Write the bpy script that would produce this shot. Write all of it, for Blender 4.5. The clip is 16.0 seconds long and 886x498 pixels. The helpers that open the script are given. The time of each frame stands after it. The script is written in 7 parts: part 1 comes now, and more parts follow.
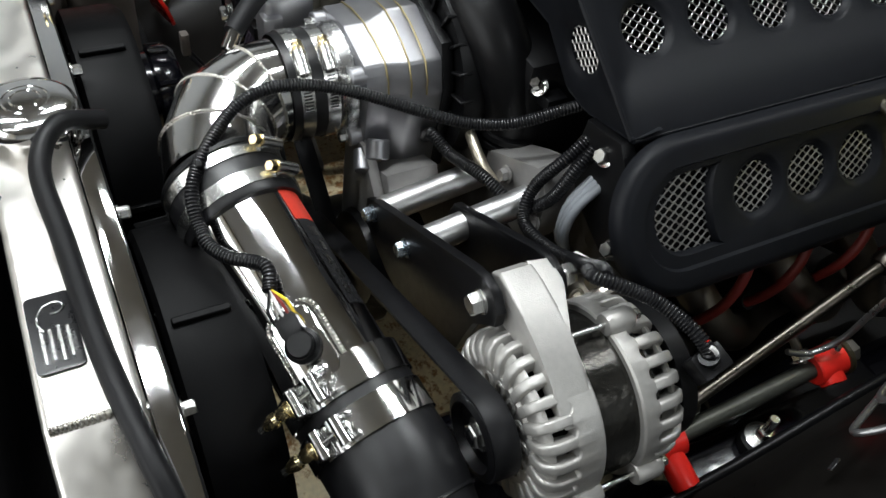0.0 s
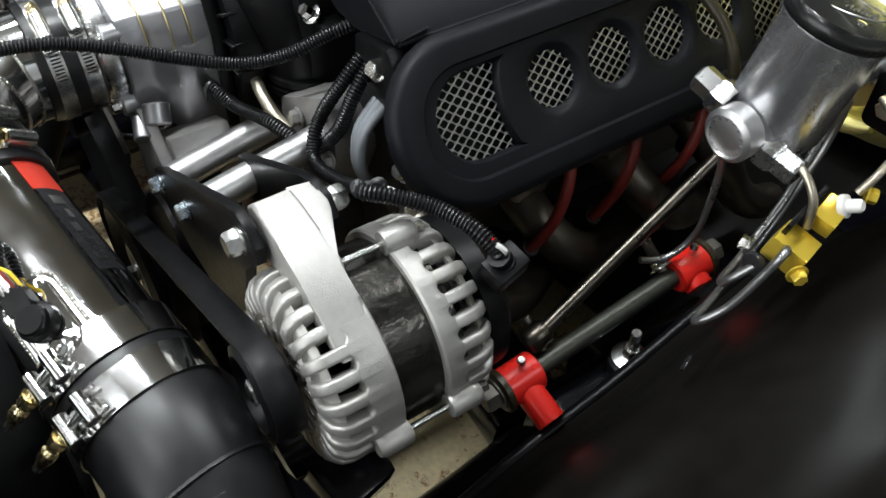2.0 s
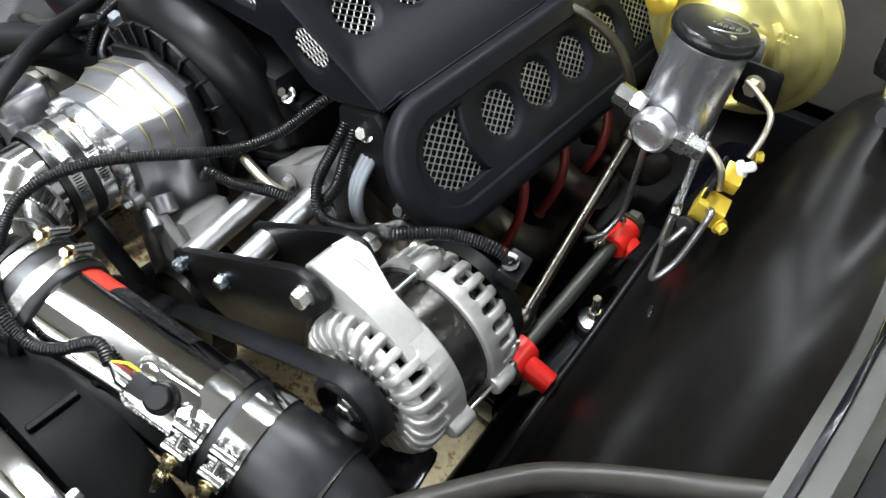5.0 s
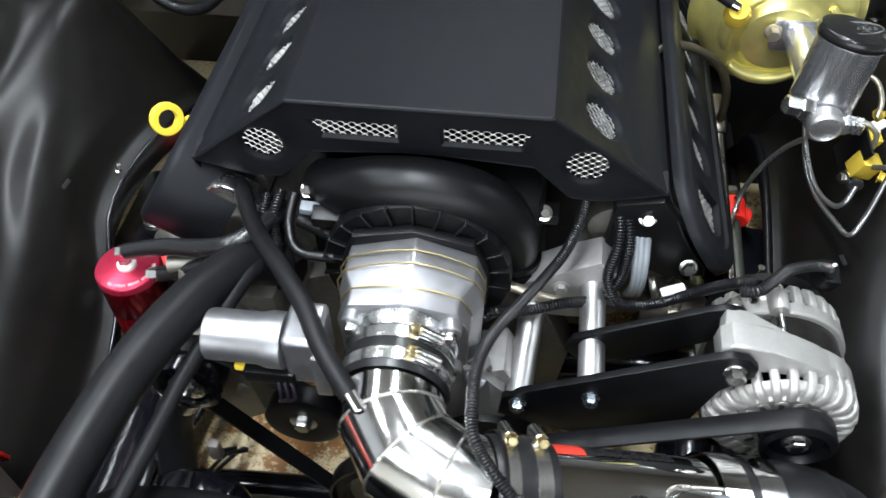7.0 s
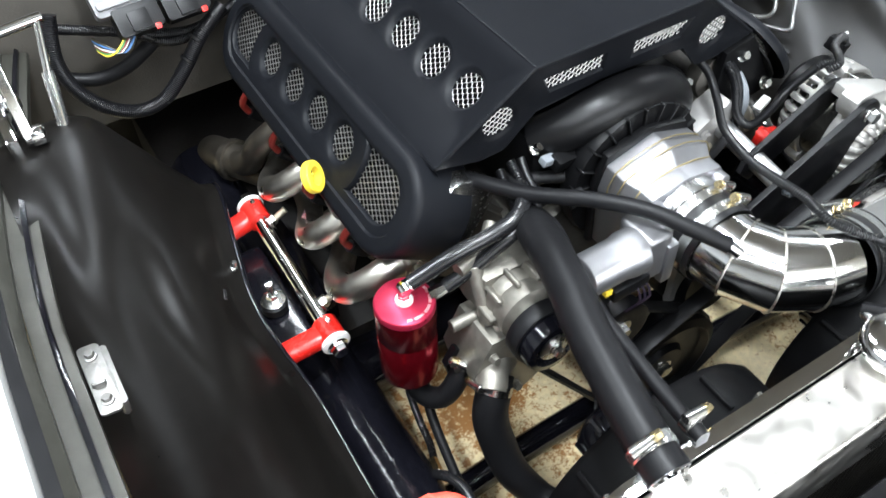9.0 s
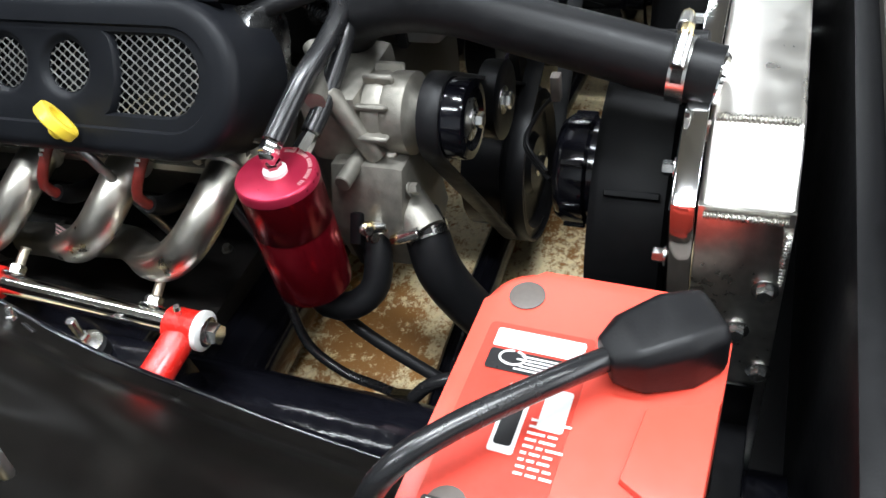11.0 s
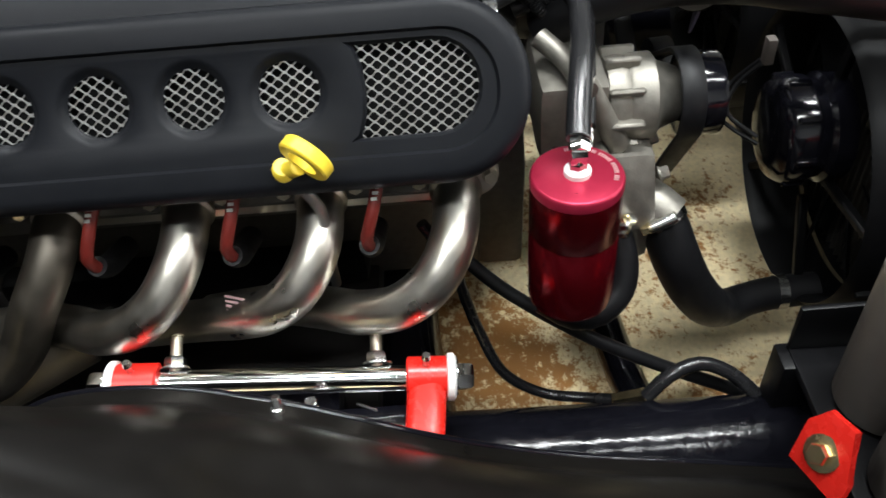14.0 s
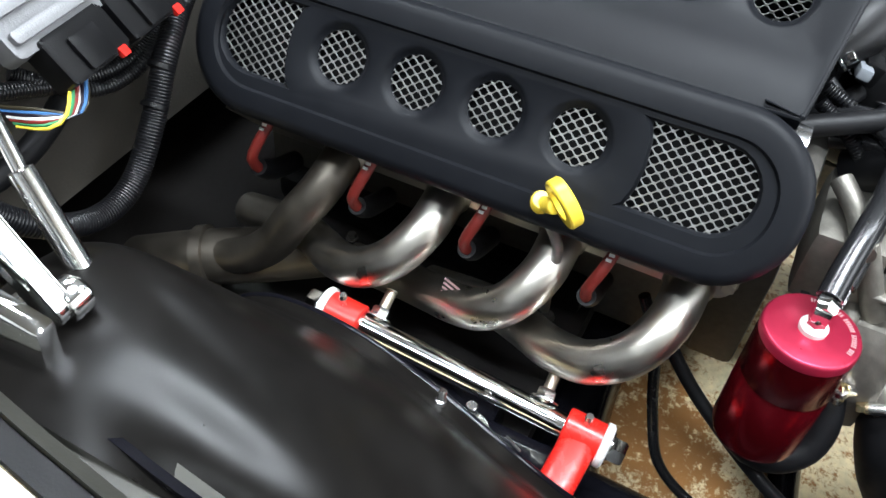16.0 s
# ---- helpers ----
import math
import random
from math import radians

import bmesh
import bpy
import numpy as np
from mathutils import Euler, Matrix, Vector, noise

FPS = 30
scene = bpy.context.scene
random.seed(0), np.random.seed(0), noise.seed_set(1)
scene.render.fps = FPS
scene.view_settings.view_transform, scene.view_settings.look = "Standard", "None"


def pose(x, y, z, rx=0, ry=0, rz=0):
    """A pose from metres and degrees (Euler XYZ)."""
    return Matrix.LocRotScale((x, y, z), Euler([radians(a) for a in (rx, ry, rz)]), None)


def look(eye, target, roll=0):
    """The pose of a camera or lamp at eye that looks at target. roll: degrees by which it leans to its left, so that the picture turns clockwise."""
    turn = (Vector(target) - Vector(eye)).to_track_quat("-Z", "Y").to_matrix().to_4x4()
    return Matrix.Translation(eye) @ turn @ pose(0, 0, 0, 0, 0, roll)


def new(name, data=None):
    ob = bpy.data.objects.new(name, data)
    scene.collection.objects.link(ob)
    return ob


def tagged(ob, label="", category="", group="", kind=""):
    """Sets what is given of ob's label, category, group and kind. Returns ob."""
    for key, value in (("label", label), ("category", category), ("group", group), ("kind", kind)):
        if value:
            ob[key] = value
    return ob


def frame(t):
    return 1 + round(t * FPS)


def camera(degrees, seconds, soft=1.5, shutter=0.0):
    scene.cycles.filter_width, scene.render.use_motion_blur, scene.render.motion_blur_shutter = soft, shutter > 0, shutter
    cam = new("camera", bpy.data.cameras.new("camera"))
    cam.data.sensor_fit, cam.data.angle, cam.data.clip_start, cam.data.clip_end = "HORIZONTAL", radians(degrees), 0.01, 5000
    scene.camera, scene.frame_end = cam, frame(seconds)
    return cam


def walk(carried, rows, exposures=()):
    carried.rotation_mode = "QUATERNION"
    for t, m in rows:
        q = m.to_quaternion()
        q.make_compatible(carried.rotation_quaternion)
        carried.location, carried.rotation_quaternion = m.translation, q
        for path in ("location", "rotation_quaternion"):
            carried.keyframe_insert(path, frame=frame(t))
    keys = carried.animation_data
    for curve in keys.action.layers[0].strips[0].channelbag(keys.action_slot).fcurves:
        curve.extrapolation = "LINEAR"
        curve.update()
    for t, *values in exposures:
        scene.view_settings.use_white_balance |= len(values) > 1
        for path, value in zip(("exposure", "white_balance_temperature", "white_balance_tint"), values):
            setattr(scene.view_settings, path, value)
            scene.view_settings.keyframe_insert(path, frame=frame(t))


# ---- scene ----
cam = camera(56.0, 16.0, soft=1.5, shutter=0.2)
# seconds, eye, target, roll
PATH = [
    (0, (0.616, -0.396, 1.266), (-0.517, 0.355, -0.201), 9.7),
    (0.5, (0.64, -0.369, 1.262), (-0.492, 0.387, -0.202), 9.9),
    (1, (0.669, -0.323, 1.23), (-0.492, 0.409, -0.225), 7.6),
    (1.5, (0.687, -0.284, 1.204), (-0.471, 0.461, -0.246), 4.2),
    (2, (0.695, -0.265, 1.179), (-0.443, 0.552, -0.249), 1.6),
    (2.5, (0.691, -0.271, 1.179), (-0.408, 0.594, -0.25), 0.6),
    (3, (0.701, -0.268, 1.187), (-0.357, 0.644, -0.244), -1.7),
    (3.2, (0.705, -0.27, 1.194), (-0.337, 0.663, -0.236), -2.4),
    (5.3, (0.666, -0.478, 1.317), (-0.2, 0.612, -0.119), -0.5),
    (5.5, (0.633, -0.525, 1.335), (-0.188, 0.585, -0.113), -0.3),
    (6, (0.506, -0.56, 1.376), (-0.16, 0.625, -0.091), -0.8),
    (6.5, (0.302, -0.575, 1.42), (-0.129, 0.679, -0.077), -1.0),
    (7, (0.109, -0.595, 1.437), (-0.087, 0.714, -0.063), -1.5),
    (7.5, (-0.075, -0.533, 1.448), (-0.066, 0.765, -0.073), -0.6),
    (8, (-0.232, -0.539, 1.501), (-0.05, 0.745, -0.021), -0.6),
    (8.5, (-0.4, -0.56, 1.512), (0.037, 0.67, -0.003), -1.0),
    (9, (-0.587, -0.582, 1.483), (0.09, 0.569, -0.005), -1.9),
    (9.5, (-0.702, -0.545, 1.404), (0.173, 0.542, -0.029), -3.4),
    (10, (-0.741, -0.491, 1.301), (0.341, 0.41, -0.119), -8.3),
    (10.2, (-0.747, -0.482, 1.25), (0.39, 0.378, -0.154), -9.4),
    (12.3, (-0.83, -0.205, 1.122), (0.587, 0.031, -0.27), -12.8),
    (12.5, (-0.832, -0.167, 1.122), (0.585, 0.007, -0.278), -12.6),
    (13, (-0.818, -0.081, 1.125), (0.601, 0.002, -0.282), -10.7),
    (13.5, (-0.814, -0.009, 1.135), (0.612, 0.011, -0.267), -8.6),
    (14, (-0.812, 0.052, 1.144), (0.618, 0.067, -0.255), -4.9),
    (14.5, (-0.806, 0.071, 1.145), (0.625, 0.205, -0.245), -1.5),
    (15, (-0.805, 0.072, 1.156), (0.605, 0.33, -0.238), 1.1),
    (15.5, (-0.821, 0.087, 1.176), (0.559, 0.451, -0.225), 5.4),
    (16, (-0.801, 0.047, 1.2), (0.482, 0.593, -0.234), 4.7),
]
walk(cam, [(t, look(eye, target, roll)) for t, eye, target, roll in PATH],
     exposures=((0, -0.47, 6500, 10), (1, -0.42, 6500, 10), (2, -0.22, 6500, 10), (3, -0.07, 6500, 10), (5.5, 0.53, 6250, 10), (6.5, 0.36, 6200, 10), (7.5, 0.27, 6200, 10), (9, 0.70, 6250, 10), (10, 0.62, 6250, 10), (12.5, 0.22, 6450, 10), (14, 0.30, 6600, 10), (15, 0.42, 6350, 10), (16, 0.64, 6150, 10)))

# ---- light and room ----
world = bpy.data.worlds.new("garage_air")
world.use_nodes = True
scene.world = world
world.node_tree.nodes["Background"].inputs[0].default_value = (0.9, 0.95, 1.0, 1)
world.node_tree.nodes["Background"].inputs[1].default_value = 0.005


def lamp(name, place, target, w, h, power, colour):
    light = bpy.data.lights.new(name, "AREA")
    light.shape, light.size, light.size_y, light.energy, light.color = "RECTANGLE", w, h, power, colour
    ob = new(name, light)
    ob.matrix_world = look(place, target)
    return ob


for lx, ly, power in ((-1.3, -1.4, 36), (-0.30, -0.40, 76), (0.3, -1.9, 26), (2.8, 0.6, 24), (-1.7, 0.6, 40), (0.15, 1.6, 40)):
    lamp("tube_light", (lx, ly, 3.16), (lx, ly, 0), 0.16, 1.4, power, (0.93, 0.98, 1.0))
# daylight that comes in by the open garage door
lamp("door_daylight", (0.2, -3.22, 1.75), (0.2, 0, 1.25), 3.0, 1.7, 75, (0.95, 0.985, 1.0))

# ---- materials ----


def mat(name, colour, rough=0.5, metal=0.0, var=0.15, scale=40.0, bump=0.0, bump_scale=400.0, rough_var=0.1, coat=0.0,
        second=None, spots=0.0, spot_scale=18.0, crowd=None, spec=0.5):
    """A surface with two scales of variation; second: a colour that shows in worn or stained spots."""
    m = bpy.data.materials.new(name)
    m.use_nodes = True
    nt = m.node_tree
    n, l = nt.nodes, nt.links
    b = n["Principled BSDF"]
    b.inputs["Metallic"].default_value = metal
    b.inputs["Coat Weight"].default_value = coat
    b.inputs["Coat Roughness"].default_value = 0.08
    b.inputs["Specular IOR Level"].default_value = spec
    tc = n.new("ShaderNodeTexCoord")
    big = n.new("ShaderNodeTexNoise")
    big.inputs["Scale"].default_value, big.inputs["Detail"].default_value = scale * 0.25, 4
    fine = n.new("ShaderNodeTexNoise")
    fine.inputs["Scale"].default_value, fine.inputs["Detail"].default_value = scale * 4, 6
    for t in (big, fine):
        l.new(tc.outputs["Object"], t.inputs["Vector"])
    mix = n.new("ShaderNodeMath")
    mix.operation = "MULTIPLY_ADD"
    l.new(big.outputs["Fac"], mix.inputs[0])
    mix.inputs[1].default_value = 0.6
    f2 = n.new("ShaderNodeMath")
    f2.operation = "MULTIPLY"
    l.new(fine.outputs["Fac"], f2.inputs[0])
    f2.inputs[1].default_value = 0.4
    l.new(f2.outputs[0], mix.inputs[2])
    ramp = n.new("ShaderNodeMapRange")
    ramp.inputs["From Min"].default_value, ramp.inputs["From Max"].default_value = 0.3, 0.7
    ramp.inputs["To Min"].default_value, ramp.inputs["To Max"].default_value = 1 - var, 1 + var
    l.new(mix.outputs[0], ramp.inputs["Value"])
    tint = n.new("ShaderNodeVectorMath")
    tint.operation = "SCALE"
    tint.inputs[0].default_value = colour
    l.new(ramp.outputs[0], tint.inputs["Scale"])
    out = tint.outputs[0]
    if second:
        sp = n.new("ShaderNodeTexNoise")
        sp.inputs["Scale"].default_value, sp.inputs["Detail"].default_value, sp.inputs["Roughness"].default_value = spot_scale, 8, 0.72
        l.new(tc.outputs["Object"], sp.inputs["Vector"])
        sr = n.new("ShaderNodeMapRange")
        sr.inputs["From Min"].default_value, sr.inputs["From Max"].default_value = 0.62 - spots * 0.3, 0.72 - spots * 0.3
        l.new(sp.outputs["Fac"], sr.inputs["Value"])
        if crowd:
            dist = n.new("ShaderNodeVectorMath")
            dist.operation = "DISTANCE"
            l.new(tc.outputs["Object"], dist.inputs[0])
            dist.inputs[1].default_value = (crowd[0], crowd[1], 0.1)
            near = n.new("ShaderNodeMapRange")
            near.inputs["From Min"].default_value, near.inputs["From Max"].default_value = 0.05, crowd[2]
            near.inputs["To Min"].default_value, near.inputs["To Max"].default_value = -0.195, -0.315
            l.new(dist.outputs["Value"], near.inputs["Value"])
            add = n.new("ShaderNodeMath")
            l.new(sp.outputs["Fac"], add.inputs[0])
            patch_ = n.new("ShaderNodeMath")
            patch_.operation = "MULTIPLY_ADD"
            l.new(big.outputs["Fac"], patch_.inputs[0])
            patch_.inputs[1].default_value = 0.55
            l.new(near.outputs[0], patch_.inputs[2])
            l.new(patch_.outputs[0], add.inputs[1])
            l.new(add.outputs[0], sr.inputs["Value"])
        mx = n.new("ShaderNodeMix")
        mx.data_type = "RGBA"
        l.new(sr.outputs[0], mx.inputs["Factor"])
        l.new(out, mx.inputs["A"])
        mx.inputs["B"].default_value = (*second, 1)
        out = mx.outputs["Result"]
    l.new(out, b.inputs["Base Color"])
    rr = n.new("ShaderNodeMapRange")
    rr.inputs["From Min"].default_value, rr.inputs["From Max"].default_value = 0.3, 0.7
    rr.inputs["To Min"].default_value, rr.inputs["To Max"].default_value = max(rough - rough_var * rough * 2, 0.02), rough + rough_var * rough * 2
    l.new(mix.outputs[0], rr.inputs["Value"])
    l.new(rr.outputs[0], b.inputs["Roughness"])
    if bump:
        bn = n.new("ShaderNodeTexNoise")
        bn.inputs["Scale"].default_value, bn.inputs["Detail"].default_value = bump_scale, 3
        l.new(tc.outputs["Object"], bn.inputs["Vector"])
        bp = n.new("ShaderNodeBump")
        bp.inputs["Strength"].default_value, bp.inputs["Distance"].default_value = bump, 0.001
        l.new(bn.outputs["Fac"], bp.inputs["Height"])
        l.new(bp.outputs[0], b.inputs["Normal"])
    return m


M = {}
M["cover"] = mat("black_powder_coat", (0.0060, 0.0066, 0.0084), 0.44, 0, 0.14, 12, 0.12, 1500, 0.10, spec=0.15)
M["plastic"] = mat("black_plastic", (0.0036, 0.0036, 0.0040), 0.36, 0, 0.2, 30, 0.12, 700, spec=0.24)
M["rubber"] = mat("black_rubber", (0.0062, 0.0062, 0.0070), 0.46, 0, 0.25, 25, 0.10, 500, 0.15, spec=0.22)
M["loom"] = mat("ribbed_loom_plastic", (0.005, 0.005, 0.006), 0.34, 0, 0.2, 40)
M["silicone"] = mat("black_silicone", (0.010, 0.010, 0.011), 0.36, 0, 0.15, 25)
M["tub"] = mat("semi_gloss_black_panel", (0.0056, 0.0050, 0.0045), 0.32, 0, 0.3, 14, 0.03, 300, 0.10, spec=0.15)
M["gloss"] = mat("gloss_black_chassis_paint", (0.004, 0.004, 0.006), 0.14, 0, 0.3, 20, 0.35, 60, 0.2)
M["steel_black"] = mat("black_painted_bracket", (0.0032, 0.0032, 0.0038), 0.36, 0, 0.2, 30, 0.08, 500, spec=0.22)
M["polish"] = mat("polished_aluminium", (0.80, 0.795, 0.79), 0.06, 1, 0.04, 20, 0.02, 90, 0.3)
M["tank"] = mat("polished_sheet_aluminium", (0.88, 0.85, 0.80), 0.33, 1, 0.05, 10, 0.02, 40, 0.3)
M["weld"] = mat("weld_bead", (0.52, 0.50, 0.46), 0.28, 1, 0.2, 200)
M["cast"] = mat("cast_aluminium", (0.46, 0.44, 0.41), 0.45, 0.9, 0.25, 40, 0.3, 600, 0.15)
M["castdark"] = mat("dirty_cast_aluminium", (0.15, 0.14, 0.125), 0.5, 0.8, 0.35, 30, 0.3, 500, 0.15)
M["machined"] = mat("machined_aluminium", (0.66, 0.66, 0.66), 0.26, 1, 0.1, 60, 0.05, 400)
M["alt"] = mat("alternator_casting", (0.43, 0.42, 0.40), 0.40, 0.55, 0.12, 50, 0.24, 900)
M["lam"] = mat("steel_lamination", (0.050, 0.048, 0.043), 0.24, 0.8, 0.5, 120, 0.7, 160)
M["zinc"] = mat("zinc_plate", (0.68, 0.68, 0.66), 0.24, 1, 0.15, 80, 0.03)
M["chrome"] = mat("chrome", (0.88, 0.88, 0.87), 0.11, 1, 0.03, 30)
M["brass"] = mat("brass_screw", (0.75, 0.62, 0.36), 0.25, 1, 0.15, 80)
M["gold"] = mat("gold_cadmium_plate", (0.84, 0.76, 0.28), 0.38, 0.85, 0.12, 14, 0.02, 60, 0.15)
M["goldblock"] = mat("gold_anodised_block", (0.80, 0.58, 0.07), 0.25, 0.5, 0.05, 10)
M["header"] = mat("header_steel", (0.66, 0.625, 0.56), 0.34, 1, 0.18, 14, 0.03, 200, 0.16, second=(0.40, 0.34, 0.26), spots=0.05, spot_scale=10)
M["tabmetal"] = mat("dull_scuffed_bracket", (0.24, 0.235, 0.225), 0.38, 0.9, 0.3, 30, 0.2, 120)
# dull steel, with shade put into its colour for driver and rear tubes
M["headerdullshade"] = mat("dull_shaded_header_steel", (0.13, 0.115, 0.095), 0.48, 0.9, 0.3, 14, 0.05, 200, 0.16)
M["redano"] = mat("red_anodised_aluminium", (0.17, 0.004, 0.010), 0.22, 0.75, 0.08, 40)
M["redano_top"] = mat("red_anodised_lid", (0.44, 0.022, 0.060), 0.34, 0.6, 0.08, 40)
M["red"] = mat("red_powder_coat", (0.62, 0.018, 0.012), 0.28, 0, 0.12, 30)
M["redcable"] = mat("red_ignition_lead", (0.19, 0.020, 0.015), 0.42, 0, 0.25, 40)
M["battery"] = mat("red_battery_plastic", (0.86, 0.085, 0.055), 0.34, 0, 0.06, 20, 0.04, 300)
M["batblack"] = mat("grey_black_battery_case", (0.12, 0.105, 0.092), 0.42, 0, 0.2, 20, 0.1, 500)
M["white"] = mat("white_label", (0.80, 0.79, 0.77), 0.4, 0, 0.05, 60)
M["blacklabel"] = mat("black_label", (0.016, 0.016, 0.017), 0.3, 0, 0.2, 60)
M["redlabel"] = mat("red_label", (0.62, 0.05, 0.03), 0.35, 0, 0.1, 60)
M["yellow"] = mat("yellow_plastic", (0.85, 0.62, 0.05), 0.35, 0, 0.08, 40)
M["mesh"] = mat("bright_expanded_metal", (0.40, 0.395, 0.38), 0.42, 1, 0.15, 100)
M["line"] = mat("grey_steel_line", (0.34, 0.34, 0.34), 0.3, 0.9, 0.15, 60)
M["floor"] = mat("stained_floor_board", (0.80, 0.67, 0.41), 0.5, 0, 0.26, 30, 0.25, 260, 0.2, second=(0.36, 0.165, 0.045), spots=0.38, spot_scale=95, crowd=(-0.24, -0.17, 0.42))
M["wall"] = mat("painted_wall", (0.115, 0.117, 0.12), 0.7, 0, 0.06, 4, 0.1, 150)
M["wallside"] = mat("pale_painted_wall", (0.29, 0.305, 0.33), 0.7, 0, 0.06, 4, 0.1, 150)
M["ceiling"] = mat("grey_ceiling", (0.095, 0.096, 0.10), 0.8, 0, 0.05, 3)
M["paint"] = mat("white_body_paint", (0.78, 0.78, 0.76), 0.25, 0, 0.03, 5, coat=0.6)
M["lip"] = mat("grey_weatherstrip", (0.045, 0.044, 0.037), 0.4, 0.2, 0.25, 20, 0.1, 300)
M["board"] = mat("grey_sound_board", (0.060, 0.054, 0.045), 0.8, 0, 0.3, 12, 0.4, 300)
M["cast2"] = mat("bright_cast_aluminium", (0.36, 0.36, 0.375), 0.36, 0.9, 0.10, 30, 0.10, 700, 0.15, second=(0.40, 0.36, 0.26), spots=-0.05, spot_scale=9)
M["castdull"] = mat("pale_dull_casting", (0.34, 0.33, 0.32), 0.5, 0.6, 0.15, 40, 0.25, 700)
M["copper"] = mat("dark_copper_winding", (0.05, 0.03, 0.014), 0.4, 0.8, 0.5, 200)
M["bluezinc"] = mat("blue_zinc_bolt", (0.48, 0.54, 0.60), 0.28, 1, 0.15, 80)
M["brasspipe"] = mat("dull_brass_pipe", (0.55, 0.50, 0.40), 0.35, 0.9, 0.2, 50)
M["purple"] = mat("dark_wire", (0.012, 0.008, 0.016), 0.4, 0, 0.2, 50)
M["greyplug"] = mat("grey_plastic", (0.20, 0.215, 0.235), 0.45, 0, 0.1, 50)
M["pumpcast"] = mat("dusty_pump_casting", (0.25, 0.235, 0.205), 0.48, 0.75, 0.3, 30, 0.3, 500, 0.15)
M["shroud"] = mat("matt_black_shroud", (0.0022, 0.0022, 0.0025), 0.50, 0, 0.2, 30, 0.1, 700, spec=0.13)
M["wallwhite"] = mat("white_garage_door", (0.78, 0.78, 0.77), 0.6, 0, 0.05, 4, 0.1, 150)
M["weldgold"] = mat("straw_tinted_edge", (0.46, 0.38, 0.20), 0.4, 0.9, 0.2, 60)
M["elbow"] = mat("buffed_aluminium", (0.84, 0.835, 0.82), 0.15, 1, 0.04, 20, 0.02, 90, 0.2)
# slightly brown black that holds the shade below the engine
M["underpan"] = mat("brown_black_shade_pan", (0.0045, 0.0032, 0.0026), 0.6, 0, 0.5, 25, 0.4, 120)
M["engrave"] = mat("engraved_bright_metal", (0.80, 0.55, 0.56), 0.4, 0.8, 0.1, 80)
M["hosegloss"] = mat("smooth_black_hose", (0.012, 0.012, 0.013), 0.26, 0, 0.2, 30)
M["greyplug2"] = mat("dark_grey_plug", (0.10, 0.085, 0.075), 0.5, 0, 0.2, 60)
M["tanhose"] = mat("brown_braided_hose", (0.030, 0.025, 0.014), 0.32, 0.3, 0.3, 60, 0.3, 900)
M["brushed"] = mat("brushed_polished_aluminium", (0.78, 0.79, 0.82), 0.27, 0.95, 0.03, 8, 0.01, 200, 0.08)
M["capblack"] = mat("black_anodised_cap", (0.014, 0.014, 0.014), 0.25, 0.3, 0.2, 40)
M["satin"] = mat("satin_turned_aluminium", (0.60, 0.60, 0.60), 0.40, 1, 0.1, 60, 0.06, 500)
M["ecu"] = mat("dull_grey_control_unit", (0.20, 0.20, 0.205), 0.5, 0.5, 0.2, 40, 0.3, 600)
M["railpaint"] = mat("oily_black_chassis_paint", (0.004, 0.004, 0.006), 0.16, 0, 0.4, 30, 0.9, 55, 0.3, spec=0.22)
M["darkshaft"] = mat("dark_grey_steel", (0.060, 0.062, 0.052), 0.45, 0.7, 0.3, 60)
M["shaft"] = mat("dull_steel_shaft", (0.10, 0.09, 0.075), 0.3, 1, 0.3, 60)
M["lip2"] = mat("dark_grey_painted_metal", (0.032, 0.029, 0.024), 0.34, 0.1, 0.25, 20, 0.05, 300)
M["greenwire"] = mat("green_wire", (0.03, 0.22, 0.08), 0.4, 0, 0.1, 60)
M["bluewire"] = mat("blue_wire", (0.05, 0.15, 0.35), 0.4, 0, 0.1, 60)
M["bare"] = mat("bright_bare_bracket", (0.62, 0.61, 0.58), 0.3, 1, 0.3, 30, 0.15, 120)

# ---- mesh helpers ----


def rot_to(axis):
    return Vector((0, 0, 1)).rotation_difference(Vector(axis).normalized()).to_matrix().to_4x4()


def lathe(bm, prof, p0, axis=(0, 0, 1), n=24, cap=True):
    """Turns (radius, height) pairs round an axis through p0."""
    m = Matrix.Translation(p0) @ rot_to(axis)
    rings = []
    for r, h in prof:
        rings.append([bm.verts.new(m @ Vector((r * math.cos(a), r * math.sin(a), h))) for a in (2 * math.pi * k / n for k in range(n))])
    for a, b in zip(rings, rings[1:]):
        for k in range(n):
            bm.faces.new((a[k], a[(k + 1) % n], b[(k + 1) % n], b[k]))
    if cap:
        bm.faces.new(rings[0][::-1])
        bm.faces.new(rings[-1])
    return bm


def rod(bm, p0, p1, r, n=16, bev=0.12):
    """A cylinder with softened ends."""
    v = Vector(p1) - Vector(p0)
    h, e = v.length, r * bev
    return lathe(bm, [(r - e, 0), (r, e), (r, h - e), (r - e, h)], p0, v, n)


def spline(pts, step=0.01):
    pts = [Vector(p) for p in pts]
    out = []
    for i in range(len(pts) - 1):
        a, b, c, d = pts[max(i - 1, 0)], pts[i], pts[i + 1], pts[min(i + 2, len(pts) - 1)]
        k = max(2, int((c - b).length / step))
        for j in range(k):
            t = j / k
            out.append((0.5 * ((2 * b) + (c - a) * t + (2 * a - 5 * b + 4 * c - d) * t * t + (3 * b - a - 3 * c + d) * t ** 3), i + t))
    out.append((pts[-1], len(pts) - 1.0))
    return out


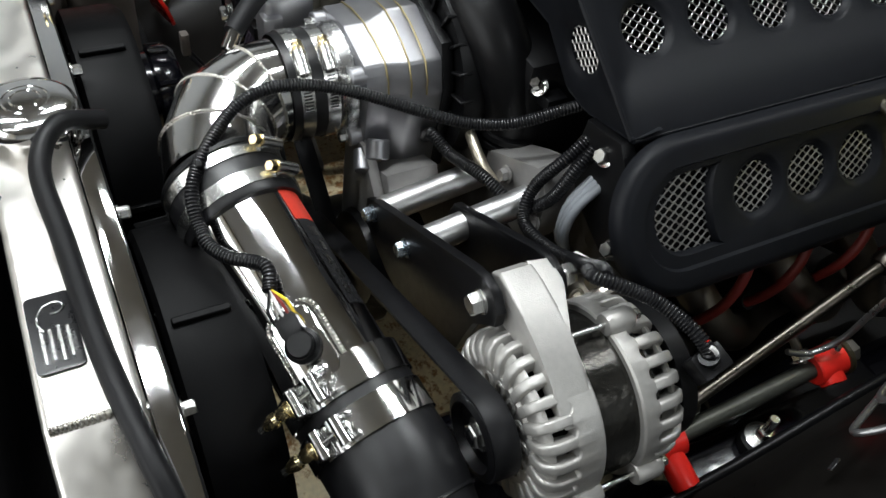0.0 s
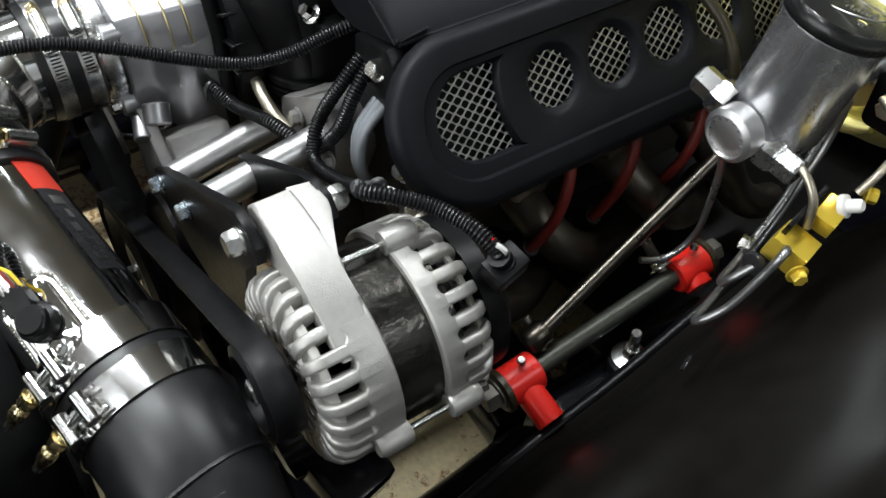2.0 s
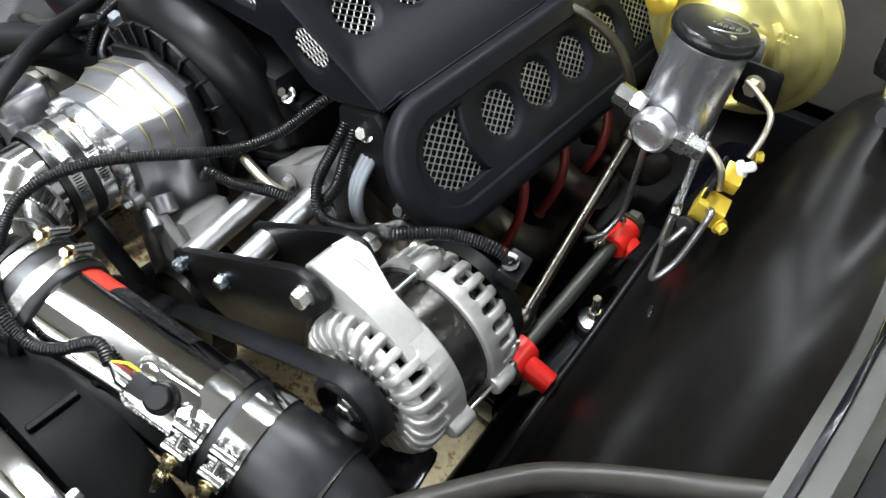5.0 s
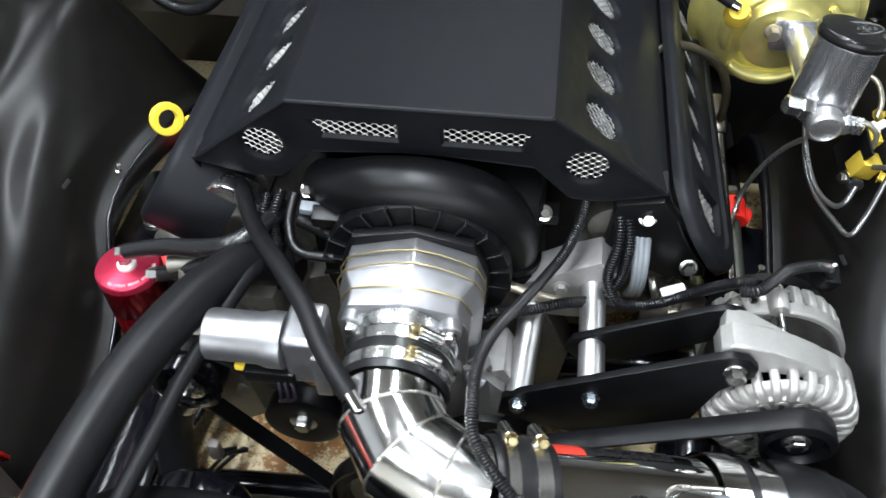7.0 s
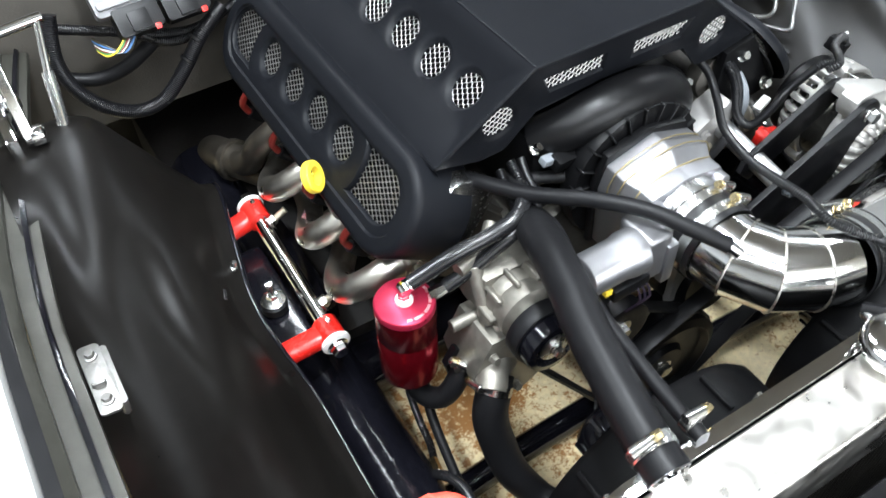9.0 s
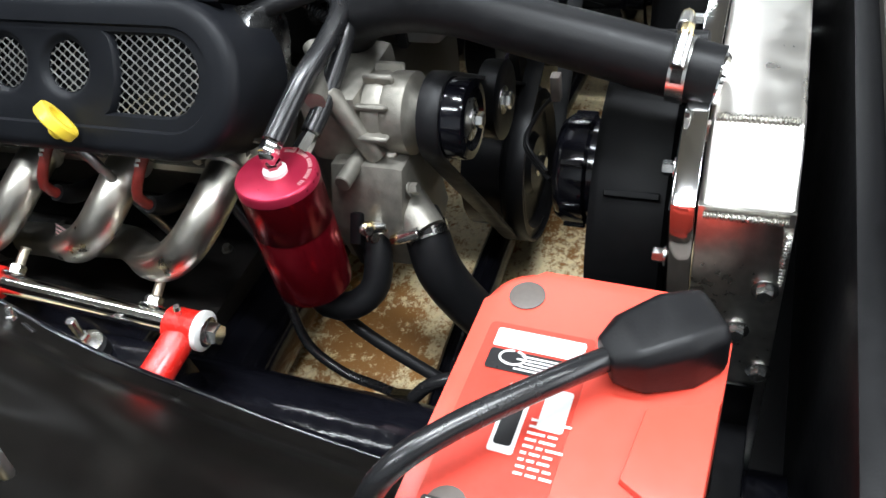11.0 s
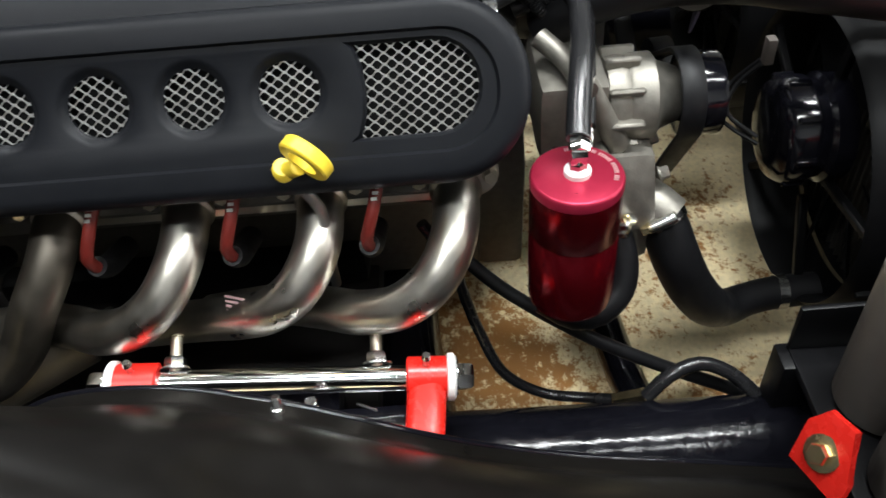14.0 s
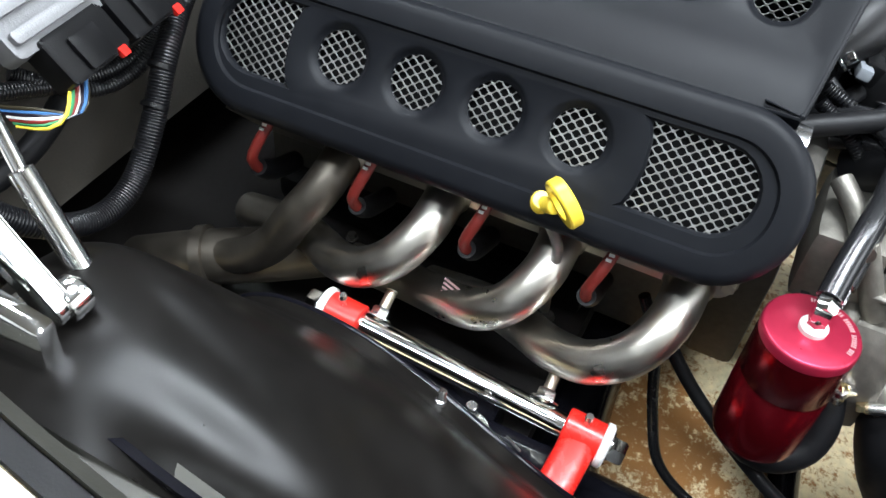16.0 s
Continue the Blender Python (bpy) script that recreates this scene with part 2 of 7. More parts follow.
def tube(bm, pts, r, n=14, step=0.008, rib=0.0, flat=1.0):
    """A hose along a smooth line; r: one radius or one a point; rib: depth of the rings of a corrugated hose."""
    line = spline(pts, 0.0009 if rib else step)
    up = Vector((0.31, 0.52, 0.8))
    rings = []
    for k, (p, u) in enumerate(line):
        d = (line[min(k + 1, len(line) - 1)][0] - line[max(k - 1, 0)][0]).normalized()
        x = (up - d * up.dot(d)).normalized()
        up = x
        y = d.cross(x)
        if isinstance(r, (int, float)):
            rad = r
        else:
            i = min(int(u), len(r) - 2)
            rad = r[i] + (r[i + 1] - r[i]) * (u - i)
        rad *= 1 + (rib if k % 3 else -rib * 1.5)
        rings.append([bm.verts.new(p + rad * (math.cos(a) * x + flat * math.sin(a) * y)) for a in (2 * math.pi * j / n for j in range(n))])
    for a, b in zip(rings, rings[1:]):
        for k in range(n):
            bm.faces.new((a[k], a[(k + 1) % n], b[(k + 1) % n], b[k]))
    bm.faces.new(rings[0][::-1])
    bm.faces.new(rings[-1])
    return bm


def box(bm, c, size, rot=None, bev=0.002, seg=2):
    m = Matrix.Translation(c) @ (rot.to_4x4() if rot else Matrix.Identity(4)) @ Matrix.Diagonal((*size, 1))
    vs = bmesh.ops.create_cube(bm, size=1, matrix=m)["verts"]
    if bev:
        es = list({e for v in vs for e in v.link_edges})
        bmesh.ops.bevel(bm, geom=es, offset=bev, segments=seg, profile=0.6, affect="EDGES")
    return bm


def basis(o, x, y):
    """The pose with its origin at o, its x along x and its y near y."""
    x = Vector(x).normalized()
    z = x.cross(Vector(y)).normalized()
    y = z.cross(x)
    return Matrix((((x.x, y.x, z.x, o[0])), (x.y, y.y, z.y, o[1]), (x.z, y.z, z.z, o[2]), (0, 0, 0, 1)))


def prism(bm, poly, m, thick, bev=0.0015, seg=2):
    """A flat plate of any outline in the xy plane of m, thick along its z."""
    base = [bm.verts.new(m @ Vector((x, y, 0))) for x, y in poly]
    top = [bm.verts.new(m @ Vector((x, y, thick))) for x, y in poly]
    k = len(poly)
    fs = [bm.faces.new(base[::-1]), bm.faces.new(top)]
    fs += [bm.faces.new((base[i], base[(i + 1) % k], top[(i + 1) % k], top[i])) for i in range(k)]
    if bev:
        es = [e for f in fs[:2] for e in f.edges]
        bmesh.ops.bevel(bm, geom=es, offset=bev, segments=seg, profile=0.6, affect="EDGES")
    return bm


def sheet(bm, outline, holes, m):
    """A flat sheet with holes in the xy plane of m."""
    es = []
    for loop in (outline, *holes):
        vs = [bm.verts.new(m @ Vector((x, y, 0))) for x, y in loop]
        es += [bm.edges.new((vs[i], vs[(i + 1) % len(vs)])) for i in range(len(vs))]
    bmesh.ops.triangle_fill(bm, edges=es, use_beauty=True, use_dissolve=False, normal=m.to_3x3() @ Vector((0, 0, 1)))
    return bm


def skirt(bm, loops, m):
    """Walls that join loops of equal length; a loop is a list of (x, y, z) in m."""
    rings = [[bm.verts.new(m @ Vector(p)) for p in loop] for loop in loops]
    k = len(rings[0])
    for a, b in zip(rings, rings[1:]):
        for i in range(k):
            bm.faces.new((a[i], a[(i + 1) % k], b[(i + 1) % k], b[i]))
    return bm


def circle(cx, cy, r, n=32):
    return [(cx + r * math.cos(2 * math.pi * k / n), cy + r * math.sin(2 * math.pi * k / n)) for k in range(n)]


def rounded(x0, x1, y0, y1, r, n=6):
    out = []
    for cx, cy, a0 in ((x1 - r, y1 - r, 0), (x0 + r, y1 - r, 90), (x0 + r, y0 + r, 180), (x1 - r, y0 + r, 270)):
        out += [(cx + r * math.cos(radians(a0 + 90 * k / n)), cy + r * math.sin(radians(a0 + 90 * k / n))) for k in range(n + 1)]
    return out


def inset(loop, d):
    """The loop (counter-clockwise) moved inwards by d."""
    k, out = len(loop), []
    for i in range(k):
        a, b, c = Vector(loop[i - 1]), Vector(loop[i]), Vector(loop[(i + 1) % k])
        e, f = (b - a).normalized(), (c - b).normalized()
        t = Vector((-(e.y + f.y), e.x + f.x))
        t = t.normalized() if t.length > 1e-6 else Vector((-e.y, e.x))
        co = max(t.dot(Vector((-e.y, e.x))), 0.35)
        out.append(tuple(b + t * d / co))
    return out


def hexbolt(bm, p, axis, af=0.010, head=0.007, flange=1.25):
    """A hex head with a washer face."""
    r = af / 2 / math.cos(math.pi / 6)
    lathe(bm, [(r * flange, 0), (r * flange, 0.0016), (r * 1.02, 0.0022)], p, axis, 20)
    q = Vector(p) + Vector(axis).normalized() * 0.002
    lathe(bm, [(r, 0), (r, head * 0.8), (r * 0.86, head)], q, axis, 6)
    return bm


def emesh(bm, m, x0, x1, y0, y1, keep, px=0.0110, py=0.0041, w=0.00070, t=0.00035, tilt=25):
    """Expanded metal: tilted zigzag strands that meet at their knees, where keep(x, y) holds."""
    ca, sa = math.cos(radians(tilt)), math.sin(radians(tilt))
    corner = [(u * ca - v * sa, u * sa + v * ca) for u, v in ((-w, -t), (w, -t), (w, t), (-w, t))]
    for k in range(int(y0 / py) - 1, int(y1 / py) + 2):
        prev, i = None, 0
        while True:
            # two points a half period: the flat knee, then the slope to the next one
            half, sgn = i // 2, 1 if (i // 2 + k) % 2 else -1
            x = x0 + px / 2 * (half + (0.0, 0.42)[i % 2])
            if x > x1 + px:
                break
            p = (x, k * py + sgn * py * 0.40, 0.0004 * sgn)
            if prev and keep((x + prev[0]) / 2, (p[1] + prev[1]) / 2):
                a = [bm.verts.new(m @ Vector((q[0], q[1] + o, q[2] + z))) for q in (prev, p) for o, z in corner]
                for f in ((0, 1, 5, 4), (1, 2, 6, 5), (2, 3, 7, 6), (3, 0, 4, 7)):
                    bm.faces.new([a[j] for j in f])
            prev, i = p, i + 1
    return bm


def where(ob):
    p = Vector((0, 0, 0))
    while ob:
        p, ob = p + ob.location, ob.parent
    return p


def link(name, bm, material, parent, smooth=40):
    me = bpy.data.meshes.new(name)
    if name.endswith("panel"):
        bmesh.ops.remove_doubles(bm, verts=bm.verts[:], dist=0.00002)
    bmesh.ops.recalc_face_normals(bm, faces=bm.faces[:])
    if parent:
        bmesh.ops.translate(bm, verts=bm.verts[:], vec=-where(parent))
    bm.to_mesh(me)
    bm.free()
    me.materials.append(material)
    if smooth:
        me.shade_smooth()
        me.set_sharp_from_angle(angle=radians(smooth))
    ob = new(name, me)
    ob.parent = parent
    return ob


def part(name, bm, material, parent, label="", smooth=40):
    ob = link(name, bm, M[material], parent, smooth)
    return tagged(ob, label)


def thing(name, base, label, category, group="", kind=""):
    ob = new(name)
    ob.location, ob.empty_display_size = base, 0.05
    return tagged(ob, label, category, group, kind)


def solo(name, bm, material, label, category, group="", kind="", smooth=40):
    """One thing that is one mesh, with its origin at the middle of its base."""
    lo = [min(v.co[i] for v in bm.verts) for i in range(3)]
    hi = [max(v.co[i] for v in bm.verts) for i in range(3)]
    base = Vector(((lo[0] + hi[0]) / 2, (lo[1] + hi[1]) / 2, lo[2]))
    bmesh.ops.translate(bm, verts=bm.verts[:], vec=-base)
    ob = link(name, bm, M[material], None, smooth)
    ob.location = base
    return tagged(ob, label, category, group, kind)


def B():
    return bmesh.new()


# ---- setting ----
FLOOR = 0.34
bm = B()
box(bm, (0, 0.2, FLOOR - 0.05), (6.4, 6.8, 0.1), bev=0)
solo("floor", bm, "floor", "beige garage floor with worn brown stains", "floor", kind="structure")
for name, boxes, lab in (("wall_north", (((0, 3.65, 1.8), (6.6, 0.1, 3.0)),), "plain grey garage wall"),
                         ("wall_south", (((-2.3, -3.25, 1.8), (2.0, 0.1, 3.0)), ((2.5, -3.25, 1.8), (1.6, 0.1, 3.0)), ((0.2, -3.25, 3.0), (3.0, 0.1, 0.6))), "white garage wall with a wide door opening"),
                         ("wall_east", (((3.25, 0.2, 1.8), (0.1, 6.8, 3.0)),), "pale painted garage wall"),
                         ("wall_west", (((-3.25, 0.2, 1.8), (0.1, 6.8, 3.0)),), "pale painted garage wall")):
    bm = B()
    for c, s in boxes:
        box(bm, c, s, bev=0)
    solo(name, bm, {"wall_south": "wallwhite", "wall_north": "wall"}.get(name, "wallside"), lab, "wall", kind="structure")
bm = B()
box(bm, (0, 0.2, 3.3), (6.6, 7.0, 0.1), bev=0)
solo("ceiling", bm, "ceiling", "dull grey garage ceiling", "ceiling", kind="structure")

# ---- engine covers ----


def dish(bm, m, cx, cy, r, depth=0.0055, lip=1.34, n=32):
    """The pressed ring round a round opening."""
    loops = []
    for f, z in ((lip, 0), (lip - 0.10, -0.0012), (lip - 0.2, -depth * 0.45), (1.06, -depth * 0.92), (1.0, -depth), (1.0, -depth - 0.004)):
        loops.append([(x, y, z) for x, y in circle(cx, cy, r * f, n)])
    skirt(bm, loops, m)


def well(bm, m, loop, depth=0.006, d=0.003, wall=0.004):
    """A pressed rim round an opening of any outline."""
    a, b = inset(loop, d * 0.3), inset(loop, d)
    skirt(bm, [[(x, y, 0) for x, y in loop], [(x, y, -depth * 0.25) for x, y in a], [(x, y, -depth) for x, y in b], [(x, y, -depth - wall) for x, y in b]], m)


def inside(loop, x, y):
    hit, k = False, len(loop)
    for i in range(k):
        (x0, y0), (x1, y1) = loop[i], loop[(i + 1) % k]
        if (y0 > y) != (y1 > y) and x < (x1 - x0) * (y - y0) / (y1 - y0) + x0:
            hit = not hit
    return hit


def grille(parent, m, loop, depth, label="bright expanded metal insert", tilt=35):
    xs, ys = [p[0] for p in loop], [p[1] for p in loop]
    big = inset(loop, -0.003)
    bm = B()
    emesh(bm, m @ Matrix.Translation((0, 0, -depth)), min(xs) - 0.004, max(xs) + 0.004, min(ys) - 0.004, max(ys) + 0.004, lambda x, y: inside(big, x, y), tilt=tilt)
    return part("grille", bm, "mesh", parent, label, smooth=0)


def edge(bm, pts, r=0.003):
    for a, b in zip(pts, pts[1:]):
        rod(bm, a, b, r, 8, 0.5)


REAR = 0.50
cover = thing("engine_cover", (0, 0.25, 0.85), "satin black ribbed engine cover with mesh vents", "engine cover")
# top
bm = B()
tp = rounded(-0.125, 0.125, 0.0, REAR, 0.002)
m = Matrix.Translation((0, 0, 0.95))
sheet(bm, tp, [], m)
edge(bm, [(-0.125, 0.0, 0.9475), (0.125, 0.0, 0.9475)], 0.0026)
for s in (-1, 1):
    edge(bm, [(s * 0.125, 0.0, 0.9475), (s * 0.125, REAR, 0.9475)], 0.0026)
part("top_panel", bm, "cover", cover)
for s in (-1, 1):
    d = Vector((s * 0.120, 0, -0.102)).normalized()
    m = basis((s * 0.125, 0, 0.95), (0, 1, 0), d)
    if (m.to_3x3() @ Vector((0, 0, 1))).z < 0:
        m = m @ Matrix.Diagonal((1, 1, -1, 1))
    bm = B()
    L = 0.1575
    outline = [(0.0, 0.0), (REAR, 0.0), (REAR, L), (0.018, L)]
    pan = rounded(0.018, REAR - 0.03, 0.022, 0.118, 0.012)
    sheet(bm, outline, [pan], m)
    inn = inset(pan, 0.004)
    skirt(bm, [[(x, y, 0) for x, y in pan], [(x, y, -0.0025) for x, y in inn]], m)
    cs = [0.062 + 0.0695 * k for k in range(6)]
    mm = m @ Matrix.Translation((0, 0, -0.0025))
    sheet(bm, inn, [circle(c, 0.069, 0.0215 * 1.34) for c in cs], mm)
    for c in cs:
        dish(bm, mm, c, 0.069, 0.0215)
    lo = m @ Vector((0.018, L, 0))
    edge(bm, [m @ Vector((0, 0, -0.002)), m @ Vector((0.018, L, -0.002)), m @ Vector((REAR, L, -0.002))], 0.0024)
    # turned-down hem
    h0 = [m @ Vector((x, L, 0)) for x in (0.018, REAR)]
    v = [bm.verts.new(p) for p in (h0[0], h0[1], h0[1] + Vector((-s * 0.006, 0, -0.014)), h0[0] + Vector((-s * 0.006, 0, -0.014)))]
    bm.faces.new(v)
    side = part("side_panel", bm, "cover", cover)
    for c in cs:
        grille(side, mm, circle(c, 0.069, 0.0215, 24), 0.0068)
# front
m = Matrix(((1, 0, 0, 0), (0, 0.16, -1, 0), (0, -1, -0.16, 0.95), (0, 0, 0, 1)))
m.translation = Vector((0, 0, 0.95))
fo = [(-0.125, 0), (-0.245, 0.101), (-0.182, 0.120), (-0.150, 0.118), (-0.112, 0.074), (-0.02, 0.066), (0.02, 0.066), (0.112, 0.074), (0.150, 0.118), (0.182, 0.120), (0.245, 0.101), (0.125, 0)]
rl = [(-0.112, 0.026), (-0.020, 0.026), (-0.020, 0.052), (-0.098, 0.052)]
rr = [(-x, y) for x, y in rl][::-1]
rings = [circle(s * 0.162, 0.070, 0.0205 * 1.34) for s in (-1, 1)]
bm = B()
sheet(bm, fo, [rl, rr, *rings], m)
for s in (-1, 1):
    dish(bm, m, s * 0.162, 0.070, 0.0205, 0.004)
for loop in (rl, rr):
    well(bm, m, loop if sum((loop[i - 1][0] * loop[i][1] - loop[i][0] * loop[i - 1][1]) for i in range(4)) > 0 else loop[::-1], 0.004, 0.003)
hem = [(x, y) for x, y in fo[1:-1]]
for a, b in zip(hem, hem[1:]):
    v = [bm.verts.new(m @ Vector(p)) for p in ((a[0], a[1], 0), (b[0], b[1], 0), (b[0], b[1], -0.03), (a[0], a[1], -0.03))]
    bm.faces.new(v)
edge(bm, [m @ Vector((x, y, -0.002)) for x, y in hem], 0.0024)
front = part("front_panel", bm, "cover", cover)
for loop in (rl, rr):
    lp = loop if sum((loop[i - 1][0] * loop[i][1] - loop[i][0] * loop[i - 1][1]) for i in range(4)) > 0 else loop[::-1]
    grille(front, m, inset(lp, 0.003), 0.0045)
for s in (-1, 1):
    grille(front, m, circle(s * 0.162, 0.070, 0.0205, 24), 0.0055)


cover.location += Vector((0, -0.005, 0.003))


def side_cover(s, y0, y1, cs, f0, f1, r0, r1, label):
    """A coil cover over one bank: s is its side, y0 to y1 its ends, cs its round vents, f and r its large ones."""
    o = Vector((s * 0.299, 0, 0.807))
    u = Vector((-s * 0.545, 0, 0.838))
    m = basis(o, (0, 1, 0), u)
    if (m.to_3x3() @ Vector((0, 0, 1))).z < 0:
        m = m @ Matrix.Diagonal((1, 1, -1, 1))
    th = thing("coil_cover", o + Vector((0, (y0 + y1) / 2, -0.07)), label, "engine cover", "coil covers")
    out = rounded(y0, y1, -0.072, 0.066, 0.066, 10)
    band = inset(out, 0.024)
    inn = inset(out, 0.028)

    def big(a, b):
        """A large vent with one concave end towards the round ones and one rounded end."""
        front_end = abs(a - y0) < abs(b - y1)
        pts = []
        h = 0.036
        if front_end:
            pts += [(b - 0.012 * math.cos(radians(t)), h * math.sin(radians(t))) for t in (-90, -60, -30, 0, 30, 60, 90)]
            pts += [(a + 0.034 - 0.034 * math.sin(radians(t)), h * math.cos(radians(t))) for t in (0, 18, 36, 54, 72, 90, 108, 126, 144, 162, 180)]
        else:
            pts += [(b - 0.034 + 0.034 * math.sin(radians(t)), -h * math.cos(radians(t))) for t in (0, 18, 36, 54, 72, 90, 108, 126, 144, 162, 180)]
            pts += [(a + 0.012 * math.cos(radians(t)), -h * math.sin(radians(t))) for t in (-90, -60, -30, 0, 30, 60, 90)]
        return pts

    bf, br = big(f0, f1), big(r0, r1)
    bm = B()
    # rolled edge and outer band
    d = 0.011
    deep = 0.085 if s < 0 else 0.016
    loops = [[(x, y, -deep) for x, y in out], [(x, y, -d) for x, y in out]]
    for t in (30, 60, 90):
        loops.append([(x, y, -d + d * math.sin(radians(t))) for x, y in inset(out, d * (1 - math.cos(radians(t))))])
    loops.append([(x, y, 0) for x, y in band])
    loops.append([(x, y, -0.0035) for x, y in inset(band, 0.002)])
    loops.append([(x, y, -0.0035) for x, y in inn])
    skirt(bm, loops, m)
    mm = m @ Matrix.Translation((0, 0, -0.0035))
    r, CS = 0.0225, 0.004
    sheet(bm, inn, [bf, br, *[circle(c, CS, r * 1.34) for c in cs]], mm)
    for c in cs:
        dish(bm, mm, c, CS, r, 0.0058)
    for loop in (bf, br):
        well(bm, mm, loop, 0.004, 0.0025)
    panel = part("panel", bm, "cover", th)
    for loop in (bf, br):
        grille(panel, mm, inset(loop, 0.002), 0.007, tilt=0)
    for c in cs:
        grille(panel, mm, circle(c, CS, r, 24), 0.0070, tilt=0)
    # black sheet added to give the darkness behind the vents
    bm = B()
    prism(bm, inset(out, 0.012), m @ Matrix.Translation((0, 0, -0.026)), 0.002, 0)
    part("dark_backing", bm, "shroud", th, "black backing sheet added for the dark behind the vents")
    return th


side_cover(-1, -0.018, 0.516, [0.160 + 0.0705 * k for k in range(4)], 0.018, 0.118, 0.408, 0.490, "satin black coil cover with mesh vents beside the dipstick")
side_cover(1, -0.022, 0.452, [0.127 + 0.0625 * k for k in range(4)], 0.014, 0.087, 0.344, 0.420, "satin black coil cover with mesh vents beside the brake booster")

# ---- radiator and fans ----
XZ = Matrix(((1, 0, 0, 0), (0, 0, 1, 0), (0, 1, 0, 0), (0, 0, 0, 1)))


def xz(y):
    """The plane of x and z at that y; thickness runs along +y."""
    return Matrix.Translation((0, y, 0)) @ XZ


def beads(bm, pts, r=0.0024):
    """A rippled weld seam."""
    pts = [Vector(p) for p in pts]
    if len(pts) > 2 and (pts[0] - pts[-1]).length < 0.02:
        pts.append(pts[0])
    return tube(bm, pts, r * 0.85, 8, rib=0.16)


rad = thing("radiator", (0, -0.42, 0.42), "polished aluminium radiator with welded top tank", "radiator")
prof = [(-0.350, 0.700), (-0.346, 0.766), (-0.285, 0.795), (0.300, 0.795), (0.366, 0.765), (0.372, 0.69)]
Y0, Y1 = -0.452, -0.390
bm = B()
prism(bm, prof, xz(Y0), Y1 - Y0, 0)
bmesh.ops.bevel(bm, geom=bm.edges[:], offset=0.006, segments=3, profile=0.5, affect="EDGES")
tank = part("top_tank", bm, "tank", rad)
for (xa, za), (xb, zb) in (((-0.285, 0.7945), (-0.285, 0.7945)), ((0.302, 0.7940), (0.302, 0.7940))):
    bm = beads(B(), [(xa, Y0 + 0.004, za), (xb, Y1 - 0.004, zb)], 0.0036)
    beads(bm, [(xa, Y1 + 0.0005, za - 0.004), (xa, Y1 + 0.0005, 0.70)], 0.003)
    part("weld_bead", bm, "weld", tank, "rippled silver weld bead")
for x, sx in ((-0.349, -1), (0.369, 1)):
    bm = beads(B(), [(x, Y0 + 0.003, 0.752), (x, Y0 + 0.003, 0.70)], 0.003)
    beads(bm, [(x + sx * 0.001, Y0 + 0.004, 0.762), (x + sx * 0.001, Y1 - 0.004, 0.762)], 0.003)
    part("weld_bead", bm, "weld", tank, "rippled silver weld bead")
bm = B()
for i in range(60):
    box(bm, (-0.335 + 0.0115 * i, -0.42, 0.545), (0.002, 0.046, 0.27), bev=0)
box(bm, (0.008, -0.42, 0.545), (0.69, 0.036, 0.27), bev=0.002)
tagged(part("core", bm, "castdark", rad), "dark finned radiator core", kind="stuff")
bm = B()
fl = [(-0.352, 0.40), (-0.352, 0.770), (-0.289, 0.7985), (0.303, 0.7985), (0.371, 0.768), (0.377, 0.40), (0.3745, 0.40), (0.3685, 0.7665), (0.3025, 0.796), (-0.2885, 0.796), (-0.3495, 0.7685), (-0.3495, 0.40)]
prism(bm, fl, xz(-0.389), 0.016, 0.0006)
part("flange", bm, "polish", rad, "bright folded aluminium edge")
bm = B()
prism(bm, [(-0.352, 0.40), (-0.352, 0.70), (-0.346, 0.766), (-0.340, 0.766), (-0.344, 0.70), (-0.344, 0.40)], xz(-0.452), 0.062, 0.001)
part("side_plate", bm, "bare", rad, "brushed aluminium end plate")
for z, y in ((0.70, -0.44), (0.655, -0.425), (0.61, -0.445)):
    bm = hexbolt(B(), (-0.352, y, z), (-1, 0, 0), 0.011, 0.006, 1.5)
    part("bolt", bm, "zinc", rad, "zinc dome nut")
bm = B()
lathe(bm, [(0.026, 0), (0.026, 0.012), (0.033, 0.014), (0.0375, 0.018), (0.0385, 0.024), (0.037, 0.030), (0.032, 0.034), (0.022, 0.036), (0.010, 0.037)], (0.020, -0.412, 0.792), n=40)
cap = part("filler_cap", bm, "chrome", rad, "polished round filler cap")
bm = B()
for k in range(3):
    lathe(bm, [(0.010 + 0.006 * k, 0), (0.0112 + 0.006 * k, 0.0008), (0.0124 + 0.006 * k, 0)], (0.020, -0.412, 0.8288 - 0.0006 * k * k), n=32, cap=False)
part("ring", bm, "chrome", cap)
bm = B()
rod(bm, (0.030, -0.376, 0.806), (0.034, -0.362, 0.806), 0.007, 14)
part("overflow_nipple", bm, "machined", rad)
bm = B()
prism(bm, rounded(0.196, 0.262, -0.447, -0.417, 0.004), Matrix.Translation((0, 0, 0.7958)), 0.0014, 0.0004)
badge = part("badge", bm, "blacklabel", rad, "small black maker's badge with pale marks")
bm = B()
tube(bm, [(0.205 + 0.009 * math.cos(a) + 0.002 * k, -0.432 + 0.009 * math.sin(a), 0.7976) for k, a in enumerate(np.linspace(0, 5.6, 9))], 0.0008, 6)
for k in range(4):
    box(bm, (0.240, -0.440 + 0.0055 * k, 0.7975), (0.030 - 0.004 * (k % 2), 0.002, 0.0008), bev=0)
part("badge_marks", bm, "zinc", badge, "pale printed marks")
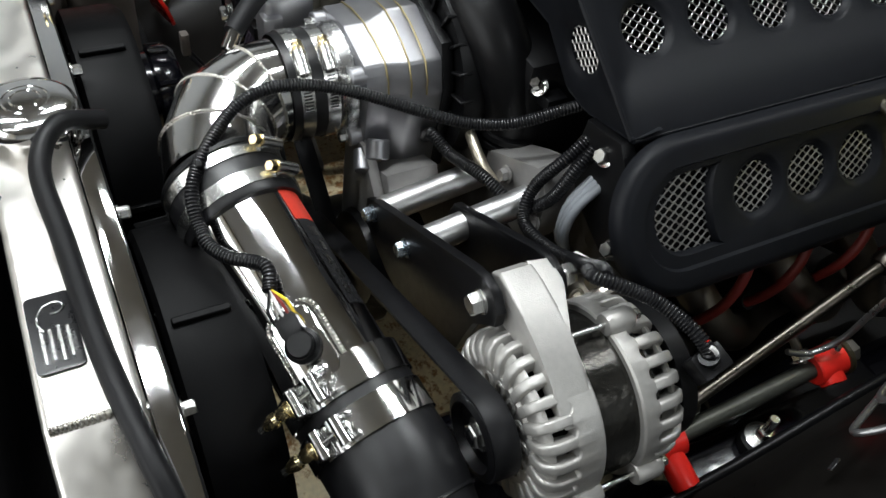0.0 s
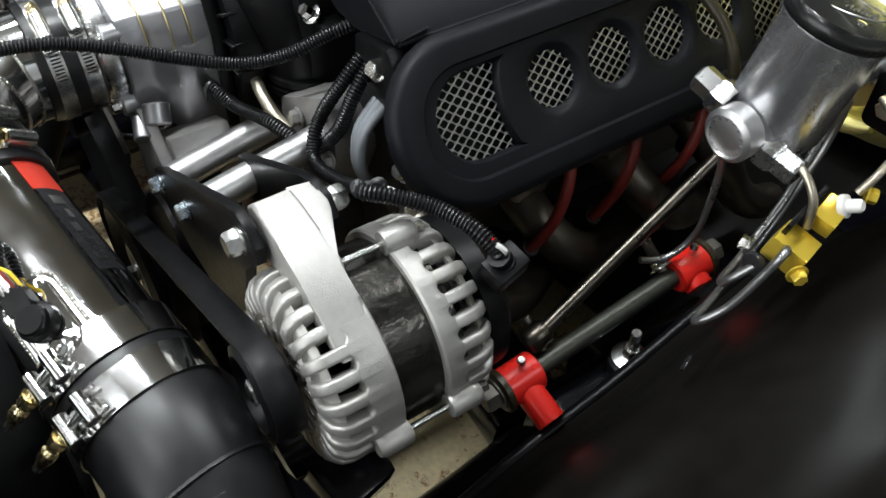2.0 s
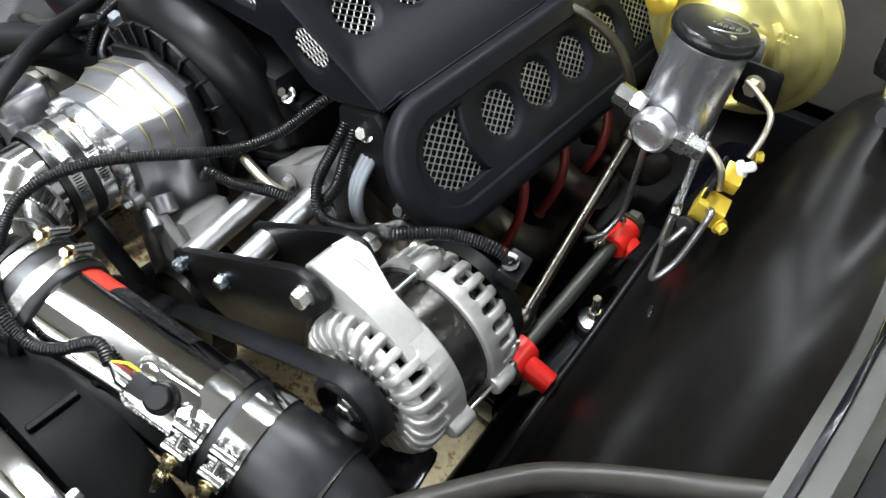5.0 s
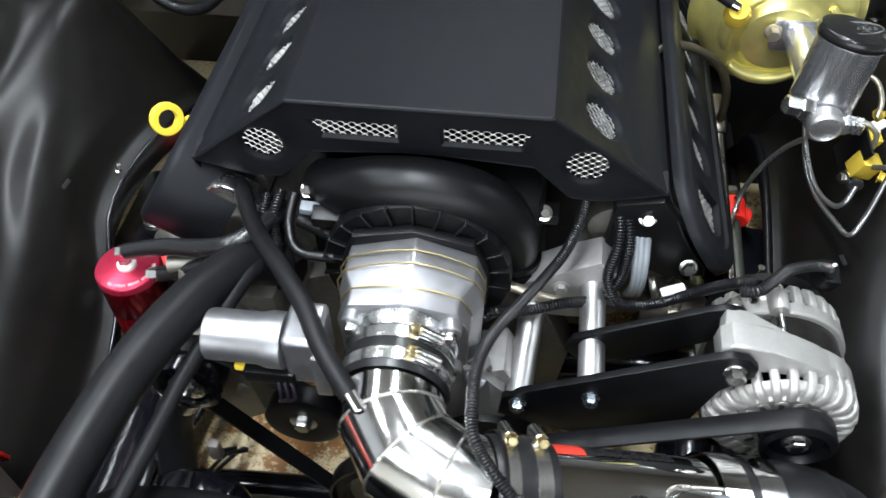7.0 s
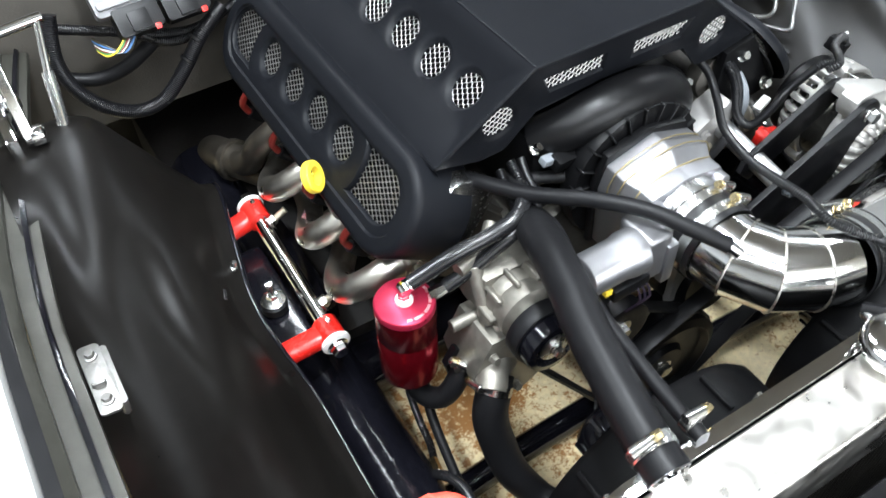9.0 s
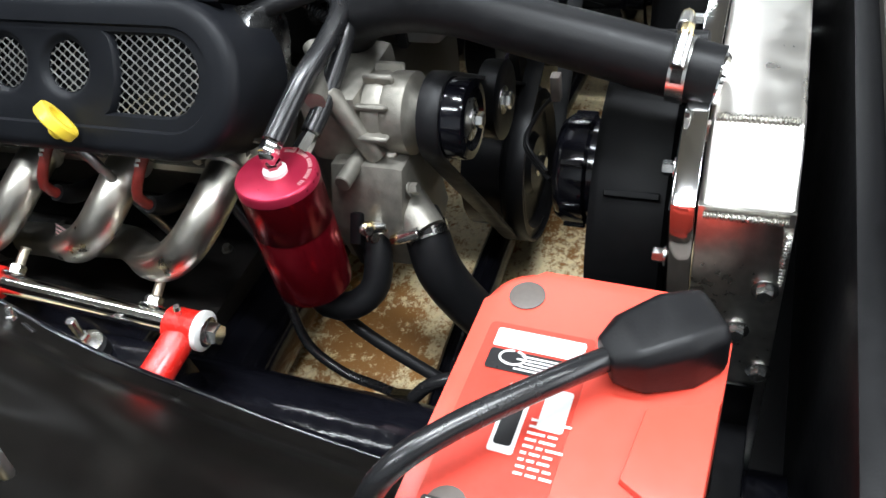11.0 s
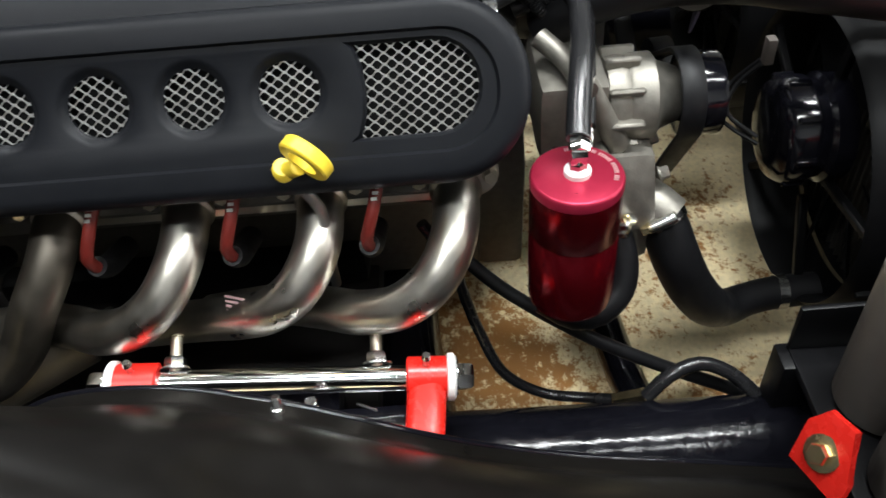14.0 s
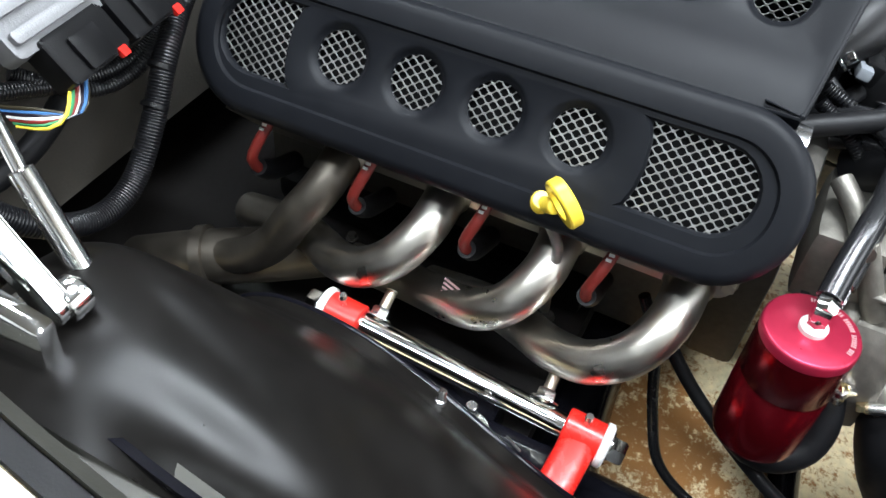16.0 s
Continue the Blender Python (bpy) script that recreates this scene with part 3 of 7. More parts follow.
# bleed hose that lies along the tank
bm = B()
tube(bm, [(0.034, -0.360, 0.806), (0.050, -0.395, 0.822), (0.085, -0.415, 0.812), (0.16, -0.412, 0.806), (0.25, -0.408, 0.806), (0.31, -0.402, 0.803), (0.38, -0.39, 0.78), (0.42, -0.38, 0.72)], 0.0082, 14)
solo("overflow_hose", bm, "rubber", "black rubber overflow hose lying on the radiator tank", "hose")

sh = thing("fan_shroud", (0, -0.36, 0.42), "black fan shroud with two electric fans behind the radiator", "fan shroud")
FC = ((-0.165, 0.605), (0.185, 0.605))
bm = B()
hole = [circle(cx, cz, 0.150, 48) for cx, cz in FC]
sheet(bm, [(-0.338, 0.415), (0.362, 0.415), (0.362, 0.755), (0.30, 0.778), (-0.28, 0.778), (-0.338, 0.752)], hole, xz(-0.3705))
top = [(-0.338, 0.752), (-0.28, 0.778), (0.30, 0.778), (0.362, 0.755)]
for a, b in zip(top, top[1:]):
    bm.faces.new([bm.verts.new(p) for p in ((a[0], -0.3705, a[1]), (b[0], -0.3705, b[1]), (b[0], -0.388, b[1]), (a[0], -0.388, a[1]))])
panel = part("panel", bm, "shroud", sh)
for cx, cz in FC:
    bm = B()
    lathe(bm, [(0.150, -0.004), (0.156, 0.0), (0.156, 0.052), (0.150, 0.060), (0.146, 0.052), (0.146, 0)], (cx, -0.362, cz), (0, 1, 0), 56, cap=False)
    fr_ = part("fan_ring", bm, "shroud", sh, "deep ribbed fan ring")
    for k in range(6):
        a = 2 * math.pi * k / 6 + 0.3
        part("rib", box(B(), (cx + 0.158 * math.cos(a), -0.336, cz + 0.158 * math.sin(a)), (0.006, 0.044, 0.006), Euler((0, -a, 0)).to_matrix(), 0.001, 1), "shroud", fr_)
    for k in range(5):
        a = 2 * math.pi * k / 5 + 0.5
        bm = B()
        box(bm, (cx + 0.095 * math.cos(a), -0.312, cz + 0.095 * math.sin(a)), (0.105, 0.010, 0.009), Euler((0, -a, 0)).to_matrix(), 0.002, 1)
        part("spoke", bm, "shroud", sh)
    for k in range(9):
        a = 2 * math.pi * k / 9
        bm = B()
        m = Matrix.Translation((cx, -0.360, cz)) @ Euler((0, -a, 0)).to_matrix().to_4x4() @ Euler((radians(32), 0, 0)).to_matrix().to_4x4()
        prism(bm, [(0.045, -0.010), (0.09, -0.020), (0.138, -0.018), (0.142, 0.014), (0.09, 0.018), (0.045, 0.012)], m @ XZ, 0.002, 0)
        part("blade", bm, "shroud", sh)
    bm = B()
    lathe(bm, [(0.052, 0), (0.052, 0.018), (0.047, 0.022), (0.047, 0.030), (0.051, 0.033), (0.051, 0.052), (0.045, 0.060), (0.030, 0.064), (0.012, 0.065)], (cx - 0.022, -0.318, cz + 0.050), (0, 1, 0), 40)
    mo = part("motor", bm, "gloss", sh, "gloss black fan motor")
    for k in range(8):
        a = 2 * math.pi * k / 8
        bm = B()
        box(bm, (cx - 0.022 + 0.050 * math.cos(a), -0.275, cz + 0.050 + 0.050 * math.sin(a)), (0.008, 0.020, 0.006), Euler((0, -a, 0)).to_matrix(), 0.001, 1)
        part("clip", bm, "gloss", mo)
for x, z in ((-0.292, 0.752), (-0.331, 0.700), (0.290, 0.752), (0.352, 0.712), (0.10, 0.762), (-0.10, 0.762)):
    bm = hexbolt(B(), (x, -0.370, z), (0, 1, 0), 0.010, 0.008, 1.4)
    part("bolt", bm, "zinc", sh, "small zinc bolt")
bm = B()
tube(bm, [(-0.165, -0.245, 0.715), (-0.160, -0.228, 0.690), (-0.172, -0.220, 0.668), (-0.195, -0.244, 0.655)], 0.0022, 8)
part("motor_wire", bm, "rubber", sh)
bm = B()
tube(bm, [(-0.158, -0.247, 0.715), (-0.150, -0.226, 0.684), (-0.166, -0.216, 0.660), (-0.195, -0.246, 0.646)], 0.0022, 8)
part("motor_wire", bm, "rubber", sh)
bm = box(B(), (-0.164, -0.250, 0.728), (0.011, 0.009, 0.026), bev=0.002)
part("plug", bm, "greyplug2", sh, "grey wire plug")

# ---- intake tube ----
R = 0.0470


def mitre(bm, pts, r, n=44):
    """A pipe of straight lengths cut and joined at angles; returns the joint rings."""
    pts = [Vector(p) for p in pts]
    up, rings, seams = Vector((0.1, 0.2, 1)), [], []
    for i, p in enumerate(pts):
        a = (p - pts[i - 1]).normalized() if i else (pts[1] - p).normalized()
        b = (pts[i + 1] - p).normalized() if i + 1 < len(pts) else a
        nrm = (a + b).normalized()
        x = (up - a * up.dot(a)).normalized()
        y = a.cross(x)
        ring = []
        for k in range(n):
            t = 2 * math.pi * k / n
            q = r * (math.cos(t) * x + math.sin(t) * y)
            q -= a * (q.dot(nrm) / a.dot(nrm))
            ring.append(p + q)
        seams.append(ring)
        rings.append([bm.verts.new(q) for q in ring])
    for a, b in zip(rings, rings[1:]):
        for k in range(n):
            bm.faces.new((a[k], a[(k + 1) % n], b[(k + 1) % n], b[k]))
    return seams


def band(bm, p, axis, r, w, t=0.0012, n=48):
    """A flat clamp band round an axis."""
    h = w / 2
    return lathe(bm, [(r, -h), (r + t, -h), (r + t, h), (r, h), (r, -h)], p, axis, n, cap=False)


it = thing("intake_tube", (0.15, -0.26, 0.68), "polished aluminium intake tube with welded elbow", "intake tube")
EL = [(0.0, -0.196, 0.776), (0.004, -0.226, 0.776), (0.024, -0.258, 0.774), (0.060, -0.277, 0.771), (0.096, -0.283, 0.767)]
S0, S1 = Vector((0.096, -0.283, 0.767)), Vector((0.340, -0.241, 0.700))
bm = B()
seams = mitre(bm, EL, R)
elbow = part("elbow", bm, "elbow", it, "mirror-polished mitred elbow", smooth=14)
for ring in seams[1:4]:
    bm = beads(B(), ring, 0.0015)
    part("weld_seam", bm, "weld", elbow, "fine silver weld seam")
bm = B()
mitre(bm, [S0.lerp(S1, 0.13), S1], R, 48)
pipe = part("straight_pipe", bm, "polish", it)
AXD = (S1 - S0).normalized()
bm = B()
lathe(bm, [(R + 0.0035, -0.026), (R + 0.0045, -0.024), (R + 0.0045, 0.026), (R + 0.0035, 0.028), (R, 0.028)], S0.lerp(S1, 0.075), AXD, 48, cap=False)
part("coupler", bm, "silicone", it, "black silicone joint sleeve")
bm = B()
lathe(bm, [(R + 0.003, -0.026), (R + 0.0042, -0.024), (R + 0.0042, 0.024), (R + 0.003, 0.026)], (0.0, -0.176, 0.776), (0, 1, 0), 48, cap=False)
part("coupler", bm, "silicone", it, "black silicone joint sleeve")


def worm_clamp(p, axis, r, out, parent):
    """A slotted hose clamp; out points from the axis to its screw."""
    axis, out = Vector(axis).normalized(), Vector(out).normalized()
    out = (out - axis * out.dot(axis)).normalized()
    side = axis.cross(out)
    bm = band(B(), p, axis, r, 0.0125)
    c = part("clamp", bm, "zinc", parent, "bright hose clamp band")
    bm = B()
    q = Vector(p) + out * (r + 0.006)
    rod(bm, q - side * 0.013, q + side * 0.011, 0.0056, 14)
    box(bm, q - out * 0.003, (0.022, 0.012, 0.008), Matrix((side, axis, out)).transposed(), 0.0015, 1)
    part("screw_housing", bm, "zinc", c)
    bm = B()
    hexbolt(bm, q + side * 0.011, side, 0.0085, 0.007, 1.15)
    part("screw", bm, "brass", c, "yellow plated clamp screw")
    bm = B()
    for k in range(11):
        a = 0.28 + 0.055 * k
        d = out * math.cos(a) - side * math.sin(a)
        e = out * -math.sin(a) - side * math.cos(a)
        box(bm, Vector(p) + d * (r + 0.0014), (0.0013, 0.0075, 0.0006), Matrix((e, axis, d)).transposed(), 0)
    part("thread_slots", bm, "blacklabel", c)


for k, f in ((0, -0.0125), (1, 0.0115)):
    worm_clamp((0.0, -0.176 + f, 0.776), (0, -1, 0), R + 0.0044, (0.55, 0, 0.85), it)
for f in (0.022, 0.128):
    worm_clamp(S0.lerp(S1, f), AXD, R + 0.0046, (-0.05, 0.62, 0.78), it)
# decal that wraps round the pipe
side = AXD.cross(Vector((0, 0, 1))).normalized()
upv = side.cross(AXD)


def wrap(bm, f0, f1, a0, a1, r):
    """A curved patch on the straight pipe, between fractions f and angles a, from up towards the engine."""
    grid = []
    for i in range(7):
        p = S0.lerp(S1, f0 + (f1 - f0) * i / 6)
        grid.append([bm.verts.new(p + r * (upv * math.cos(a) - side * math.sin(a))) for a in (radians(a0 + (a1 - a0) * j / 10) for j in range(11))])
    for a, b in zip(grid, grid[1:]):
        for j in range(10):
            bm.faces.new((a[j], a[j + 1], b[j + 1], b[j]))
    return bm


part("decal", wrap(B(), 0.185, 0.30, 28, 62, R + 0.0004), "redlabel", pipe, "red and orange printed decal")
part("decal", wrap(B(), 0.30, 0.62, 30, 60, R + 0.0004), "blacklabel", pipe, "black printed decal with pale marks")
for k in range(5):
    part("decal_mark", wrap(B(), 0.33 + 0.055 * k, 0.365 + 0.055 * k, 36 + (k % 2) * 5, 50 - (k % 3) * 3, R + 0.0008), "zinc", pipe)
# sensor in its welded boss
sen_out, sen_side = upv * math.cos(0.5) + side * math.sin(0.5), side * math.cos(0.5) - upv * math.sin(0.5)
sp = S0.lerp(S1, 0.68) + sen_out * (R + 0.001)
sen = thing("air_sensor", sp, "black air flow sensor with wires on the intake tube", "sensor")
bm = B()
m = basis(sp - sen_out * 0.006, AXD, sen_side)
if (m.to_3x3() @ Vector((0, 0, 1))).dot(sen_out) < 0:
    m = m @ Matrix.Diagonal((1, 1, -1, 1))
prism(bm, rounded(-0.030, 0.032, -0.017, 0.017, 0.012), m, 0.010, 0.002)
part("flange", bm, "polish", sen, "polished welded boss")
ring = [m @ Vector((x, y, 0.002)) for x, y in rounded(-0.034, 0.036, -0.021, 0.021, 0.014)]
part("weld_seam", beads(B(), ring, 0.002), "weld", sen)
bm = B()
sup = m.to_3x3() @ Vector((0, 0, 1))
lathe(bm, [(0.0125, 0), (0.0135, 0.001), (0.0135, 0.007), (0.0120, 0.008), (0.0105, 0.0085), (0.0105, 0.013), (0.0090, 0.0145), (0.003, 0.0145)], m @ Vector((0.002, 0, 0.010)), sup, 28)
prism(bm, rounded(-0.024, -0.004, -0.0085, 0.0085, 0.004), m @ Matrix.Translation((0, 0, 0.0135)), 0.011, 0.0025)
part("housing", bm, "plastic", sen)
bm = hexbolt(B(), m @ Vector((0.024, 0.0, 0.010)), m.to_3x3() @ Vector((0, 0, 1)), 0.010, 0.004, 1.5)
part("screw", bm, "chrome", sen)
for k, c in enumerate(("yellow", "redcable", "white", "bare", "plastic")):
    bm = tube(B(), [m @ Vector((-0.020, -0.008 + 0.004 * k, 0.022)), m @ Vector((-0.030, -0.009 + 0.004 * k, 0.027)), m @ Vector((-0.042, -0.003 + 0.001 * k, 0.021)), m @ Vector((-0.050, 0.0, 0.016))], 0.0013, 6)
    part("wire", bm, c, sen)
bm = B()
loom_end = m @ Vector((-0.046, 0.0, 0.018))
tube(bm, [loom_end, S0.lerp(S1, 0.42) + upv * (R + 0.005) + side * 0.022, S0.lerp(S1, 0.32) + upv * 0.038 + side * 0.040, S0.lerp(S1, 0.22) + upv * 0.034 + side * 0.046, S0.lerp(S1, 0.06) + upv * 0.045 + side * 0.034,
          (0.084, -0.270, 0.826), (0.076, -0.233, 0.838), (0.078, -0.189, 0.832), (0.089, -0.148, 0.820), (0.107, -0.109, 0.808), (0.128, -0.069, 0.800), (0.150, -0.034, 0.808), (0.164, 0.002, 0.824), (0.168, 0.04, 0.83)], 0.0052, 12, rib=0.08)
solo("sensor_loom", bm, "loom", "ribbed black wire loom over the intake tube", "wire loom")
bm = B()
band(bm, (0.0955, -0.282, 0.768), AXD, R + 0.0062, 0.0035, 0.001)
box(bm, S0.lerp(S1, 0.03) + upv * 0.050 + side * 0.026, (0.008, 0.006, 0.006), None, 0.001, 1)
solo("cable_tie", bm, "plastic", "black cable tie round the intake tube", "cable tie")
# lower rubber coupler and T-bolt clamps
lc = thing("intake_coupler", (0.40, -0.295, 0.62), "black silicone intake coupler with T-bolt clamps", "hose coupler")
bm = B()
tube(bm, [S0.lerp(S1, 0.86), S0.lerp(S1, 1.0), S1 + AXD * 0.025, S1 + AXD * 0.050 + Vector((0, -0.004, -0.004)), S1 + AXD * 0.075 + Vector((0, -0.010, -0.014)), S1 + AXD * 0.095 + Vector((0, -0.016, -0.035)), S1 + AXD * 0.105 + Vector((0, -0.020, -0.075))], [0.0500, 0.0500, 0.0505, 0.0515, 0.053, 0.054, 0.054], 44, 0.006)
part("sleeve", bm, "silicone", lc)
for k in range(3):
    bm = lathe(B(), [(0.0515, -0.003), (0.0560, -0.001), (0.0560, 0.001), (0.0515, 0.003)], S1 + AXD * (0.060 + 0.009 * k) + Vector((0, -0.0065 - 0.003 * k, -0.008 - 0.005 * k)), AXD + Vector((0, 0, -0.12 * k)), 44, cap=False)
    part("rib", bm, "silicone", lc)
for f in (0.81, 0.945):
    p = S0.lerp(S1, f)
    bm = band(B(), p, AXD, 0.0510, 0.025, 0.0014)
    c = part("t_bolt_clamp", bm, "chrome", lc, "bright steel T-bolt clamp")
    out = (upv * 0.70 + side * 0.72).normalized()
    tan = AXD.cross(out)
    q = p + out * 0.058
    for s in (-1, 1):
        bm = rod(B(), q + tan * s * 0.010 - AXD * 0.011, q + tan * s * 0.010 + AXD * 0.011, 0.0052, 14)
        part("trunnion", bm, "chrome", c)
        bm = B()
        for o in (-0.008, 0.008):
            box(bm, p + out * 0.0535 + tan * s * 0.014 + AXD * o, (0.014, 0.004, 0.004), Matrix((tan, AXD, out)).transposed(), 0.001, 1)
        part("loop", bm, "chrome", c)
    bm = rod(B(), q - tan * 0.018, q + tan * 0.046, 0.0030, 12)
    part("bolt", bm, "zinc", c)
    bm = hexbolt(B(), q + tan * 0.016, tan, 0.010, 0.008, 1.2)
    lathe(bm, [(0.0058, 0), (0.0058, 0.004), (0.0045, 0.008), (0.003, 0.012)], q + tan * 0.030, tan, 16)
    part("nut", bm, "brass", c, "yellow plated clamp nut")

# ---- throttle body ----
tb = thing("throttle_body", (0, -0.11, 0.70), "cast aluminium throttle body with side motor", "throttle body")
bm = B()
fr = [(-0.060, 0.722), (-0.064, 0.796), (-0.052, 0.822), (0.0, 0.832), (0.052, 0.822), (0.064, 0.796), (0.060, 0.722), (0.0, 0.708)]
bk = [(-0.066, 0.705), (-0.070, 0.795), (-0.061, 0.826), (0.005, 0.846), (0.064, 0.826), (0.074, 0.795), (0.070, 0.705), (0.0, 0.690)]
rings = []
for prof2, y in ((fr, -0.138), (fr, -0.118), (bk, -0.100), (bk, -0.066)):
    rings.append([bm.verts.new((x, y, z)) for x, z in prof2])
for a, b in zip(rings, rings[1:]):
    for k in range(8):
        bm.faces.new((a[k], a[(k + 1) % 8], b[(k + 1) % 8], b[k]))
bm.faces.new(rings[0])
bm.faces.new(rings[-1][::-1])
bmesh.ops.bevel(bm, geom=bm.edges[:], offset=0.003, segments=2, profile=0.6, affect="EDGES")
part("body", bm, "cast2", tb)
for prof2, y in ((fr, -0.1175), (bk, -0.0995), (bk, -0.0835)):
    part("cast_edge", tube(B(), [(x * 1.004, y, z + 0.0004) for x, z in prof2[1:6]], 0.0009, 8, 0.02), "weldgold", tb, "straw-tinted cast edge")
bm = lathe(B(), [(0.051, 0), (0.054, 0.003), (0.054, 0.014), (0.050, 0.02), (0.0455, 0.022), (0.0455, 0.06)], (0, -0.138, 0.776), (0, -1, 0), 48)
part("inlet_ring", bm, "machined", tb)
for x, z in ((0.047, 0.808), (-0.047, 0.808), (0.047, 0.742), (-0.047, 0.742)):
    bm = rod(B(), (x, -0.150, z), (x, -0.110, z), 0.0105, 18)
    boss = part("boss", bm, "cast2", tb)
    part("bolt", hexbolt(B(), (x, -0.150, z), (0, -1, 0), 0.009, 0.006, 1.2), "zinc", boss)
bm = B()
rod(bm, (0.064, -0.125, 0.745), (0.075, -0.130, 0.730), 0.012, 18)
rod(bm, (0.060, -0.14, 0.732), (0.078, -0.146, 0.722), 0.008, 14)
part("lug", bm, "cast2", tb)
bm = B()
lathe(bm, [(0.022, 0), (0.0245, 0.002), (0.0245, 0.050), (0.027, 0.060), (0.027, 0.075)], (-0.178, -0.172, 0.805), (1, 0, 0), 32)
mo = part("motor", bm, "cast2", tb, "silver throttle motor")
bm = B()
box(bm, (-0.085, -0.165, 0.795), (0.036, 0.050, 0.066), None, 0.007, 3)
box(bm, (-0.068, -0.184, 0.780), (0.016, 0.020, 0.060), None, 0.003)
box(bm, (-0.118, -0.166, 0.776), (0.045, 0.036, 0.022), None, 0.005)
part("gear_housing", bm, "cast2", mo)
bm = box(B(), (-0.120, -0.183, 0.770), (0.050, 0.022, 0.018), None, 0.003)
part("plug", bm, "plastic", mo, "black wire plug")
bm = box(B(), (-0.149, -0.186, 0.776), (0.010, 0.006, 0.008), None, 0.001)
part("clip", bm, "yellow", mo, "yellow lock clip")
bm = B()
for k in range(3):
    tube(bm, [(-0.112 + 0.006 * k, -0.192, 0.768), (-0.110 + 0.007 * k, -0.200, 0.750), (-0.118, -0.19, 0.725)], 0.0016, 6)
part("wires", bm, "purple", mo)

# ---- intake manifold ----
im = thing("intake_manifold", (0, 0.1, 0.74), "black plastic intake manifold behind the throttle body", "intake manifold")
bm = B()
tube(bm, [(-0.108, 0.015, 0.830), (-0.080, -0.006, 0.846), (-0.042, -0.018, 0.862), (0.004, -0.022, 0.868), (0.048, -0.020, 0.858), (0.080, -0.014, 0.832), (0.094, -0.006, 0.796), (0.096, 0.0, 0.755), (0.096, 0.005, 0.71)], [0.024, 0.028, 0.030, 0.030, 0.030, 0.029, 0.027, 0.026, 0.026], 30)
part("runner", bm, "plastic", im, "smooth black curved runner")
for dz, w in ((0.752, 0.031), (0.742, 0.0325), (0.730, 0.031)):
    bm = lathe(B(), [(0.026, -0.005), (w, -0.003), (w, 0.003), (0.026, 0.005)], (0.096, 0.001, dz), (0, 0.1, 1), 30)
    part("collar", bm, "plastic", im)
bm = B()
lathe(bm, [(0.050, -0.006), (0.096, -0.006), (0.098, 0.004), (0.096, 0.018), (0.05, 0.02)], (0, -0.048, 0.776), (0, 1, 0), 48)
part("flange", bm, "plastic", im)
for k in range(13):
    a = radians(-5 + 190 * k / 12)
    bm = box(B(), (0.078 * math.cos(a), -0.052, 0.776 + 0.078 * math.sin(a)), (0.040, 0.014, 0.003), Euler((0, -a, 0)).to_matrix(), 0.0008, 1)
    part("rib", bm, "plastic", im)
bm = B()
box(bm, (0, 0.24, 0.78), (0.25, 0.50, 0.13), None, 0.02)
part("plenum", bm, "plastic", im)
bm = prism(B(), [(-0.07, 0.70), (-0.074, 0.80), (-0.06, 0.838), (0.0, 0.852), (0.06, 0.838), (0.076, 0.80), (0.072, 0.70)], xz(-0.067), 0.012, 0.003)
part("gasket_plate", bm, "plastic", im)
for p in ((0.125, 0.004, 0.820), (-0.118, -0.004, 0.834), (-0.100, -0.012, 0.822)):
    bm = hexbolt(B(), p, (0.1, -0.7, 0.7), 0.010, 0.010, 1.5)
    part("bolt", bm, "chrome", im, "chromed flange bolt")
bm = box(B(), (0.125, 0.016, 0.808), (0.032, 0.022, 0.014), None, 0.003)
part("tab", bm, "plastic", im)
# ---- alternator ----
AC = Vector((0.367, 0.0, 0.716))
al = thing("alternator", (AC.x, -0.085, 0.64), "silver cast alternator with slotted housing on black brackets", "alternator")
RA = 0.0715


def al_part(name, bm, material, parent=None, label="", smooth=40):
    return part(name, bm, material, parent or al, label, smooth)


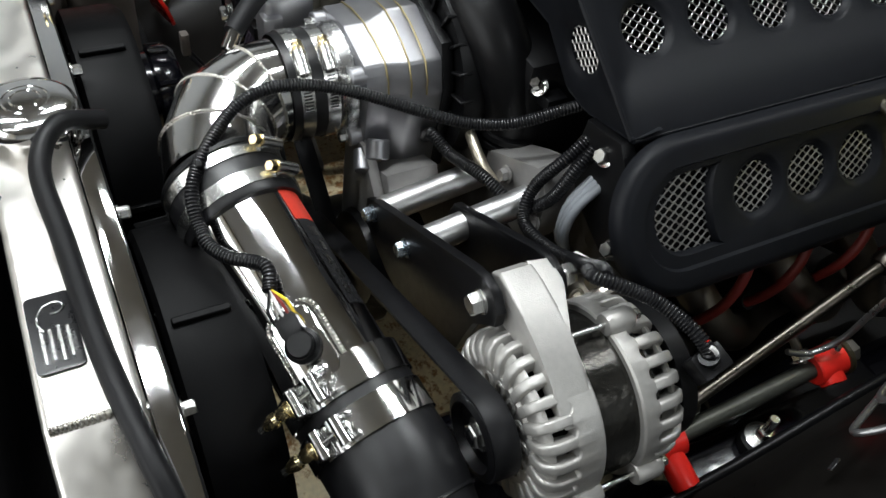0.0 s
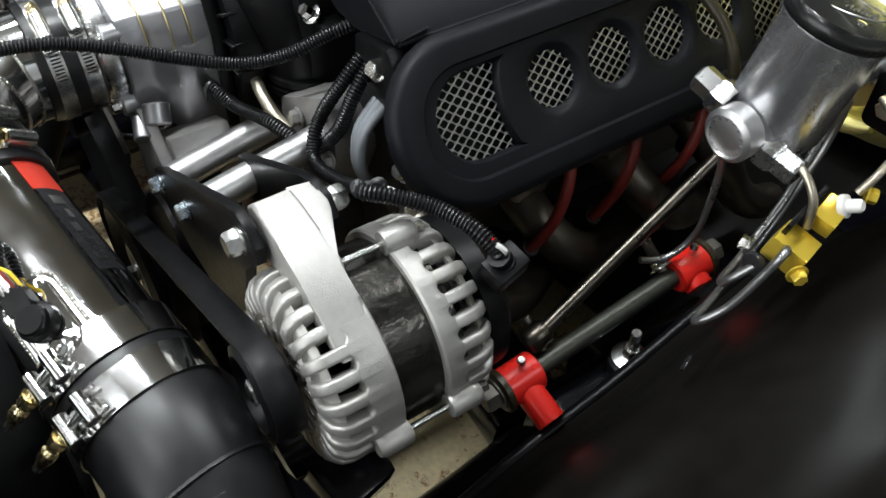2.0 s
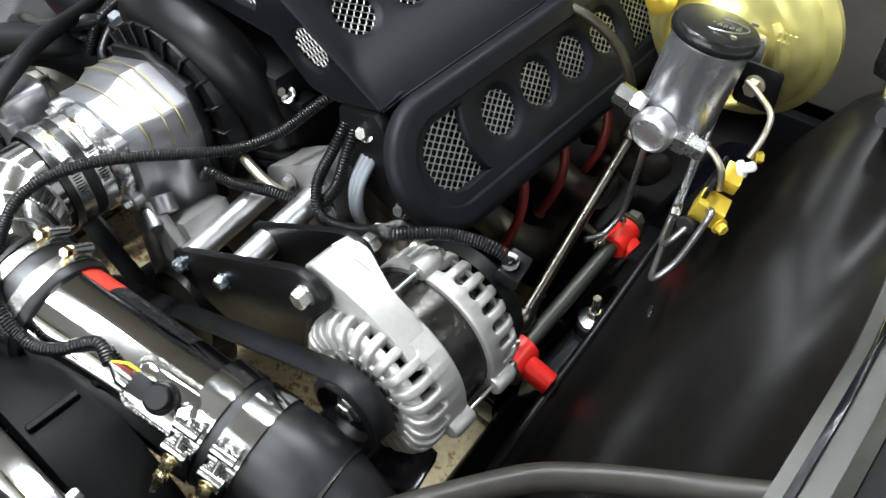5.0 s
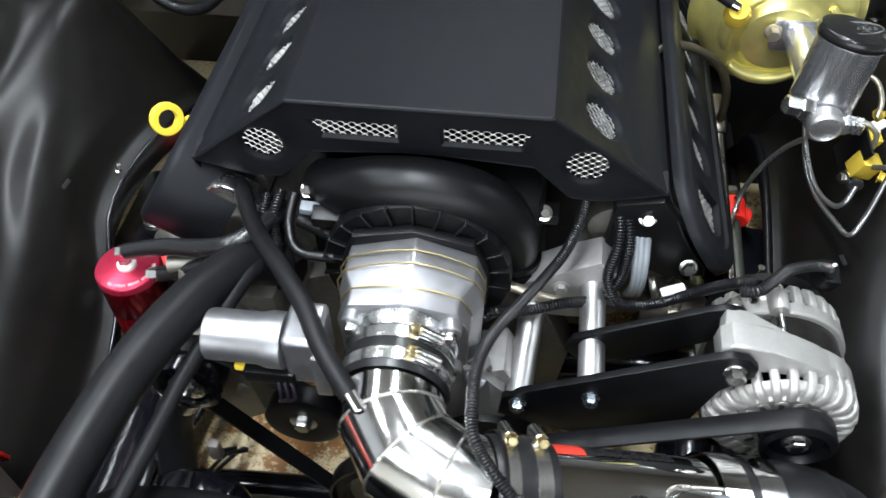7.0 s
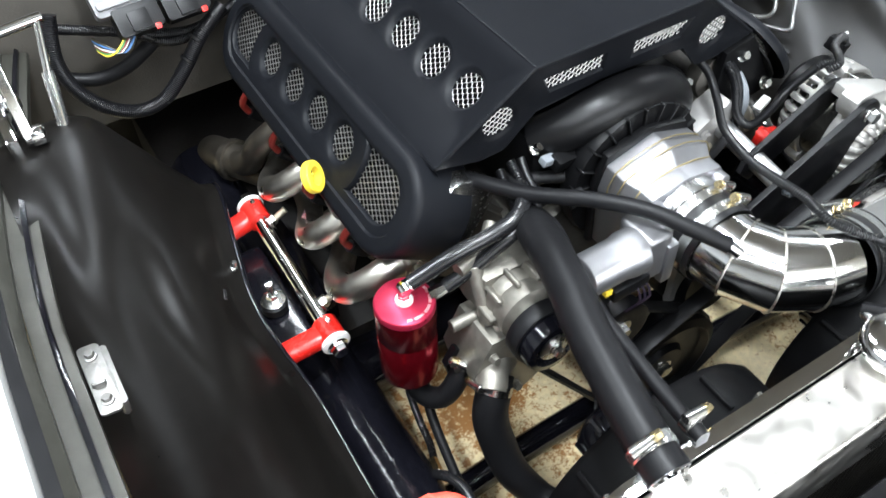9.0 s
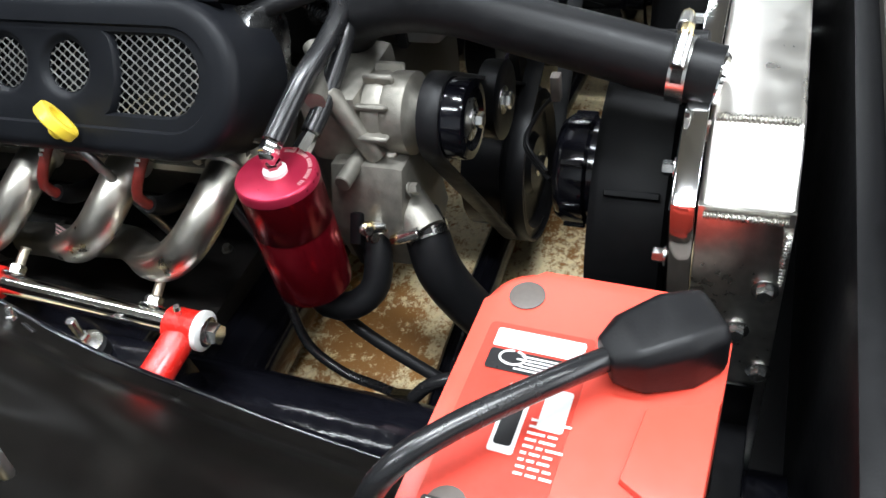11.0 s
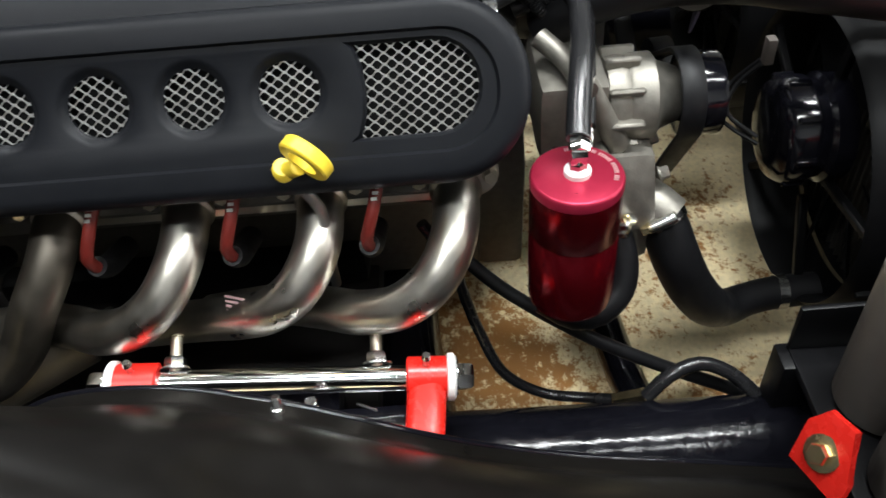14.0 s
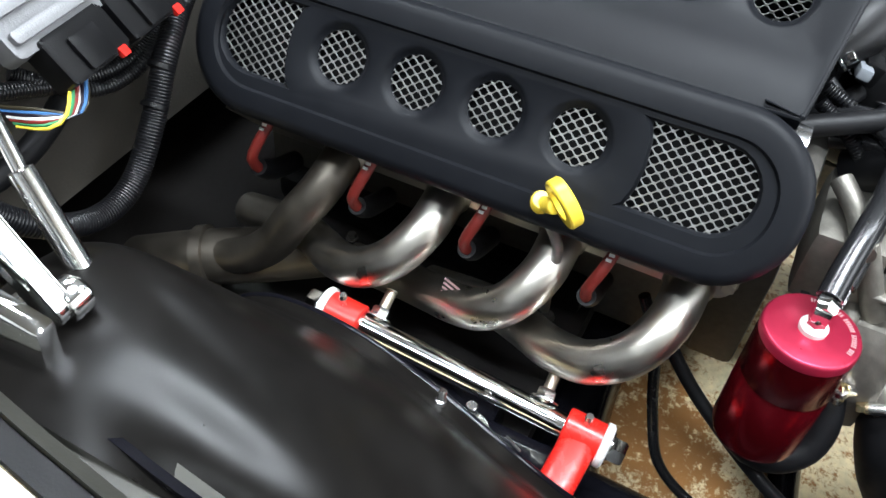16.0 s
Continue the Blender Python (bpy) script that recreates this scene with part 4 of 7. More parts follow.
al_part("stator", lathe(B(), [(0.040, 0), (0.0660, 0.001), (0.0660, 0.070), (0.040, 0.071)], (AC.x, -0.122, AC.z), (0, 1, 0), 56), "lam", label="dark laminated steel stator")
for name, y0, d, reach in (("front_housing", -0.106, -1, 0.050), ("rear_housing", -0.072, 1, 0.043)):
    bm = B()
    # solid band beside the stator, scalloped where the slots end
    wide = 0.022 if d < 0 else 0.014
    half = math.pi * RA / 26 - 0.0043
    rings = []
    for k in range(26 * 14):
        th = 2 * math.pi * k / (26 * 14)
        u = ((th - 0.05) * 26 / (2 * math.pi) % 1 - 0.5) * 2 * math.pi * RA / 26
        e = wide + (half - math.sqrt(max(half * half - u * u, 0)) if abs(u) < half else half) * 0.65
        prof = [(0.060, 0.0), (RA - 0.001, 0.0), (RA + 0.0006, 0.0015), (RA + 0.0006, e - 0.0022), (RA, e - 0.0008), (RA - 0.0014, e), (0.060, e)]
        rings.append([bm.verts.new((AC.x + r * math.cos(th), y0 + d * z, AC.z - r * math.sin(th))) for r, z in prof])
    for p, q in zip(rings, rings[1:] + rings[:1]):
        for j in range(7):
            bm.faces.new((p[j], p[(j + 1) % 7], q[(j + 1) % 7], q[j]))
    # recessed shoulder between the ribs
    lathe(bm, [(RA - 0.0100, reach - 0.0115), (RA - 0.0052, reach - 0.0110), (RA - 0.0078, reach - 0.0065), (RA - 0.0130, reach - 0.004), (0.040, reach - 0.0035)], (AC.x, y0, AC.z), (0, d, 0), 60, cap=False)
    hub = 0.0485 if d < 0 else 0.041
    lathe(bm, [(0.018, reach - 0.002), (hub - 0.016, reach - 0.003), (hub - 0.001, reach - 0.0005), (hub + 0.0015, reach - 0.003), (hub, reach - 0.007), (0.018, reach - 0.008)], (AC.x, y0, AC.z), (0, d, 0), 48)
    h = al_part(name, bm, "alt")
    fin = None
    for k in range(26):
        a = 2 * math.pi * k / 26 + 0.05
        if fin is None:
            bm = B()
            # one rib in profile: along the rim, round the shoulder, in towards the hub
            outer = [(RA - 0.001, wide - 0.003), (RA + 0.0002, wide + 0.001), (RA + 0.0002, reach - 0.013), (RA - 0.002, reach - 0.006), (RA - 0.008, reach - 0.0005), (RA - 0.014, reach + 0.001), (hub - 0.002, reach + 0.0005)]
            inner = [(hub - 0.002, reach - 0.005), (RA - 0.017, reach - 0.006), (RA - 0.010, reach - 0.013), (RA - 0.009, wide - 0.003)]
            poly = outer + inner
            lo = [bm.verts.new((r, d * z, -0.0043)) for r, z in poly]
            hi = [bm.verts.new((r, d * z, 0.0043)) for r, z in poly]
            n = len(poly)
            bm.faces.new(lo)
            bm.faces.new(hi[::-1])
            for i in range(n):
                bm.faces.new((lo[i], lo[(i + 1) % n], hi[(i + 1) % n], hi[i]))
            bmesh.ops.bevel(bm, geom=[e for e in bm.edges if abs(e.verts[0].co.z - e.verts[1].co.z) < 1e-6], offset=0.0021, segments=3, profile=0.5, affect="EDGES")
            bmesh.ops.recalc_face_normals(bm, faces=bm.faces[:])
            fin = bpy.data.meshes.new("fin")
            bm.to_mesh(fin)
            bm.free()
            fin.materials.append(M["alt"])
            fin.shade_smooth()
            fin.set_sharp_from_angle(angle=radians(40))
        ob = new("fin", fin)
        ob.parent = h
        ob.location = Vector((AC.x, y0, AC.z)) - where(h)
        ob.rotation_euler = (0, a, 0)
    al_part("rotor", lathe(B(), [(0.02, 0), (0.050, 0.001), (0.050, 0.010), (0.02, 0.012)], (AC.x, y0 + d * 0.004, AC.z), (0, d, 0), 32), "copper", h, "dark copper windings behind the slots")
    # bolt bosses on the rim
    for deg in (-12, 97, 232):
        a = radians(deg)
        c = (AC.x + (RA + 0.002) * math.cos(a), y0, AC.z + (RA + 0.002) * math.sin(a))
        bm = lathe(B(), [(0.0085, -0.001), (0.0095, 0.001), (0.0095, 0.020), (0.0075, 0.024)], c, (0, d, 0), 16)
        box(bm, (AC.x + (RA - 0.004) * math.cos(a), y0 + d * 0.010, AC.z + (RA - 0.004) * math.sin(a)), (0.016, 0.020, 0.020), Euler((0, -a, 0)).to_matrix(), 0.003)
        boss = al_part("boss", bm, "alt", h)
        if d > 0:
            al_part("bolt", hexbolt(B(), (c[0], y0 + 0.023, c[2]), (0, 1, 0), 0.008, 0.006), "zinc", boss)
            al_part("through_bolt", rod(B(), (c[0], -0.110, c[2]), (c[0], -0.064, c[2]), 0.0024, 10), "zinc", boss, "thin bright through bolt")
# ring of vent holes in the front face
for k in range(14):
    a = 2 * math.pi * k / 14
    c = Vector((AC.x + 0.036 * math.cos(a), -0.1528, AC.z + 0.036 * math.sin(a)))
    bm = prism(B(), rounded(-0.0072, 0.0072, -0.0058, 0.0058, 0.005), basis(c, (math.cos(a), 0, math.sin(a)), (-math.sin(a), 0, math.cos(a))), 0.003, 0.0012)
    v_ = al_part("vent", bm, "alt")
    bm = prism(B(), rounded(-0.0054, 0.0054, -0.0022, 0.0030, 0.002), basis(c + Vector((0, -0.0032, 0)), (math.cos(a), 0, math.sin(a)), (-math.sin(a), 0, math.cos(a))), 0.0006, 0.0002)
    al_part("slot", bm, "castdark", v_)
# mounting ear: a tongue that runs off the front ring, with a three-cornered web back to the rear lug
bm = prism(B(), [(0.292, 0.788), (0.294, 0.806), (0.303, 0.814), (0.318, 0.814), (0.342, 0.808), (0.366, 0.799), (0.388, 0.788), (0.404, 0.777), (0.414, 0.767), (0.404, 0.764), (0.376, 0.778), (0.345, 0.782), (0.325, 0.776), (0.310, 0.772), (0.298, 0.776)], xz(-0.137), 0.029, 0.003, 3)
ear = al_part("mounting_ear", bm, "alt", label="smooth cast mounting ear")
m = basis((0.298, -0.110, 0.8125), (0.955, 0, -0.20), (0, 1, 0))
bm = prism(B(), [(0.0, 0.0), (0.074, 0.0), (0.028, 0.019), (0.020, 0.0205), (0.003, 0.0205)], m, -0.016, 0.002)
al_part("web", bm, "alt", ear)
for p, d in (((0.307, -0.1485, 0.792), -1), ((0.312, -0.086, 0.799), 1)):
    bm = hexbolt(B(), p, (0, d, 0), 0.016, 0.010, 1.12)
    al_part("bolt", bm, "zinc", ear, "large zinc mounting bolt")
# pulley
bm = lathe(B(), [(0.012, 0), (0.030, 0.001), (0.034, 0.003), (0.030, 0.006), (0.0325, 0.009), (0.030, 0.012), (0.0325, 0.015), (0.030, 0.018), (0.034, 0.021), (0.034, 0.024), (0.028, 0.026), (0.025, 0.018), (0.012, 0.017)], (AC.x + 0.008, -0.160, AC.z + 0.012), (0, -1, 0), 40)
pu = al_part("pulley", bm, "steel_black", label="black grooved pulley")
al_part("nut", hexbolt(B(), (AC.x + 0.008, -0.177, AC.z + 0.012), (0, -1, 0), 0.018, 0.006, 1.3), "zinc", pu)
al_part("shaft", rod(B(), (AC.x + 0.008, -0.186, AC.z + 0.012), (AC.x + 0.008, -0.14, AC.z + 0.012), 0.006, 14), "steel_black", pu)
# rear cover and plugs
bm = lathe(B(), [(0.062, 0), (0.060, 0.016), (0.050, 0.024), (0.02, 0.026)], (AC.x, -0.028, AC.z), (0, 1, 0), 40)
al_part("rear_cover", bm, "plastic", label="black plastic rear cover")
bm = box(B(), (0.412, -0.012, 0.779), (0.021, 0.028, 0.019), Euler((0.2, 0.3, 0.2)).to_matrix(), 0.003)
lathe(bm, [(0.0088, 0), (0.0088, 0.004), (0.0078, 0.005), (0.0078, 0.012)], (0.413, -0.013, 0.783), (0.0, -0.45, 0.9), 20)
al_part("plug", bm, "plastic")
for k in range(2):
    bm = tube(B(), [(0.404 + 0.008 * k, -0.014, 0.789), (0.408 + 0.008 * k, -0.016, 0.800), (0.406 + 0.006 * k, -0.020, 0.804)], 0.0018, 8)
    al_part("wire", bm, "red" if k == 0 else "white")

# brackets, spacers and belt
br = thing("alternator_bracket", (0.21, -0.11, 0.66), "black plate alternator bracket with silver spacers", "bracket")
bm = prism(B(), [(0.095, 0.675), (0.098, 0.705), (0.118, 0.718), (0.286, 0.806), (0.300, 0.812), (0.316, 0.810), (0.327, 0.798), (0.327, 0.784), (0.316, 0.774), (0.300, 0.758), (0.285, 0.700), (0.250, 0.660), (0.200, 0.650), (0.150, 0.655)], xz(-0.1485), 0.008, 0.0012)
part("front_plate", bm, "steel_black", br)
bm = prism(B(), [(0.158, 0.722), (0.165, 0.742), (0.286, 0.806), (0.302, 0.812), (0.318, 0.808), (0.327, 0.796), (0.325, 0.782), (0.300, 0.762), (0.230, 0.720), (0.180, 0.700)], xz(-0.094), 0.008, 0.0012)
part("rear_plate", bm, "steel_black", br)
for a, b in (((0.185, -0.141, 0.724), (0.184, -0.024, 0.744)), ((0.114, -0.141, 0.700), (0.123, -0.039, 0.728))):
    s_ = part("spacer", rod(B(), a, b, 0.0135, 28, 0.08), "satin", br, "bright machined spacer tube")
    part("bolt", hexbolt(B(), (a[0], -0.1487, a[2]), (0, -1, 0), 0.013, 0.008, 1.2), "bluezinc", s_, "zinc bolt")


def belt(name, a, ra, b, rb, y, w, label):
    """A ribbed belt round two pulleys that turn about y."""
    a, b = Vector((a[0], a[1])), Vector((b[0], b[1]))
    d = (b - a).normalized()
    base = math.atan2(d.y, d.x)
    off = math.acos((ra - rb) / (b - a).length)
    loop = []
    for k in range(17):
        t = base + off + (2 * math.pi - 2 * off) * k / 16
        loop.append((a.x + ra * math.cos(t), a.y + ra * math.sin(t), math.cos(t), math.sin(t)))
    for k in range(17):
        t = base - off + 2 * off * k / 16
        loop.append((b.x + rb * math.cos(t), b.y + rb * math.sin(t), math.cos(t), math.sin(t)))
    bm = B()
    n = len(loop)
    sec = [(0, -w / 2), (0.0030, -w / 2), (0.0038, -w / 2 + 0.001), (0.0038, w / 2 - 0.001), (0.0030, w / 2), (0, w / 2), (0.0012, w / 4), (0, 0), (0.0012, -w / 4)]
    rings = [[bm.verts.new((x + nx * h, y + o, z + nz * h)) for h, o in sec] for x, z, nx, nz in loop]
    for i in range(n):
        p, q = rings[i], rings[(i + 1) % n]
        for j in range(len(sec)):
            bm.faces.new((p[j], p[(j + 1) % len(sec)], q[(j + 1) % len(sec)], q[j]))
    return solo(name, bm, "rubber", label, "belt")


belt("alternator_belt", (AC.x + 0.008, AC.z + 0.012), 0.0328, (0.0, 0.500), 0.093, -0.173, 0.021, "black ribbed belt round the alternator pulley")
cr = thing("crank_pulley", (0.0, -0.17, 0.405), "black crankshaft pulley with centre bolt", "pulley")
part("rim", lathe(B(), [(0.03, -0.055), (0.080, -0.052), (0.082, -0.004), (0.090, 0.0), (0.0925, 0.003), (0.0925, 0.022), (0.080, 0.026), (0.074, 0.016), (0.040, 0.014), (0.034, 0.022), (0.02, 0.022)], (0.0, -0.155, 0.500), (0, -1, 0), 40), "steel_black", cr)
part("bolt", hexbolt(B(), (0.0, -0.177, 0.500), (0, -1, 0), 0.020, 0.008), "zinc", cr)

# ---- engine, front end ----
eb = thing("engine_block", (0, 0.27, 0.45), "cast aluminium engine block and heads, dusty", "engine block")
bm = B()
box(bm, (0, 0.29, 0.58), (0.30, 0.56, 0.24), None, 0.02)
part("block", bm, "castdark", eb)
for s in (-1, 1):
    m = Matrix.Translation((s * 0.205, 0.275, 0.700)) @ Euler((0, radians(s * 42), 0)).to_matrix().to_4x4()
    bm = B()
    vs = bmesh.ops.create_cube(bm, size=1, matrix=m @ Matrix.Diagonal((0.12, 0.50, 0.10, 1)))["verts"]
    bmesh.ops.bevel(bm, geom=list({e for v in vs for e in v.link_edges}), offset=0.008, segments=2, affect="EDGES")
    part("cylinder_head", bm, "castdark", eb, "dull cast cylinder head")
    # valve cover that ends in a rounded bright flange
    m = Matrix.Translation((s * 0.2265, 0.0, 0.764)) @ Euler((0, radians(s * 57), 0)).to_matrix().to_4x4()
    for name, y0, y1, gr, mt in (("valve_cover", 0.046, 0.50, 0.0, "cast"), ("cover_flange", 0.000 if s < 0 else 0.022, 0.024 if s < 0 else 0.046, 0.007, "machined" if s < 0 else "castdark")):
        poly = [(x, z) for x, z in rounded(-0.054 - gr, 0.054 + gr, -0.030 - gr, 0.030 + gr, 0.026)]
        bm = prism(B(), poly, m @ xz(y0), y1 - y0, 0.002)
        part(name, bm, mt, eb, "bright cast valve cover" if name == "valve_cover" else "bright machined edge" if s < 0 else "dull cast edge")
    if s > 0:
        bm = prism(B(), [(0.190, 0.770), (0.196, 0.838), (0.242, 0.848), (0.292, 0.790), (0.302, 0.742), (0.262, 0.735)], xz(0.004), 0.014, 0.003)
        part("coil_bracket", bm, "plastic", eb, "black coil bracket")
        for p in ((0.229, 0.006, 0.823), (0.280, -0.004, 0.764)):
            part("bolt", hexbolt(B(), p, (0, -0.8, 0.4), 0.012, 0.008, 1.35), "zinc", eb, "zinc flange bolt")
bm = prism(B(), [(-0.15, 0.47), (-0.17, 0.62), (-0.13, 0.72), (-0.06, 0.745), (0.06, 0.745), (0.13, 0.72), (0.17, 0.62), (0.15, 0.47)], xz(-0.030), 0.05, 0.008)
part("timing_cover", bm, "castdark", eb)
bm = prism(B(), [(0.095, 0.690), (0.108, 0.742), (0.150, 0.765), (0.188, 0.786), (0.206, 0.770), (0.212, 0.735), (0.19, 0.690)], xz(-0.028), 0.040, 0.006)
part("head_casting", bm, "castdull", eb, "pale cast head face")
for p in ((0.150, -0.030, 0.745), (0.205, -0.030, 0.735), (0.115, -0.030, 0.715)):
    part("bolt", hexbolt(B(), p, (0, -1, 0.1), 0.012, 0.006, 1.3), "castdull", eb)
bm = tube(B(), [(0.085, -0.040, 0.757), (0.11, -0.045, 0.752), (0.135, -0.045, 0.742), (0.150, -0.04, 0.735)], 0.0055, 12)
part("coolant_pipe", bm, "brasspipe", eb, "dull yellow metal coolant pipe")
bm = B()
prism(bm, [(0.020, 0.590), (0.024, 0.735), (0.066, 0.742), (0.100, 0.705), (0.104, 0.660), (0.070, 0.600)], xz(-0.142), 0.012, 0.003)
prism(bm, [(0.060, 0.700), (0.066, 0.716), (0.098, 0.728), (0.112, 0.700), (0.09, 0.688)], xz(-0.130), 0.055, 0.004)
solo("tensioner_bracket", bm, "castdull", "grey cast tensioner bracket below the throttle body", "bracket")
# oily lower parts seen past the alternator
bm = B()
lathe(bm, [(0.03, 0), (0.040, 0.004), (0.040, 0.05), (0.03, 0.06)], (0.31, -0.16, 0.56), (0.1, 1, 0.2), 28)
box(bm, (0.345, -0.12, 0.545), (0.09, 0.06, 0.05), Euler((0.1, 0.3, 0.2)).to_matrix(), 0.01)
solo("steering_pump", bm, "gloss", "gloss black pump low beside the frame", "pump")
bm = hexbolt(B(), (0.312, -0.170, 0.565), (0, -1, 0.4), 0.014, 0.01)
solo("pump_fitting", bm, "brass", "brass fitting on the black pump", "fitting")

# ---- wire looms on the driver side ----
bm = tube(B(), [(0.318, -0.066, 0.806), (0.332, -0.070, 0.814), (0.347, -0.056, 0.814), (0.366, -0.036, 0.809), (0.392, -0.024, 0.805), (0.410, -0.018, 0.797), (0.412, -0.012, 0.785)], 0.0054, 12, rib=0.09)
solo("alternator_loom", bm, "loom", "ribbed black wire loom to the alternator", "wire loom")
bm = tube(B(), [(0.200, 0.02, 0.830), (0.203, -0.012, 0.805), (0.196, -0.034, 0.770), (0.212, -0.048, 0.748), (0.250, -0.046, 0.752), (0.285, -0.040, 0.768), (0.318, -0.050, 0.800), (0.334, -0.062, 0.812)], 0.0054, 12, rib=0.09)
solo("charge_loom", bm, "loom", "ribbed black wire loom looped below the coil cover", "wire loom")
bm = tube(B(), [(0.208, 0.02, 0.828), (0.214, -0.008, 0.800), (0.210, -0.025, 0.765), (0.190, -0.040, 0.744), (0.150, -0.058, 0.752), (0.110, -0.070, 0.748), (0.085, -0.078, 0.755), (0.072, -0.078, 0.742)], 0.0056, 12, rib=0.09)
solo("pump_loom", bm, "loom", "ribbed black wire loom across the spacers", "wire loom")
for k in range(3):
    bm = tube(B(), [(0.222 + 0.006 * k, 0.015, 0.80), (0.224 + 0.005 * k, -0.012, 0.775), (0.226 + 0.004 * k, -0.018, 0.745), (0.222 + 0.006 * k, -0.010, 0.72)], 0.0042, 10)
    solo("sheathed_cable", bm, "greyplug", "grey sheathed cable below the coil bracket", "cable", "sheathed cables")
bm = box(B(), (0.268, -0.02, 0.742), (0.026, 0.012, 0.008), Euler((0, -0.3, 0.2)).to_matrix(), 0.002)
solo("cable_clip", bm, "white", "small white cable clip", "clip")

# connectors under the cover on the passenger side of the throttle body
wc = thing("wire_connector_group", (-0.12, -0.02, 0.80), "black and grey wire plugs beside the manifold", "wire connector")
part("plug", box(B(), (-0.090, -0.028, 0.822), (0.040, 0.018, 0.020), Euler((0.3, 0.1, 0.1)).to_matrix(), 0.003), "plastic", wc)
part("plug", box(B(), (-0.058, -0.036, 0.825), (0.026, 0.016, 0.018), Euler((0.3, 0.1, 0)).to_matrix(), 0.003), "plastic", wc)
part("latch", box(B(), (-0.112, -0.024, 0.828), (0.022, 0.012, 0.010), Euler((0.2, 0.2, 0.1)).to_matrix(), 0.002), "greyplug", wc, "pale grey plug latch")
for k, pts in enumerate((((-0.15, 0.0, 0.826), (-0.152, -0.03, 0.812), (-0.145, -0.055, 0.785), (-0.15, -0.07, 0.75)), ((-0.135, 0.0, 0.824), (-0.138, -0.025, 0.806), (-0.125, -0.05, 0.79), (-0.085, -0.055, 0.79)), ((-0.165, 0.0, 0.82), (-0.168, -0.03, 0.80), (-0.165, -0.06, 0.765), (-0.16, -0.075, 0.73)))):
    solo("wire_loom", tube(B(), list(pts), 0.0055, 12, rib=0.09 if k != 1 else 0), "loom", "ribbed black wire loom behind the radiator hose", "wire loom")
bm = tube(B(), [(-0.13, -0.015, 0.800), (-0.09, -0.03, 0.795), (-0.05, -0.05, 0.786)], 0.008, 14)
solo("vapour_pipe", bm, "rubber", "short black vapour pipe beside the throttle body", "hose")
# ---- water pump and front drive, passenger side ----
wp = thing("water_pump", (-0.2, -0.10, 0.60), "dusty cast water pump with black pulley", "water pump")
bm = B()
box(bm, (-0.185, -0.055, 0.715), (0.10, 0.06, 0.075), None, 0.010)
lathe(bm, [(0.036, 0), (0.038, 0.012), (0.036, 0.018), (0.038, 0.022), (0.038, 0.040), (0.030, 0.046), (0.024, 0.062), (0.020, 0.068)], (-0.200, -0.085, 0.716), (0, -1, 0), 36)
part("body", bm, "pumpcast", wp)
for k in range(6):
    a = radians(40 * k + 20)
    bm = box(B(), (-0.200 + 0.038 * math.cos(a), -0.098, 0.716 + 0.038 * math.sin(a)), (0.014, 0.030, 0.006), Euler((0, -a, 0)).to_matrix(), 0.002, 1)
    part("rib", bm, "pumpcast", wp)
bm = lathe(B(), [(0.02, 0), (0.0355, 0.001), (0.0365, 0.003), (0.0365, 0.030), (0.0355, 0.033), (0.028, 0.034), (0.026, 0.028), (0.012, 0.028)], (-0.205, -0.148, 0.718), (0, -1, 0), 44)
pu = part("pulley", bm, "gloss", wp, "smooth black idler pulley")
part("washer", lathe(B(), [(0.019, 0), (0.019, 0.002), (0.010, 0.0035)], (-0.205, -0.178, 0.718), (0, -1, 0), 28), "machined", pu)
part("bolt", hexbolt(B(), (-0.205, -0.181, 0.718), (0, -1, 0), 0.013, 0.008), "zinc", pu)
bm = B()
prism(bm, [(-0.262, 0.58), (-0.275, 0.64), (-0.250, 0.690), (-0.205, 0.690), (-0.170, 0.66), (-0.16, 0.58), (-0.20, 0.555)], xz(-0.125), 0.075, 0.010)
rod(bm, (-0.235, -0.095, 0.690), (-0.235, -0.06, 0.760), 0.010, 18)
rod(bm, (-0.275, -0.075, 0.688), (-0.17, -0.080, 0.690), 0.008, 16)
part("lower_casting", bm, "pumpcast", wp)
bm = B()
tube(bm, [(-0.225, -0.105, 0.625), (-0.245, -0.122, 0.635), (-0.262, -0.142, 0.626)], [0.024, 0.021, 0.0195], 24)
part("outlet", bm, "pumpcast", wp)
bm = tube(B(), [(-0.19, -0.03, 0.775), (-0.215, -0.05, 0.765), (-0.255, -0.06, 0.762)], 0.009, 16)
part("upper_pipe", bm, "pumpcast", wp)
for p in ((-0.250, -0.128, 0.668), (-0.205, -0.128, 0.672), (-0.178, -0.128, 0.640), (-0.262, -0.128, 0.612), (-0.215, -0.128, 0.585), (-0.150, -0.055, 0.756), (-0.222, -0.055, 0.757)):
    part("bolt", hexbolt(B(), p, (0, -1, 0.3) if p[1] < -0.1 else (0, 0, 1), 0.010, 0.007, 1.2), "pumpcast", wp)
wp.location += Vector((-0.010, -0.006, 0.006))
belt("accessory_belt", (-0.215, 0.724), 0.037, (0.0, 0.500), 0.093, -0.158, 0.020, "black ribbed accessory belt")
ti = thing("tensioner", (-0.105, -0.19, 0.62), "black belt tensioner pulley", "pulley")
part("pulley", lathe(B(), [(0.02, 0), (0.040, 0.002), (0.041, 0.022), (0.034, 0.024), (0.012, 0.02)], (-0.105, -0.158, 0.668), (0, -1, 0), 40), "steel_black", ti)
part("arm", box(B(), (-0.075, -0.15, 0.64), (0.09, 0.02, 0.035), Euler((0, 0.5, 0)).to_matrix(), 0.008), "castdark", ti)
